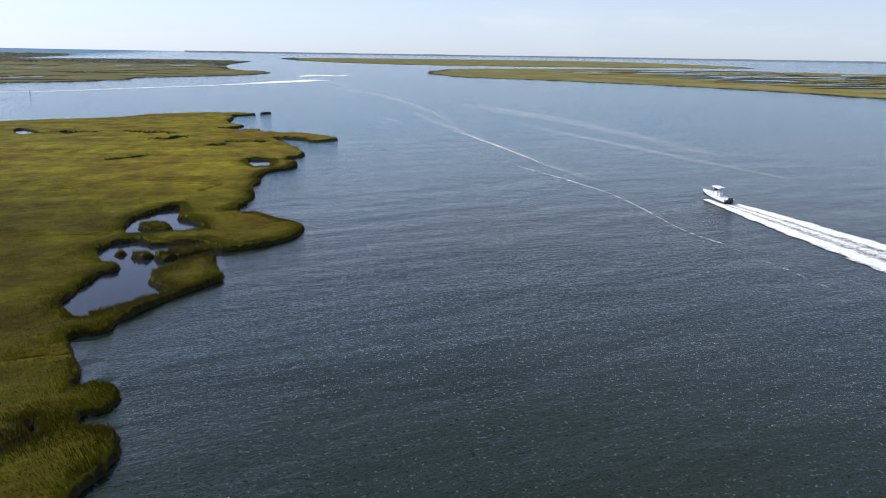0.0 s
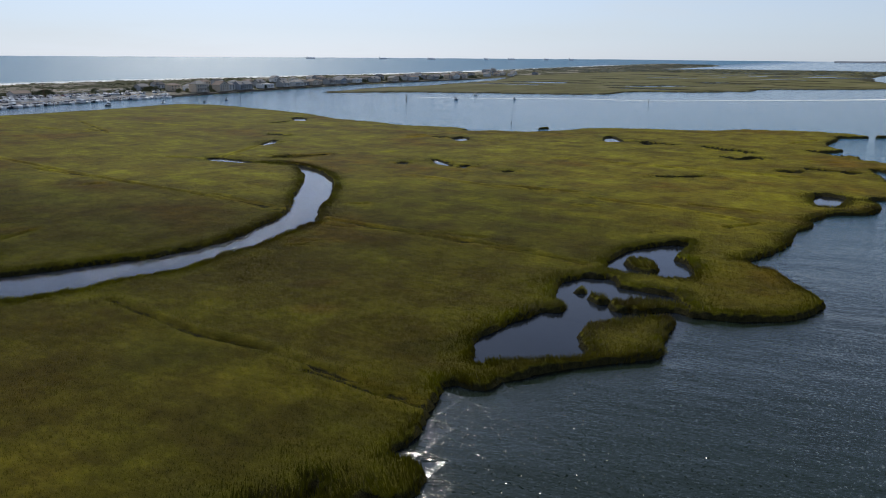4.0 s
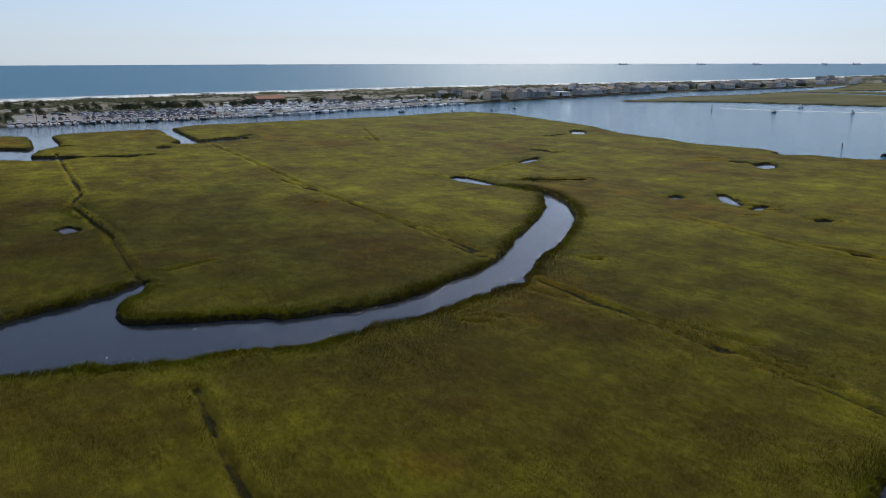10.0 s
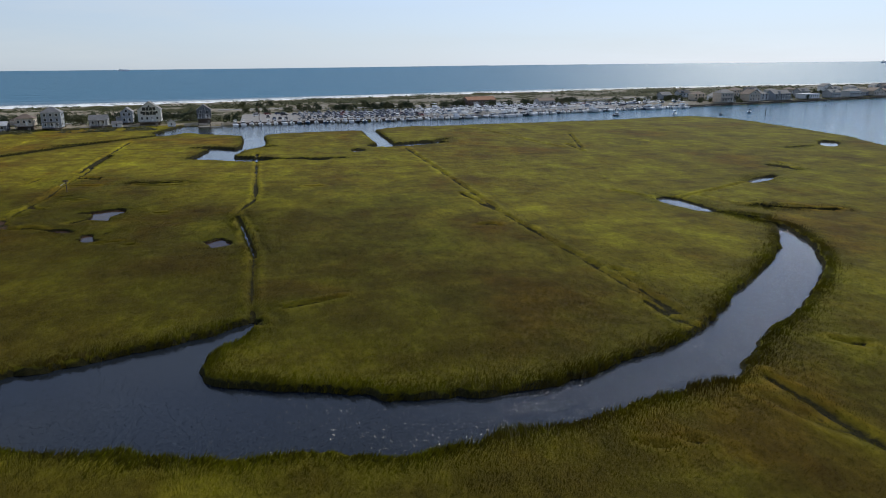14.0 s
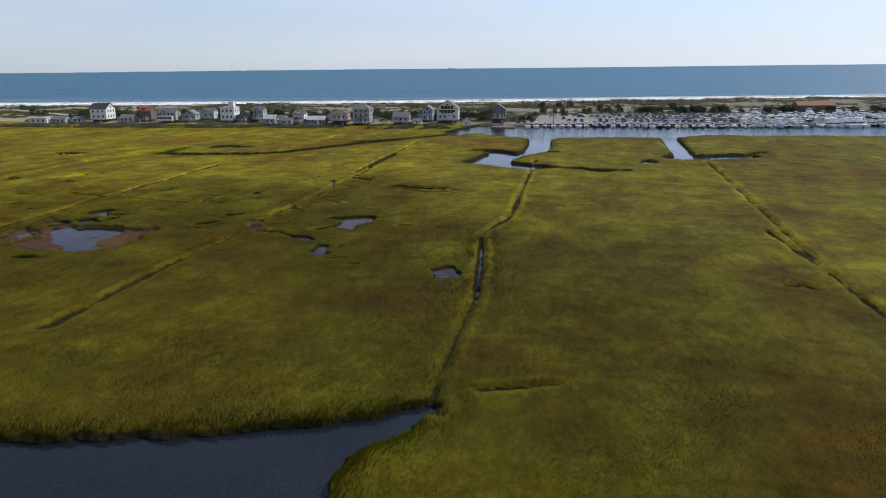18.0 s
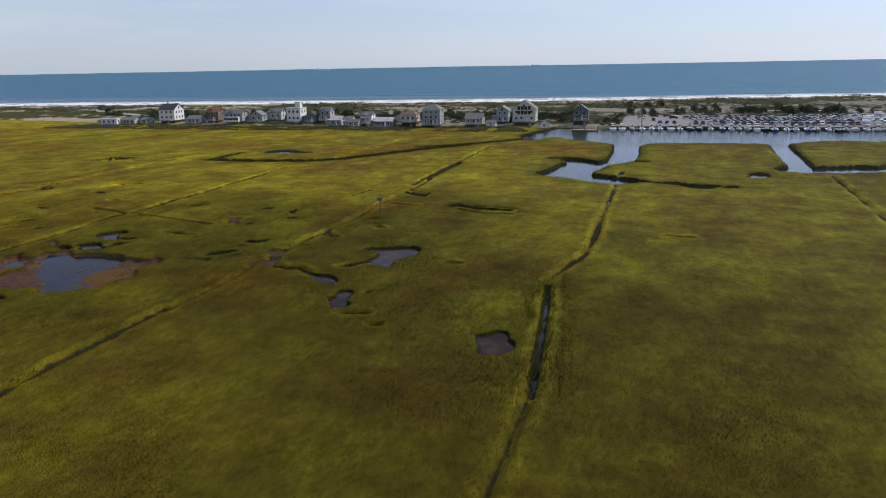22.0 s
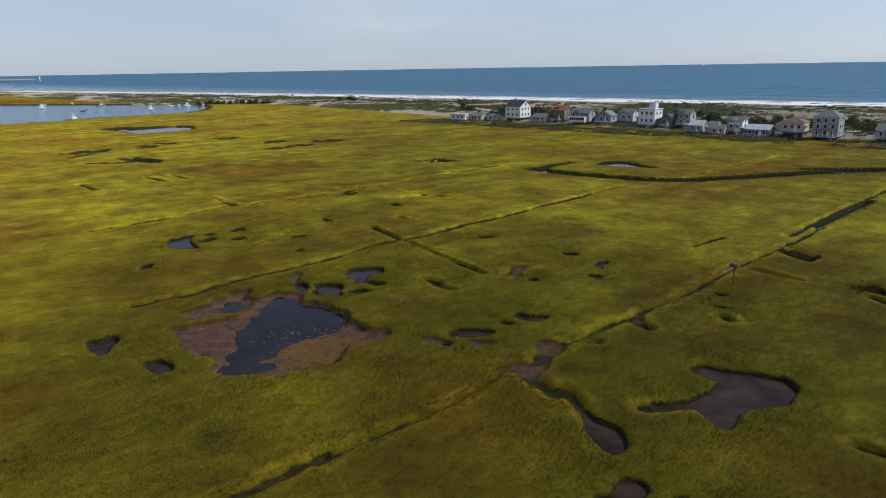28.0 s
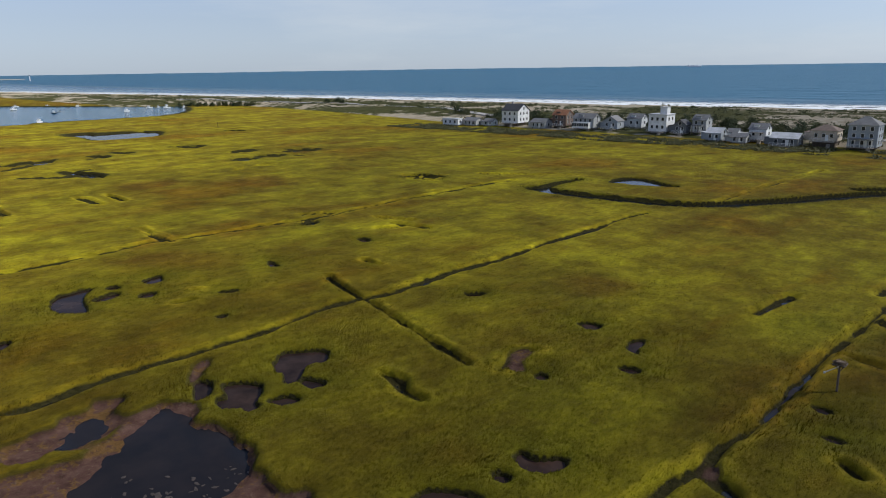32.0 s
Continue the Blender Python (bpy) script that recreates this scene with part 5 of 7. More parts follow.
BAY_EDGE = [(-150, -1800), (-120, -1050), (-241.1, -858.4), (-321.8, -732.8), (-387.8, -626.8), (-432.8, -562.3), (-464.4, -500.3), (-440, -300), (-420, -200), (-418, 0)]
bar = rounded(BASIN_EDGE + OCEAN_EDGE + BAY_EDGE, True, 1)
bd, bin_ = along(bar, GX, GY, True)
BAR = np.where(bin_, bd, -bd) + np.clip(WOBBLE, -0.4, 0.4)
LAND = np.maximum(LAND, BAR)
od, _ = along(rounded(OCEAN_EDGE, False, 1), GX, GY, False)

# heights
step = np.clip((LAND + 0.28) / 0.52, 0, 1)
step = step * step * (3 - 2 * step)
turf = 0.74 + (fbm(GX, GY, 14.0) - 0.5) * 0.22 + (fbm(GX, GY, 2.4) - 0.5) * 0.26
turf = turf + 0.7 * (fbm(GX, GY + 50, 3.6) - 0.5) * np.exp(-np.clip(LAND, 0, 60) / 6.0) * (GX > -60)
turf = turf + 0.16 * np.exp(-np.clip(LAND, 0, 60) / 3.5) * np.clip((SPAN - 0.7) / 0.2, 0, 1) * (GX > -395) * (GY < 380)
turf = turf - 0.42 * SAG + 0.12 * NEAR_DITCH * (1 - SAG)
Z = -0.55 + (turf + 0.55) * step
Z -= np.minimum(SUNK, 0.70) * np.clip(LAND / 1.0, 0, 1)
Z = Z * (1 - MUD) + MUD_TOP * MUD
on_bar = np.clip((BAR + 1) / 10, 0, 1) * (GX < -395)
beach = np.clip(od / 22.0, 0, 1.7) + np.clip((od - 45) / 30, 0, 1) * np.clip((200 - od) / 50, 0, 1) * (fbm(GX, GY, 30.0) * 4.2 - 0.9)
Z = Z * (1 - on_bar) + np.maximum(beach, -0.4) * on_bar
yard = on_bar * np.clip((bd - 0) / 3, 0, 1) * np.clip((od - 150) / 30, 0, 1)
Z = Z * (1 - yard) + (1.15 + 0.25 * fbm(GX, GY, 12)) * yard
Z = np.where(LAND < -1.2, -0.55, Z) + rise(GX, GY) - 0.02

# cover: red = sand and scrub, green = tall bank grass, blue = mud
RED = np.clip((BAR + 1) / 2.5, 0, 1) * (GX < -395) * 0.42
RED = np.where((od < 52 + (fbm(GX, GY, 45.0) - 0.45) * 90) & (on_bar > 0.3), 0.95, RED)
GREEN = np.clip(np.exp(-np.clip(LAND, 0, None) / 3.2) + NEAR_DITCH * 0.9, 0, 1)
LANE = np.interp(GY, [p[1] for p in BASIN_EDGE[:14]], [p[0] for p in BASIN_EDGE[:14]]) - 104
RED = np.where((np.abs(GX - LANE) < 9 + 16 * (fbm(GX, GY, 28.0) - 0.4)) & (GY > 40) & (GY < 380) & (on_bar > 0.3), 0.95, RED)
PAVED = np.where((GY > 64) & (GY < 330) & (od > 165) & (BAR > 0.5) & (BAR < 66) & (GX < -400), 1.0, 0.0)
PAVED = PAVED * np.clip((fbm(GX, GY, 20) + 0.35) * 1.3, 0, 1)


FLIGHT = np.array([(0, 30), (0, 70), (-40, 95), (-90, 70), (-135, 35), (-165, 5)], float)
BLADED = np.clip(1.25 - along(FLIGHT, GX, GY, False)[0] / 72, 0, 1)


def sheet(name, gx, gy, gz, keep, material, layers, values):
    """A grid of quads from three arrays; keep says which vertices matter."""
    nx, ny = gx.shape
    ids = np.arange(nx * ny).reshape(nx, ny)
    quads = np.stack([ids[:-1, :-1], ids[1:, :-1], ids[1:, 1:], ids[:-1, 1:]], -1).reshape(-1, 4)
    use = keep.ravel()
    quads = quads[use[quads].any(1)]
    used = np.unique(quads)
    remap = np.zeros(nx * ny, int)
    remap[used] = np.arange(len(used))
    me = bpy.data.meshes.new(name)
    me.vertices.add(len(used))
    me.vertices.foreach_set("co", np.stack([gx.ravel(), gy.ravel(), gz.ravel()], 1)[used].astype(np.float32).ravel())
    me.loops.add(quads.size)
    me.loops.foreach_set("vertex_index", remap[quads].ravel().astype(np.int32))
    me.polygons.add(len(quads))
    me.polygons.foreach_set("loop_start", np.arange(0, quads.size, 4, dtype=np.int32))
    me.polygons.foreach_set("use_smooth", np.ones(len(quads), bool))
    me.update(calc_edges=True)
    for layer, rgb in layers.items():
        at = me.color_attributes.new(layer, "FLOAT_COLOR", "POINT")
        flat = np.stack([*(v.ravel()[used] for v in rgb), np.ones(len(used))], 1)
        at.data.foreach_set("color", flat.astype(np.float32).ravel())
    for layer, v in values.items():
        at = me.attributes.new(layer, "FLOAT", "POINT")
        at.data.foreach_set("value", v.ravel()[used].astype(np.float32))
    me.materials.append(material)
    return new(name, me)


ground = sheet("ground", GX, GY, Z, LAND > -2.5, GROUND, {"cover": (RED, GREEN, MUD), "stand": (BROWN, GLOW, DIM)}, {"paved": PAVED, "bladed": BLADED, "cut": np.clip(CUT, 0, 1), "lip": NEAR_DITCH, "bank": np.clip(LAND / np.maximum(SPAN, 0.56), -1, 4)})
tagged(ground, "olive salt marsh turf with peat banks, mud pans and a sandy barrier beach", "marsh", kind="structure")

# water: one sheet out to the horizon; sheltered where land is close
WX = axis((-4800, -1500, 110), (-1500, -330, 30), (-330, 60, 2.4), (60, 560, 20), (560, 4800, 120))
WY = axis((-4800, -800, 120), (-800, -60, 24), (-60, 380, 2.4), (380, 1200, 24), (1200, 4800, 120))
wx, wy = np.meshgrid(WX, WY, indexing="ij")
ix, iy = np.clip(np.searchsorted(XS, wx), 0, len(XS) - 1), np.clip(np.searchsorted(YS, wy), 0, len(YS) - 1)
edge_far = np.where((np.abs(wx) > 1390) | (np.abs(wy) > 1880), -60, OUTLINE[ix, iy])
OPEN = np.clip((-edge_far + 0.3) / 1.5, 0, 1)
round_ = np.hypot(wx + 60, wy - 60) < 4850
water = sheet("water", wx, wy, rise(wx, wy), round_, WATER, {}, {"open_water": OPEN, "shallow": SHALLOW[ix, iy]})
tagged(water, "grey-green rippled bay and creek water, deep blue towards the ocean", "water", kind="structure")


def level(x, y):
    """Height of the ground at a place."""
    i = int(np.clip(np.searchsorted(XS, x), 1, len(XS) - 1))
    j = int(np.clip(np.searchsorted(YS, y), 1, len(YS) - 1))
    return float(Z[i, j])


# ---- building blocks ----
def raw(name, verts, faces, material, smooth=False, values=None, colors=None):
    """A mesh object from numpy arrays; faces all have the same number of corners."""
    verts, faces = np.asarray(verts, np.float32), np.asarray(faces, np.int32)
    me = bpy.data.meshes.new(name)
    me.vertices.add(len(verts))
    me.vertices.foreach_set("co", verts.ravel())
    me.loops.add(faces.size)
    me.loops.foreach_set("vertex_index", faces.ravel())
    me.polygons.add(len(faces))
    me.polygons.foreach_set("loop_start", np.arange(0, faces.size, faces.shape[1], dtype=np.int32))
    me.polygons.foreach_set("use_smooth", np.full(len(faces), smooth))
    me.update(calc_edges=True)
    for layer, v in (values or {}).items():
        me.attributes.new(layer, "FLOAT", "POINT").data.foreach_set("value", np.asarray(v, np.float32))
    for layer, rgb in (colors or {}).items():
        flat = np.concatenate([rgb, np.ones((len(rgb), 1))], 1)
        me.color_attributes.new(layer, "FLOAT_COLOR", "POINT").data.foreach_set("color", flat.astype(np.float32).ravel())
    me.materials.append(material)
    return new(name, me)


class Shape:
    """Verts and faces of one part, put together from simple solids."""

    def __init__(self):
        self.v, self.f = [], []

    def solid(self, verts, faces):
        n = len(self.v)
        self.v += [tuple(p) for p in verts]
        self.f += [tuple(n + i for i in f) for f in faces]
        return self

    def box(self, x, y, z, sx, sy, sz, taper=1.0, shift=(0, 0)):
        """Centre of its base, size; taper narrows the top, shift moves it."""
        b = [(-1, -1), (1, -1), (1, 1), (-1, 1)]
        lo = [(x + a * sx / 2, y + c * sy / 2, z) for a, c in b]
        hi = [(x + shift[0] + a * sx / 2 * taper, y + shift[1] + c * sy / 2 * taper, z + sz) for a, c in b]
        return self.solid(lo + hi, [(3, 2, 1, 0), (4, 5, 6, 7), (0, 1, 5, 4), (1, 2, 6, 5), (2, 3, 7, 6), (3, 0, 4, 7)])

    def rod(self, a, b, r, r2=None, n=7):
        a, b = Vector(a), Vector(b)
        q = (b - a).to_track_quat("Z", "Y")
        ring = [q @ Vector((math.cos(k * 2 * math.pi / n), math.sin(k * 2 * math.pi / n), 0)) for k in range(n)]
        r2 = r if r2 is None else r2
        v = [a + p * r for p in ring] + [b + p * r2 for p in ring]
        f = [(k, (k + 1) % n, n + (k + 1) % n, n + k) for k in range(n)]
        return self.solid(v, f + [tuple(range(n))[::-1], tuple(range(n, 2 * n))])

    def prism(self, outline, x0, x1, swap=False):
        """An outline in y and z pulled along x (along y when swapped)."""
        n = len(outline)
        v = [(x0, a, b) for a, b in outline] + [(x1, a, b) for a, b in outline]
        if swap:
            v = [(b, -a, c) for a, b, c in [(p[0], -p[1], p[2]) for p in v]]
            v = [(q[0], -q[1], q[2]) for q in v]
        f = [(k, (k + 1) % n, n + (k + 1) % n, n + k) for k in range(n)]
        return self.solid(v, f + [tuple(range(n))[::-1], tuple(range(n, 2 * n))])

    def loft(self, rings, caps=True):
        n, v, f = len(rings[0]), [], []
        for r in rings:
            v += list(r)
        for i in range(len(rings) - 1):
            f += [(i * n + k, i * n + (k + 1) % n, (i + 1) * n + (k + 1) % n, (i + 1) * n + k) for k in range(n)]
        if caps:
            f += [tuple(range(n))[::-1], tuple((len(rings) - 1) * n + k for k in range(n))]
        return self.solid(v, f)


def part(name, shape, material, parent=None, label="", smooth=False):
    me = bpy.data.meshes.new(name)
    me.from_pydata(shape.v, [], shape.f)
    bm = bmesh.new()
    bm.from_mesh(me)
    bmesh.ops.recalc_face_normals(bm, faces=bm.faces)
    bm.to_mesh(me)
    bm.free()
    for p in me.polygons:
        p.use_smooth = smooth
    me.materials.append(material)
    ob = new(name, me)
    ob.parent = parent
    return tagged(ob, label)


def thing(name, label, category, group="", at=None):
    ob = tagged(new(name), label, category, group)
    if at is not None:
        ob.matrix_basis = at
    return ob


# ---- foam on the water ----
def ribbon(name, points, widths, material, thick, z=0.05, rag=0.35, step=0.8, across=5):
    """A ragged strip of foam along a line."""
    p = rounded(points, False, 2)
    seg = np.hypot(*np.diff(p, axis=0).T)
    s = np.r_[0, np.cumsum(seg)]
    u = np.arange(0, s[-1], step)
    x, y = np.interp(u, s, p[:, 0]), np.interp(u, s, p[:, 1])
    tx, ty = np.gradient(x), np.gradient(y)
    ln = np.hypot(tx, ty) + 1e-9
    nx, ny = -ty / ln, tx / ln
    w = np.interp(u / s[-1], np.linspace(0, 1, len(widths)), widths)
    th = np.interp(u / s[-1], np.linspace(0, 1, len(thick)), thick)
    k = np.linspace(-1, 1, across)
    jag = 1 + (fbm(u, u * 0 + 3, 4.0) - 0.5)[:, None] * 2 * rag * np.sign(k) + (vnoise(u, u * 0 + 9, 1.5) - 0.5)[:, None] * rag
    vx = x[:, None] + nx[:, None] * k * w[:, None] / 2 * jag
    vy = y[:, None] + ny[:, None] * k * w[:, None] / 2 * jag
    vz = rise(vx, vy) + z + 0.02 * np.cos(k * 1.5)
    n, m = vx.shape
    ids = np.arange(n * m).reshape(n, m)
    quads = np.stack([ids[:-1, :-1], ids[1:, :-1], ids[1:, 1:], ids[:-1, 1:]], -1).reshape(-1, 4)
    t = th[:, None] * (1 - 0.55 * np.abs(k) ** 3)
    return raw(name, np.stack([vx.ravel(), vy.ravel(), vz.ravel()], 1), quads, material, True, {"thick": t.ravel()})


def surf_line(off, width, thick, z):
    pts = np.array(OCEAN_EDGE)[1:-1]
    t = np.gradient(pts, axis=0)
    t /= np.hypot(*t.T)[:, None]
    out = pts + np.stack([t[:, 1], -t[:, 0]], 1) * off
    return ribbon("surf_foam", out, width, SURF, thick, z, 0.5, 3.0, 7)


surf = thing("surf", "white breaking surf along the sandy ocean beach", "surf")
surf["kind"] = "stuff"
for off, width, thick, z in ((6, [20, 28, 22, 30, 22], [0.9, 1.0, 0.9], 0.30), (30, [8, 18, 7, 16, 10], [0.75, 0.9, 0.7], 0.35), (48, [2, 7, 3, 6, 2], [0.4, 0.7, 0.35], 0.25)):
    surf_line(off, width, thick, z).parent = surf

# fresh wake of the fast boat: two bow waves and the prop wash between them
wake = thing("boat_wake", "white foaming wake trailing behind the fast motorboat", "wake")
wake["kind"] = "stuff"
for a, b, ws, th in ((-1.5, -4.6, [1.8, 4.0, 5.0, 5.6], [1.1, 0.82, 0.66]), (1.5, 4.6, [1.8, 4.0, 5.0, 5.6], [1.1, 0.82, 0.66]), (0, 0, [1.4, 2.4, 3.0, 3.4], [0.85, 0.60, 0.5])):
    ribbon("wake_foam", [(90.9 + a * 0.9, 137.0 if a else 131.5), (91.6 + (a + b) / 2, 118), (92.2 + b, 92), (93 + b * 1.5, 40)], ws, FOAM, th, 0.09, 0.3, 0.35, 9).parent = wake
ribbon("wake_wash", [(90.9, 136), (91.6, 118), (92.2, 92), (93, 40)], [2.0, 9.0, 13.0, 17.0], FAINT_FOAM, [0.62, 0.58, 0.55], 0.06, 0.3, 0.35, 9).parent = wake
old_wake = thing("old_wake", "thin broken foam line left on the bay by a passing boat", "wake")
old_wake["kind"] = "stuff"
for line, width, dense in (([(67, 277.9), (69.2, 260.4), (71, 231), (71.5, 204.3), (72, 181.3), (74.2, 175.9)], [0.8, 1.6, 1.4, 0.7], [0.55, 0.60, 0.55, 0.40]),
                           ([(63.2, 187.6), (65.8, 177.8), (68.4, 166.1), (70, 157.1), (71.6, 146.7), (71.3, 132), (69.8, 119.2), (69.2, 109.8), (71, 102)], [0.5, 0.9, 0.8, 0.5, 0.7], [0.62, 0.46, 0.60, 0.40, 0.62, 0.36, 0.5]),
                           ([(71, 103), (70.8, 94.3), (71.8, 86.5), (71.4, 79.1), (72, 72.7)], [0.5, 0.9, 0.7, 0.8, 0.4], [0.34, 0.26, 0.34, 0.24, 0.28]),
                           ([(41.7, 345.5), (49.9, 327.2), (55.7, 301.3)], [1.6, 1.8, 0.8], [0.55, 0.55, 0.3])):
    ribbon("foam_line", line, width, FAINT_FOAM, dense, 0.05, 0.9, 0.5, 5).parent = old_wake
slicks = thing("water_slick", "pale smooth slicks drifting across the bay", "slick")
slicks["kind"] = "stuff"
for line, width in (([(43.7, 643.8), (69.1, 527.1), (76.2, 443.9), (77.9, 365.8), (69.2, 278.1)], [16, 12, 8, 5, 3]), ([(110, 427), (124.1, 350.4), (133.1, 294.5), (133.9, 242.7), (134.5, 201.1)], [18, 24, 16, 12, 8]), ([(104, 300), (107.9, 269.9), (114.5, 232.8), (119.4, 199.8), (123.5, 176.8), (127, 157.8)], [4, 7, 6, 6, 5, 3]), ([(66.3, 364.1), (69.2, 260.4), (72.4, 197.3), (75.7, 161.8)], [7, 5, 4, 3])):
    ribbon("slick_streak", line, width, SLICK, [0.4, 0.7, 0.6, 0.35], 0.03, 0.6, 1.5, 9).parent = slicks
far_wake = thing("channel_wake", "long white wake in the channel behind distant boats", "wake")
far_wake["kind"] = "stuff"
ribbon("wake_foam", [(-325.1, 470.4), (-270.7, 496.3), (-214.9, 539.2), (-164.3, 544.4), (-114.1, 600.2), (-64.3, 643.9), (-17.3, 703.5), (15.7, 753.3), (40.4, 790.7)], [3, 4, 5, 6, 7, 9, 16, 34, 26], FOAM, [0.75, 0.7, 0.75, 0.8, 1.0], 0.06, 0.5, 1.5, 5).parent = far_wake
ribbon("wake_foam", [(24.3, 886.9), (47.9, 958.4), (66.2, 903.6), (93.8, 978)], [10, 26, 16, 8], FOAM, [0.7, 1.0, 0.8, 0.5], 0.06, 0.6, 2.0, 5).parent = far_wake


# floating mats of algae on the large pan
g = np.random.default_rng(41)
scum_v, scum_f = [], []
for n in range(150):
    cx, cy = g.normal(-167, 4.0), g.normal(0.5, 3.6)
    far = (cx + 167) * 0.6 + cy
    if far < -4 + g.uniform(0, 3) or not -174 < cx < -157 or MUD[np.searchsorted(XS, cx), np.searchsorted(YS, cy)] < 0.9:
        continue
    a0, r0, flat = g.uniform(0, 6.28), g.uniform(0.10, 0.32) * (1.7 if n % 9 == 0 else 1), g.uniform(0.3, 0.7)
    ring = []
    for q in range(9):
        r, w = r0 * g.uniform(0.55, 1.2), q * 0.698
        u, w = r * math.cos(w), r * flat * math.sin(w)
        ring.append((cx + u * math.cos(a0) - w * math.sin(a0), cy + u * math.sin(a0) + w * math.cos(a0)))
    k0 = len(scum_v)
    scum_v += [(px, py, -0.02) for px, py in ring] + [(px, py, 0.018) for px, py in ring] + [(cx, cy, 0.03)]
    for q in range(9):
        e = (q + 1) % 9
        scum_f += [(k0 + q, k0 + e, k0 + 9 + e), (k0 + q, k0 + 9 + e, k0 + 9 + q), (k0 + 9 + q, k0 + 9 + e, k0 + 18)]
tagged(raw("algae_mats", scum_v, scum_f, plain("dried_algae", (0.058, 0.043, 0.036), 0.85, vary=0.5, scale=2.5, bump=0.02)), "ragged brown algae mats floating on the dark marsh pan", "algae", kind="stuff")


# ---- grass ----
def grass_blades(name, label, count, weight, seed, tall, wide):
    """Blades as single bent triangles on the turf, leaning with the wind; weight says where they stand."""
    g = np.random.default_rng(seed)
    area = np.gradient(XS)[:-1, None] * np.gradient(YS)[None, :-1]
    odds = (weight[:-1, :-1] * area * (CUT[:-1, :-1] < 0.42) * (Z[:-1, :-1] > 0.18) * (MUD[:-1, :-1] < 0.4)).ravel()
    pick_ = np.searchsorted(np.cumsum(odds) / odds.sum(), g.random(count))
    i, j = np.unravel_index(pick_, area.shape)
    fx, fy = g.random(count), g.random(count)
    x, y = XS[i] + fx * (XS[i + 1] - XS[i]), YS[j] + fy * (YS[j + 1] - YS[j])
    at = lambda q: (q[i, j] * (1 - fx) + q[i + 1, j] * fx) * (1 - fy) + (q[i, j + 1] * (1 - fx) + q[i + 1, j + 1] * fx) * fy
    z, land, near_d = at(Z), at(LAND), at(NEAR_DITCH)
    n = count
    bank = np.clip(np.exp(-np.clip(land, 0, 50) / 2.2) + 0.9 * near_d, 0, 1)
    h = tall * (0.75 + 0.45 * bank) * g.uniform(0.55, 1.25, n) * (0.5 + 1.0 * fbm(x, y, 5.0)) * (1 - 0.6 * np.clip(at(SAG), 0, 1))
    face = g.uniform(0, 2 * math.pi, n)
    lean_way = 2.2 + 3.4 * (fbm(x, y, 16.0) - 0.5) + 2.2 * (fbm(x + 40, y, 3.0) - 0.5) + g.normal(0, 0.3, n)
    lean = h * (0.55 + 2.2 * np.clip(fbm(x + 90, y, 4.0) - 0.35, 0, 1)) * g.uniform(0.4, 1.3, n)
    w = wide * g.uniform(0.6, 1.3, n) / 2
    cx, cy = np.cos(face) * w, np.sin(face) * w
    base = z - 0.10
    v = np.stack([np.stack([x - cx, y - cy, base], 1), np.stack([x + cx, y + cy, base], 1),
                  np.stack([x + np.cos(lean_way) * lean, y + np.sin(lean_way) * lean, base + 0.10 + h], 1)], 1).reshape(-1, 3)
    kinds = np.repeat(np.stack([at(BROWN), np.clip(at(GLOW) + 0.9 * near_d * (fbm(x, y + 20, 3.5) > 0.47), 0, 1), at(DIM)], 1), 3, 0)
    ob = raw(name, v, np.arange(3 * n).reshape(-1, 3), BLADES, colors={"stand": kinds})
    return tagged(ob, label, "grass", kind="stuff")


NEARBY = (GX > -254) & (GX < 22) & (GY > -84) & (GY < 186)
grass_blades("marsh_grass", "dense olive-green and straw cordgrass leaning over the marsh", 530000, BLADED * (LAND > 0.1) * NEARBY, 3, 0.21, 0.11)
RIM = np.where(LAND > 0.02, np.exp(-np.clip(LAND, 0, 50) / 0.8), 0) * np.clip(1 - 2 * SAG, 0.1, 1) * np.clip(1 - 3 * SUNK, 0, 1) * np.clip(1 - 1.5 * NEAR_DITCH, 0, 1)
grass_blades("bank_grass", "tall green cordgrass along creek banks, ditches and pans", 120000, RIM * (GX > -225) * (GX < 25) * (GY > -80) * (GY < 205), 4, 0.40, 0.11)
grass_blades("far_grass", "tall cordgrass fringing the outer marsh shores", 16000, RIM * (GX > -395) * (GX < 40) * (GY > -160) * (GY < 370) * ((GX < -225) | (GY > 205) | (GY < -80)), 5, 0.32, 0.2)


# ---- boats ----
def hull_rings(length, beam, high, draft, grow=0.0):
    """Cross sections from transom to stem: keel, chine, sheer."""
    out = []
    for k in range(9):
        u = k / 8
        x = -length / 2 + u * length
        b = beam / 2 * (1 - max(0, u - 0.35) ** 2.2 / 0.65 ** 2.2 * 0.97) + grow
        s = high * (1 + 0.35 * u * u)
        kz = -draft * (1 - u ** 4) + 0.12 * u ** 4
        cz = kz * 0.35 + 0.15 + 0.35 * u ** 3
        out.append([(x, 0, kz), (x, b * 0.82, cz), (x + 0.25 * u, b, s), (x + 0.25 * u, -b, s), (x, -b * 0.82, cz)])
    return out


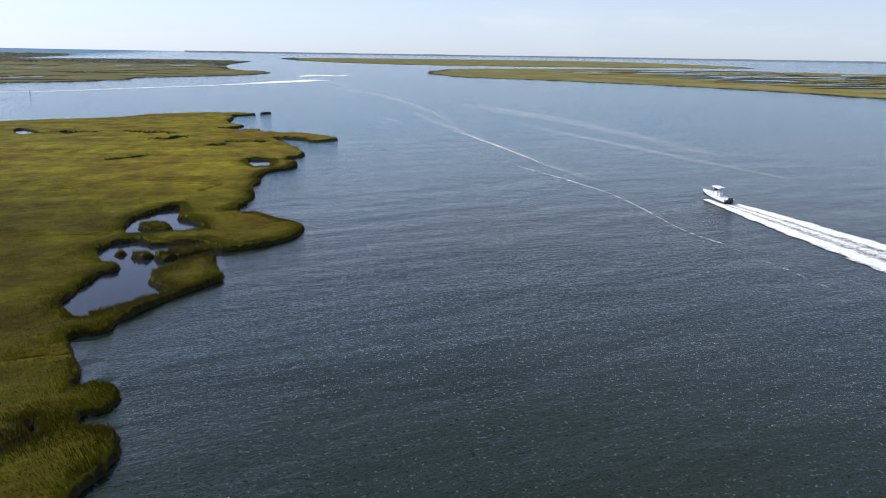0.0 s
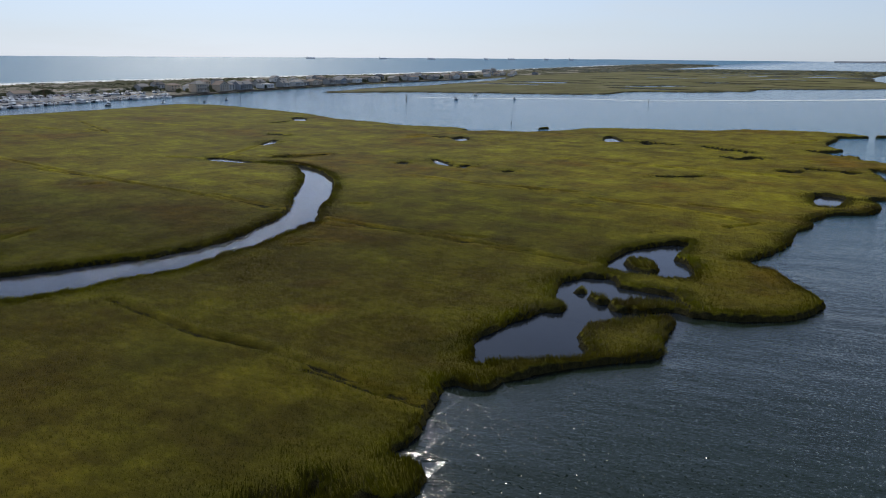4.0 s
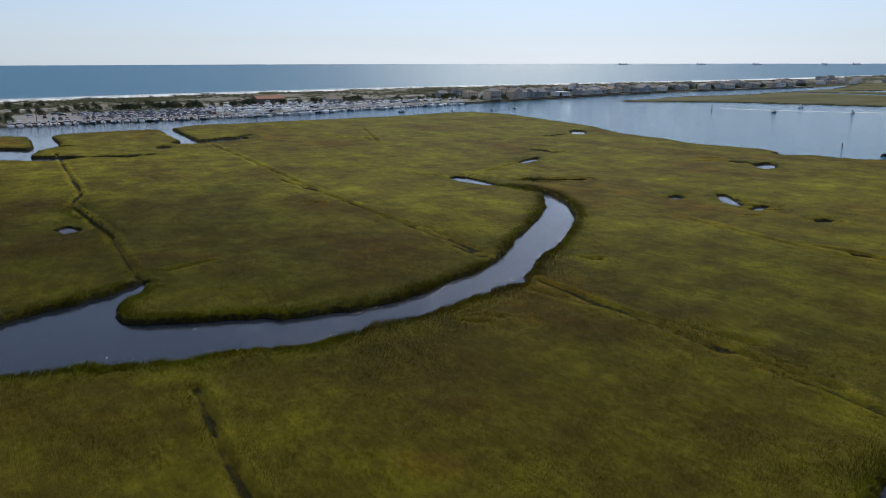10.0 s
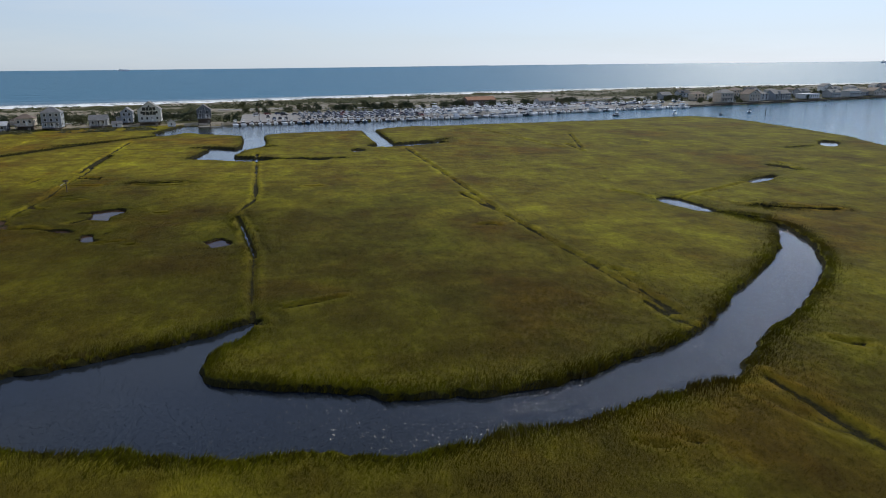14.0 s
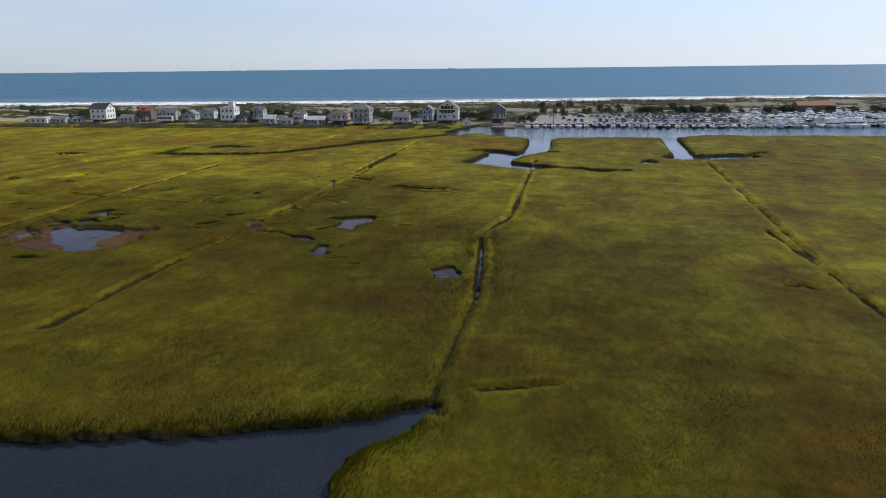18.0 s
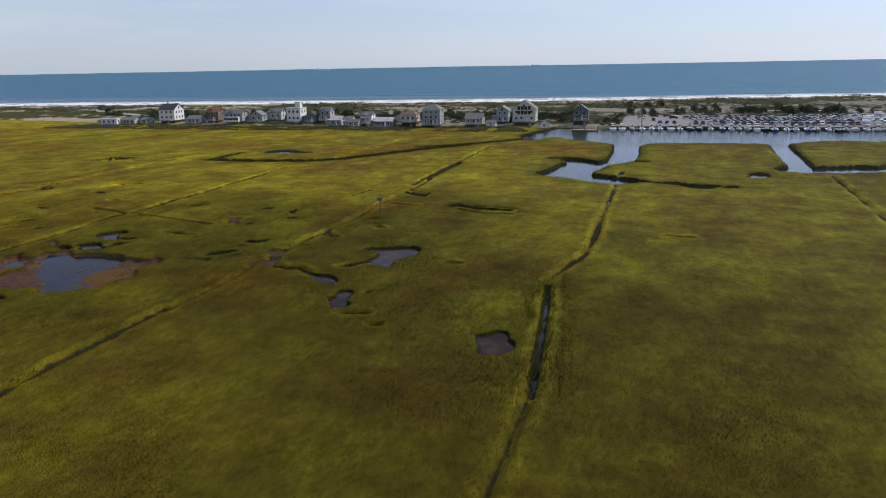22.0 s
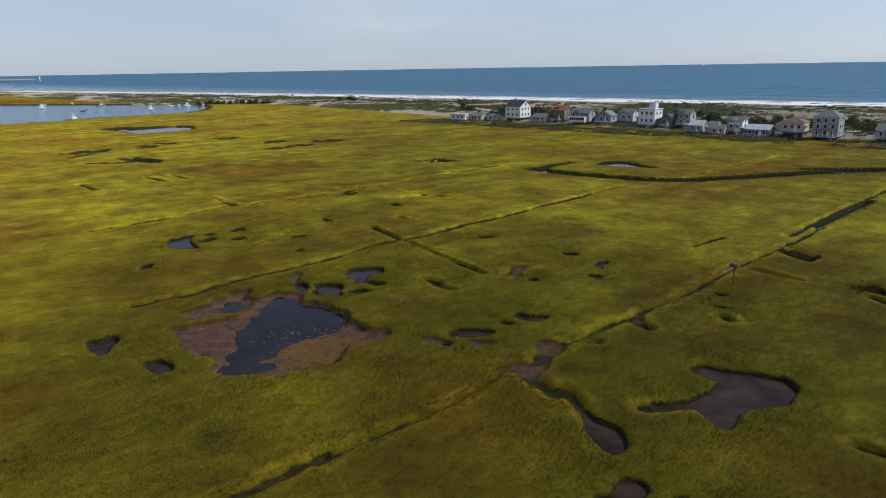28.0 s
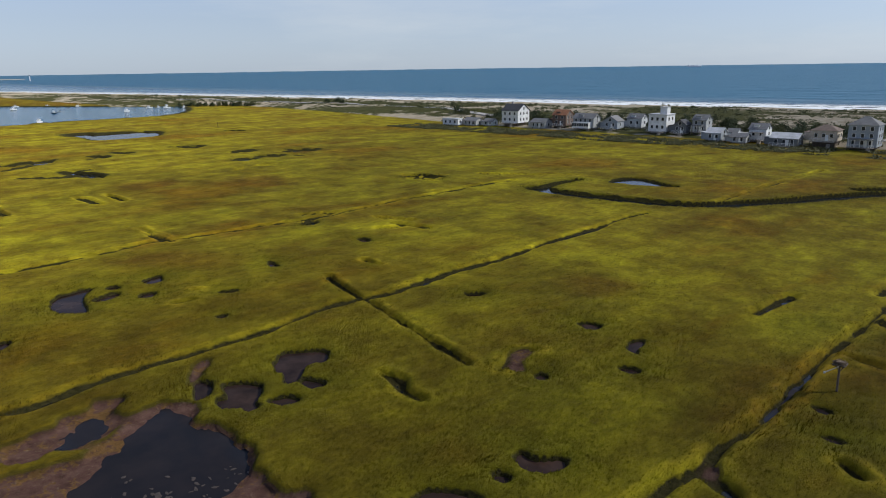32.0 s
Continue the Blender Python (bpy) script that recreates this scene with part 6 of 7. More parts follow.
def motorboat(name, label, group, length, beam, hull, kind, top=GEL_WHITE, engines=1, stripe=None):
    ob = thing(name, label, "boat", group)
    high, draft = 0.11 * length, 0.3
    part("hull", Shape().loft(hull_rings(length, beam, high, draft)), stripe or hull, ob)
    if stripe:
        part("topside", Shape().loft([[(r[2][0], 1.02 * (0.5 * r[1][1] + 0.5 * r[2][1]), 0.5 * r[1][2] + 0.5 * r[2][2]), (r[2][0], r[2][1] * 1.02, r[2][2] + 0.02), (r[3][0], r[3][1] * 1.02, r[3][2] + 0.02), (r[3][0], 1.02 * (0.5 * r[4][1] + 0.5 * r[3][1]), 0.5 * r[4][2] + 0.5 * r[3][2])] for r in hull_rings(length, beam, high, draft)]), hull, ob, "white upper hull")
    deck = [[(r[2][0], r[2][1] * 0.93, r[2][2] + 0.03), (r[2][0], r[2][1] * 0.93, r[2][2] + 0.07), (r[3][0], r[3][1] * 0.93, r[3][2] + 0.07), (r[3][0], r[3][1] * 0.93, r[3][2] + 0.03)] for r in hull_rings(length, beam, high, draft)[:8]]
    part("deck", Shape().loft(deck), GEL_WHITE, ob)
    d = high + 0.07
    L = length
    if kind == "console":
        part("console", Shape().box(-0.02 * L, 0, d, 0.14 * L, beam * 0.36, 0.85, 0.9), GEL_WHITE, ob)
        part("windshield", Shape().box(0.04 * L, 0, d + 0.85, 0.03 * L, beam * 0.34, 0.5, 0.85, (-0.12, 0)), GLASS, ob)
        part("hardtop", Shape().box(-0.04 * L, 0, d + 1.75, 0.27 * L, beam * 0.66, 0.12, 0.92), top, ob)
        for sx in (-0.13, 0.05):
            for sy in (-1, 1):
                part("post", Shape().rod((sx * L, sy * beam * 0.2, d), (sx * L + 0.05, sy * beam * 0.27, d + 1.75), 0.035), ALU, ob)
        part("seat", Shape().box(-0.16 * L, 0, d, 0.06 * L, beam * 0.36, 0.75, 0.9), GEL_WHITE, ob)
    elif kind == "cabin":
        part("cabin", Shape().box(0.08 * L, 0, d, 0.36 * L, beam * 0.72, 1.15, 0.82, (-0.03 * L, 0)), GEL_WHITE, ob)
        part("windshield", Shape().box(0.065 * L, 0, d + 0.42, 0.35 * L, beam * 0.69, 0.46, 0.9, (-0.02 * L, 0)), GLASS, ob, "dark cabin glazing")
        part("hardtop", Shape().box(-0.02 * L, 0, d + 2.0, 0.30 * L, beam * 0.66, 0.1, 0.94), top, ob)
        for sx in (-0.14, 0.08):
            for sy in (-1, 1):
                part("post", Shape().rod((sx * L, sy * beam * 0.27, d + 0.9), (sx * L, sy * beam * 0.29, d + 2.0), 0.03), ALU, ob)
        for sy in (-1, 1):
            part("bow_rail", Shape().rod((0.22 * L, sy * 0.36 * beam, d + 0.55), (0.46 * L, sy * 0.06 * beam, d + 0.7), 0.02), ALU, ob)
    elif kind == "sport":
        part("cabin", Shape().box(0.10 * L, 0, d, 0.42 * L, beam * 0.76, 1.2, 0.84, (-0.03 * L, 0)), GEL_WHITE, ob)
        part("windshield", Shape().box(0.085 * L, 0, d + 0.45, 0.41 * L, beam * 0.73, 0.45, 0.9, (-0.02 * L, 0)), GLASS, ob, "dark cabin glazing")
        part("flybridge", Shape().box(-0.02 * L, 0, d + 1.2, 0.24 * L, beam * 0.62, 0.75, 0.95), GEL_WHITE, ob)
        part("hardtop", Shape().box(-0.03 * L, 0, d + 2.9, 0.26 * L, beam * 0.62, 0.1, 0.94), top, ob)
        for sx in (-0.12, 0.05):
            for sy in (-1, 1):
                part("post", Shape().rod((sx * L, sy * beam * 0.26, d + 1.9), (sx * L, sy * beam * 0.28, d + 2.9), 0.035), ALU, ob)
        for sy in (-1, 1):
            part("outrigger", Shape().rod((0, sy * beam * 0.36, d + 0.8), (-0.18 * L, sy * beam * 0.75, d + 5.0), 0.03, 0.015), ALU, ob)
    elif kind == "covered":
        part("canvas_cover", Shape().loft([[(r[2][0], r[2][1] * 0.97, r[2][2]), (r[2][0], r[2][1] * 0.35, r[2][2] + 0.62 * (1 - abs(n / 4 - 0.8) * 0.6)), (r[3][0], r[3][1] * 0.35, r[3][2] + 0.62 * (1 - abs(n / 4 - 0.8) * 0.6)), (r[3][0], r[3][1] * 0.97, r[3][2])] for n, r in enumerate(hull_rings(L, beam, high + 0.09, draft)[:8])]), top, ob, "stretched canvas cover")
    for n in range(engines):
        y = (n - (engines - 1) / 2) * 0.62
        e = part("outboard", Shape().box(-L / 2 - 0.3, y, high * 0.75, 0.5, 0.36, 0.75, 0.8).box(-L / 2 - 0.3, y, -0.25, 0.22, 0.16, 0.25 + high * 0.75), ENGINE, ob)
    return ob


# the boat under way: nose up a little
runner = motorboat("motorboat", "white centre console motorboat with hardtop speeding across the bay", "", 8.2, 2.7, GEL_WHITE, "console", GEL_WHITE, 2, GEL_DARK)
runner.matrix_basis = pose(91.0, 135.6, 0.38, 0, -4.5, 97)

PROTO = []
for n, (kind, length, beam, hull, top, eng, label) in enumerate((
        ("console", 7.0, 2.5, GEL_WHITE, GEL_WHITE, 1, "white centre console fishing boat with hardtop"),
        ("console", 7.8, 2.6, GEL_BLUE, CANVAS, 2, "blue-hulled centre console boat with canvas top"),
        ("cabin", 8.6, 2.9, GEL_WHITE, GEL_WHITE, 0, "white cabin cruiser with dark glazing"),
        ("sport", 11.0, 3.8, GEL_WHITE, GEL_WHITE, 0, "white sportfishing boat with flybridge and outriggers"),
        ("covered", 6.4, 2.4, GEL_GREY, CANVAS, 1, "grey runabout under a dark canvas cover"),
        ("covered", 6.8, 2.5, GEL_WHITE, GEL_WHITE, 1, "white runabout shrink-wrapped in pale cover"),
        ("cabin", 7.6, 2.7, GEL_DARK, GEL_WHITE, 1, "navy-hulled cabin boat with white top"))):
    PROTO.append((motorboat("motorboat", label, "boats in the basin", length, beam, hull, kind, top, eng), length, kind))


def edge_point(y, inside=0.0):
    """A place beside the basin's bulkhead, so many metres inland."""
    e = np.array(BASIN_EDGE[:14])
    return float(np.interp(y, e[:, 1], e[:, 0])) - inside


def edge_turn(y):
    return math.degrees(math.atan2(edge_point(y + 6) - edge_point(y - 6), 12.0))


used = set()


def place_boat(k, m, group):
    ob, length, kind = PROTO[k]
    if k not in used:
        used.add(k)
        ob.matrix_basis = m
        return ob
    ob = copy_thing(ob, m)
    tagged(ob, group=group)
    return ob


pick = random.Random(11)
y = 62.0
while y < 352:
    k = pick.choices(range(7), (5, 2, 4, 2, 1, 1, 2))[0]
    x = edge_point(y) + PROTO[k][1] / 2 + pick.uniform(0.6, 1.6)
    turn = edge_turn(y) * -1 + (0 if pick.random() < 0.4 else 180) + pick.uniform(-4, 4)
    place_boat(k, pose(x, y, 0.05, 0, 0, turn), "boats in the basin")
    y += pick.uniform(3.2, 4.7)
# boats laid up ashore in rows
for row, (y0, y1) in enumerate(((168, 322), (172, 262), (166, 262), (170, 258), (288, 366))):
    y, deep = float(y0), (9, 19, 29, 39, 24)[row]
    while y < y1:
        if pick.random() < 0.9:
            k = pick.choices(range(7), (6, 3, 3, 1, 4, 4, 2))[0]
            x = edge_point(y, deep + pick.uniform(-1.5, 1.5))
            place_boat(k, pose(x, y, level(x, y) + 0.75, 0, 0, pick.choice((0, 180, 20, 160, 90)) + pick.uniform(-14, 14)), "boats laid up ashore")
        y += pick.uniform(3.4, 5.2)
# at anchor
for x, y, k in ((-323, -634, 3), (-341, -694, 2), (-362, -676, 2), (-378, -645, 2), (-339, -572, 4), (-328, -548, 6), (-370, -518, 3), (-404, -556, 2), (-413, -559, 0), (-412, -541, 3), (-287, -443, 3), (-425, -536, 2), (-345, -455, 4),
                (-408, 274, 6), (-404, 309, 0), (-390, 330, 4), (-399, 355, 1), (-282, 465, 1), (-253, 500, 0), (-300, 520, 0)):
    place_boat(k, pose(x, y, 0.05, 0, 0, pick.uniform(20, 60) if y < 0 else pick.uniform(110, 150)) @ Matrix.Scale(0.7 if y < 0 else 0.85, 4), "boats at anchor and under way")


# ---- cars ----
def car(label, paint):
    ob = thing("car", label, "car", "cars in the gravel lot")
    side = [(-2.2, 0.35), (-2.25, 0.75), (-1.9, 0.92), (1.0, 0.95), (2.1, 0.78), (2.25, 0.55), (2.2, 0.35)]
    s = Shape()
    n = len(side)
    s.solid([(a, -0.88, b) for a, b in side] + [(a, 0.88, b) for a, b in side], [(k, (k + 1) % n, n + (k + 1) % n, n + k) for k in range(n)] + [tuple(range(n))[::-1], tuple(range(n, 2 * n))])
    part("body", s, paint, ob)
    part("glazing", Shape().box(-0.45, 0, 0.92, 2.6, 1.6, 0.5, 0.8), GLASS, ob, "dark tinted glazing")
    part("roof", Shape().box(-0.45, 0, 1.42, 2.05, 1.3, 0.06, 0.95), paint, ob)
    for x in (-1.35, 1.4):
        for y in (-0.8, 0.8):
            part("wheel", Shape().rod((x, y - 0.1, 0.33), (x, y + 0.1, 0.33), 0.33, n=9), RUBBER, ob)
    return ob


CARS = [car(f"{n} sedan parked on the gravel lot", plain(n + "_paint", c, 0.3, vary=0.08)) for n, c in (("white", (0.75, 0.75, 0.75)), ("silver", (0.42, 0.43, 0.45)), ("black", (0.02, 0.02, 0.022)), ("dark red", (0.16, 0.02, 0.02)), ("navy blue", (0.03, 0.05, 0.12)))]
spots = []
for y in np.arange(66, 100, 3.2):
    for row in (14, 32, 46, 58):
        if pick.random() < 0.36:
            spots.append((edge_point(y, row), y, 90 * (row > 40)))
for y in np.arange(98, 166, 2.9):
    for row in (11, 21, 27, 37, 43, 53, 59):
        if pick.random() < 0.78:
            spots.append((edge_point(y, row), y, 0))
for y in np.arange(166, 320, 3.0):
    for row in (50, 58):
        if pick.random() < 0.7:
            spots.append((edge_point(y, row), y, 0))
for n, (x, y, turn) in enumerate(spots):
    m = pose(x, y, level(x, y), 0, 0, turn + pick.uniform(-6, 6))
    if n < len(CARS):
        CARS[n].matrix_basis = m
    else:
        copy_thing(CARS[pick.choices(range(5), (2, 4, 5, 1, 3))[0]], m)


# ---- houses ----
def windows(ob, face, y0, y1, z0, z1, at, nrow, ncol, size=(0.95, 1.25)):
    """Rows of windows on one wall: each a frame with its own pane."""
    for r in range(nrow):
        for c in range(ncol):
            u = y0 + (c + 0.5) * (y1 - y0) / ncol
            v = z0 + (r + 0.5) * (z1 - z0) / nrow - size[1] / 2
            w, h = size
            if face == "x":
                fr = part("window", Shape().box(at + 0.03, u, v - 0.08, 0.08, w + 0.2, h + 0.16), TRIM, ob)
                part("pane", Shape().box(at + 0.065, u, v, 0.05, w, h), GLASS, fr)
            else:
                fr = part("window", Shape().box(u, at + 0.03, v - 0.08, w + 0.2, 0.08, h + 0.16), TRIM, ob)
                part("pane", Shape().box(u, at + 0.065, v, w, 0.05, h), GLASS, fr)


def house(label, x, y, w, d, high, wall, roof, style, turn=0.0, lift=0.6, deck=True, extra="", group="beach houses"):
    """A beach house: w along the marsh, d deep, high to the ridge. Its front looks to +x."""
    w, d = 0.88 * w, 0.88 * d
    ob = thing("house", label, "house", group, pose(x, y, level(x, y), 0, 0, turn))
    rh = {"flat": 0.35, "hip": 0.24 * high, "gable_y": min(0.30 * d, 0.34 * high), "gable_x": min(0.36 * w, 0.34 * high)}[style]
    eave = high - rh
    for px in (-0.42, 0.42):
        for py in (-0.42, 0.42):
            part("piling", Shape().rod((px * d, py * w, -0.6), (px * d, py * w, lift + 0.05), 0.16), PILE, ob)
    part("foundation", Shape().box(0, 0, -0.3, d * 0.8, w * 0.8, lift + 0.3), CONCRETE if lift < 1 else PILE, ob)
    if style == "gable_y":
        body = Shape()
        body.solid([(-d / 2, -w / 2, lift), (d / 2, -w / 2, lift), (d / 2, -w / 2, eave), (0, -w / 2, high - 0.1), (-d / 2, -w / 2, eave)] + [(-d / 2, w / 2, lift), (d / 2, w / 2, lift), (d / 2, w / 2, eave), (0, w / 2, high - 0.1), (-d / 2, w / 2, eave)],
                   [(0, 1, 6, 5), (1, 2, 7, 6), (2, 3, 8, 7), (3, 4, 9, 8), (4, 0, 5, 9), (0, 4, 3, 2, 1), (5, 6, 7, 8, 9)])
        o, W = 0.4, w / 2 + 0.35
        k = rh / (d / 2)
        top = Shape()
        for s in (-1, 1):
            top.solid([(0, -W, high), (s * (d / 2 + o), -W, eave - o * k), (s * (d / 2 + o), W, eave - o * k), (0, W, high), (0, -W, high + 0.16), (s * (d / 2 + o), -W, eave - o * k + 0.16), (s * (d / 2 + o), W, eave - o * k + 0.16), (0, W, high + 0.16)],
                      [(0, 1, 2, 3), (4, 5, 6, 7), (0, 1, 5, 4), (1, 2, 6, 5), (2, 3, 7, 6)])
    elif style == "gable_x":
        body = Shape()
        body.solid([(-d / 2, -w / 2, lift), (-d / 2, w / 2, lift), (-d / 2, w / 2, eave), (-d / 2, 0, high - 0.1), (-d / 2, -w / 2, eave)] + [(d / 2, -w / 2, lift), (d / 2, w / 2, lift), (d / 2, w / 2, eave), (d / 2, 0, high - 0.1), (d / 2, -w / 2, eave)],
                   [(0, 1, 6, 5), (1, 2, 7, 6), (2, 3, 8, 7), (3, 4, 9, 8), (4, 0, 5, 9), (0, 4, 3, 2, 1), (5, 6, 7, 8, 9)])
        o, D = 0.4, d / 2 + 0.35
        k = rh / (w / 2)
        top = Shape()
        for s in (-1, 1):
            top.solid([(-D, 0, high), (-D, s * (w / 2 + o), eave - o * k), (D, s * (w / 2 + o), eave - o * k), (D, 0, high), (-D, 0, high + 0.16), (-D, s * (w / 2 + o), eave - o * k + 0.16), (D, s * (w / 2 + o), eave - o * k + 0.16), (D, 0, high + 0.16)],
                      [(0, 1, 2, 3), (4, 5, 6, 7), (0, 1, 5, 4), (1, 2, 6, 5), (2, 3, 7, 6)])
    else:
        body = Shape().box(0, 0, lift, d, w, eave - lift)
        if style == "hip":
            r = max(0.2, (w - d) / 2 + 0.3)
            e = 0.45
            top = Shape().solid([(-d / 2 - e, -w / 2 - e, eave), (d / 2 + e, -w / 2 - e, eave), (d / 2 + e, w / 2 + e, eave), (-d / 2 - e, w / 2 + e, eave), (0, -r, high), (0, r, high)],
                                [(3, 2, 1, 0), (0, 1, 4), (1, 2, 5, 4), (2, 3, 5), (3, 0, 4, 5)])
        else:
            top = Shape().box(0, 0, eave, d + 0.6, w + 0.6, 0.35)
    part("wall", body, WALLS[wall], ob)
    part("roof", top, ROOFS[roof], ob)
    storeys = max(1, round((eave - lift) / 2.8))
    ncol = max(1, int(w / 2.6))
    windows(ob, "x", -w * 0.44, w * 0.44, lift + 0.25, eave, d / 2, storeys, ncol)
    nd = max(1, int(d / 3.2))
    windows(ob, "y", -d * 0.42, d * 0.42, lift + 0.25, eave, w / 2, storeys, nd)
    if style == "gable_x" and rh > 1.6:
        windows(ob, "x", -0.7, 0.7, eave - 0.2, high - 0.9, d / 2, 1, 1)
    if style == "gable_y" and rh > 1.6:
        windows(ob, "y", -0.7, 0.7, eave - 0.2, high - 0.9, w / 2, 1, 1)
    part("door", Shape().box(d / 2 + 0.04, w * 0.12, lift + 0.05, 0.1, 0.95, 2.05), TRIM, ob)
    if deck:
        fl = lift - 0.02
        part("deck", Shape().box(d / 2 + 1.35, 0, fl - 0.2, 2.6, w * 0.9, 0.18), DECK, ob, "weathered wooden deck")
        rail = Shape()
        for q in np.linspace(-0.45, 0.45, 7):
            rail.box(d / 2 + 2.55, q * w, fl, 0.09, 0.09, 1.0)
        rail.box(d / 2 + 2.55, 0, fl + 0.96, 0.1, w * 0.9, 0.08).box(d / 2 + 2.55, 0, fl + 0.5, 0.05, w * 0.9, 0.06)
        part("railing", rail, TRIM, ob)
        for q in (-0.42, 0, 0.42):
            part("post", Shape().rod((d / 2 + 2.4, q * w, -0.6), (d / 2 + 2.4, q * w, fl - 0.1), 0.1), PILE, ob)
    if not extra and style != "flat" and w > 4.6 and group == "beach houses":
        part("wing", Shape().box(-0.1 * d, -w * 0.5 - 1.3, lift, d * 0.6, 2.6, min(2.6, eave - lift)), WALLS[wall], ob)
        part("wing_roof", Shape().box(-0.1 * d, -w * 0.5 - 1.35, lift + min(2.6, eave - lift), d * 0.66, 3.0, 0.22), ROOFS[roof], ob)
    if style == "gable_y" and high > 6 and "chimney" not in extra:
        part("dormer", Shape().box(d * 0.25, -w * 0.12, eave - 0.2, d * 0.3, 2.0, 1.5), WALLS[wall], ob)
        part("dormer_roof", Shape().box(d * 0.24, -w * 0.12, eave + 1.3, d * 0.36, 2.4, 0.2), ROOFS[roof], ob)
    part("stair", Shape().box(d / 2 + (3.0 if deck else 0.6), w * 0.3, -0.3, 0.9, 1.1, 0.3 + lift * 0.66).box(d / 2 + (3.8 if deck else 1.4), w * 0.3, -0.3, 0.9, 1.1, 0.3 + lift * 0.3), DECK, ob, "weathered wooden stair")
    if "turret" in extra:
        part("turret", Shape().box(0, w * 0.18, eave, 3.0, 3.0, 3.0), WALLS[wall], ob)
        part("turret_roof", Shape().box(0, w * 0.18, eave + 3.0, 3.4, 3.4, 0.25), ROOFS["light"], ob)
    if "porch" in extra:
        part("porch_roof", Shape().box(d / 2 + 1.4, 0, lift + 2.6, 2.9, w * 0.8, 0.2), ROOFS[roof], ob)
        for q in np.linspace(-0.38, 0.38, 5):
            part("porch_post", Shape().box(d / 2 + 2.6, q * w, lift, 0.16, 0.16, 2.6), TRIM, ob)
    if "sunroom" in extra:
        part("sunroom", Shape().box(d / 2 + 1.3, 0, lift, 2.6, w * 0.8, 2.6), TRIM, ob, "glazed white sunroom")
        windows(ob, "x", -w * 0.4, w * 0.4, lift + 0.6, lift + 2.5, d / 2 + 2.6, 1, 7, (1.0, 1.3))
    if "glazed" in extra:
        windows(ob, "x", -w * 0.3, w * 0.3, eave - 2.9, eave + rh * 0.35, d / 2 + 0.02, 2, 4, (1.5, 1.7))
    if "chimney" in extra:
        part("chimney", Shape().box(-d * 0.2, -w * 0.3, eave, 0.8, 0.8, rh + 1.1), CONCRETE, ob)
    return ob


house("long low white trailer home with a pale flat roof", -413, -212, 11, 4, 3.6, "white", "light", "flat", 8, 0.4, False)
house("low grey bungalow with weathered shingle roof", -419, -203, 9, 7, 4.0, "grey", "grey", "gable_y", 5, 0.4, False)
house("small pale cottage with a grey gable roof", -422, -194, 6, 6, 3.5, "pale", "grey", "gable_y", 10, 0.4, False)
house("tall white house with bright gable wall and dark roof", -427, -182, 11, 11, 10.2, "white", "dark", "gable_y", 4, 1.4, True, "chimney")
house("low grey shingled cottage with sagging roof", -423, -163, 9, 7, 4.5, "grey", "grey", "gable_y", 3, 0.5, False)
house("dark brown house with rust-red gable roof", -429, -155, 8, 8, 8.2, "brown", "rust", "gable_y", 6, 1.2, True)
house("grey house with a glazed white sunroom in front", -427, -140.5, 12, 7, 7.0, "grey", "grey", "gable_y", 4, 0.8, False, "sunroom")
house("blue-grey cottage with a steep gable front", -431, -129, 8, 7, 6.2, "blue", "grey", "gable_x", 4, 0.7, True)
house("grey two-storey cottage behind the shrubs", -443, -124, 8, 7, 6.6, "pale", "grey", "gable_y", 4, 0.7, False)
house("tall white flat-roofed house with a stair turret", -429, -104.5, 9, 9, 8.0, "white", "light", "flat", 3, 0.9, True, "turret")
house("narrow dark slate cottage with white gable trim", -428, -94.5, 6, 6, 6.0, "dark", "dark", "gable_x", 3, 0.8, True)
house("grey house with an upper deck and white railings", -432, -88, 6.5, 7, 8.0, "grey", "grey", "gable_y", 3, 1.4, True, "porch")
house("pale blue cottage with a low gable roof", -416, -74.5, 6.5, 7, 5.0, "blue", "light", "gable_y", 3, 0.5, False)
house("small white shed-like cottage", -426, -72, 4.5, 5, 3.6, "white", "grey", "gable_y", 3, 0.4, False)
house("low grey outbuilding with a row of windows", -414, -64.5, 6.5, 5, 3.6, "grey", "grey", "gable_y", 3, 0.4, False)
house("white and grey cottage with a front porch", -422, -60.5, 7, 7, 6.5, "white", "grey", "gable_y", 3, 0.8, True, "porch")
house("long low slate-blue house with a pale metal roof", -414, -48, 10.5, 7, 4.7, "dark", "light", "gable_y", 3, 0.5, True)
house("tan house with a brown hip roof on a raised deck", -420, -37, 9.5, 8, 7.6, "tan", "brown", "hip", 3, 2.2, True)
house("large three-storey blue-grey house with porches", -418.5, -24.5, 10, 9, 11.0, "blue", "grey", "hip", 3, 1.2, True, "porch")
house("grey cottage with a wide wooden deck", -421, -4, 9.5, 8, 6.0, "grey", "grey", "gable_y", 3, 1.0, True, "porch")
house("small white shed beside the cottages", -420, 4.5, 5, 4, 3.0, "white", "grey", "gable_y", 3, 0.3, False)
house("tall blue-grey house with a plain gable front", -433, 7.5, 6.5, 9, 8.6, "blue", "grey", "gable_x", 3, 1.0, False)
house("large pale house with a glazed gable front and deck", -427, 19.5, 12.5, 10, 11.6, "pale", "grey", "gable_x", 3, 1.6, True, "glazed")
house("little white shed on a lawn by the channel", -414, 31.0, 4.2, 3.6, 3.4, "white", "grey", "gable_x", 10, 0.2, False)
house("tall dark grey house standing by the boat basin", -428, 46, 8, 7, 9.4, "dark", "grey", "gable_x", 3, 2.4, True, "porch")
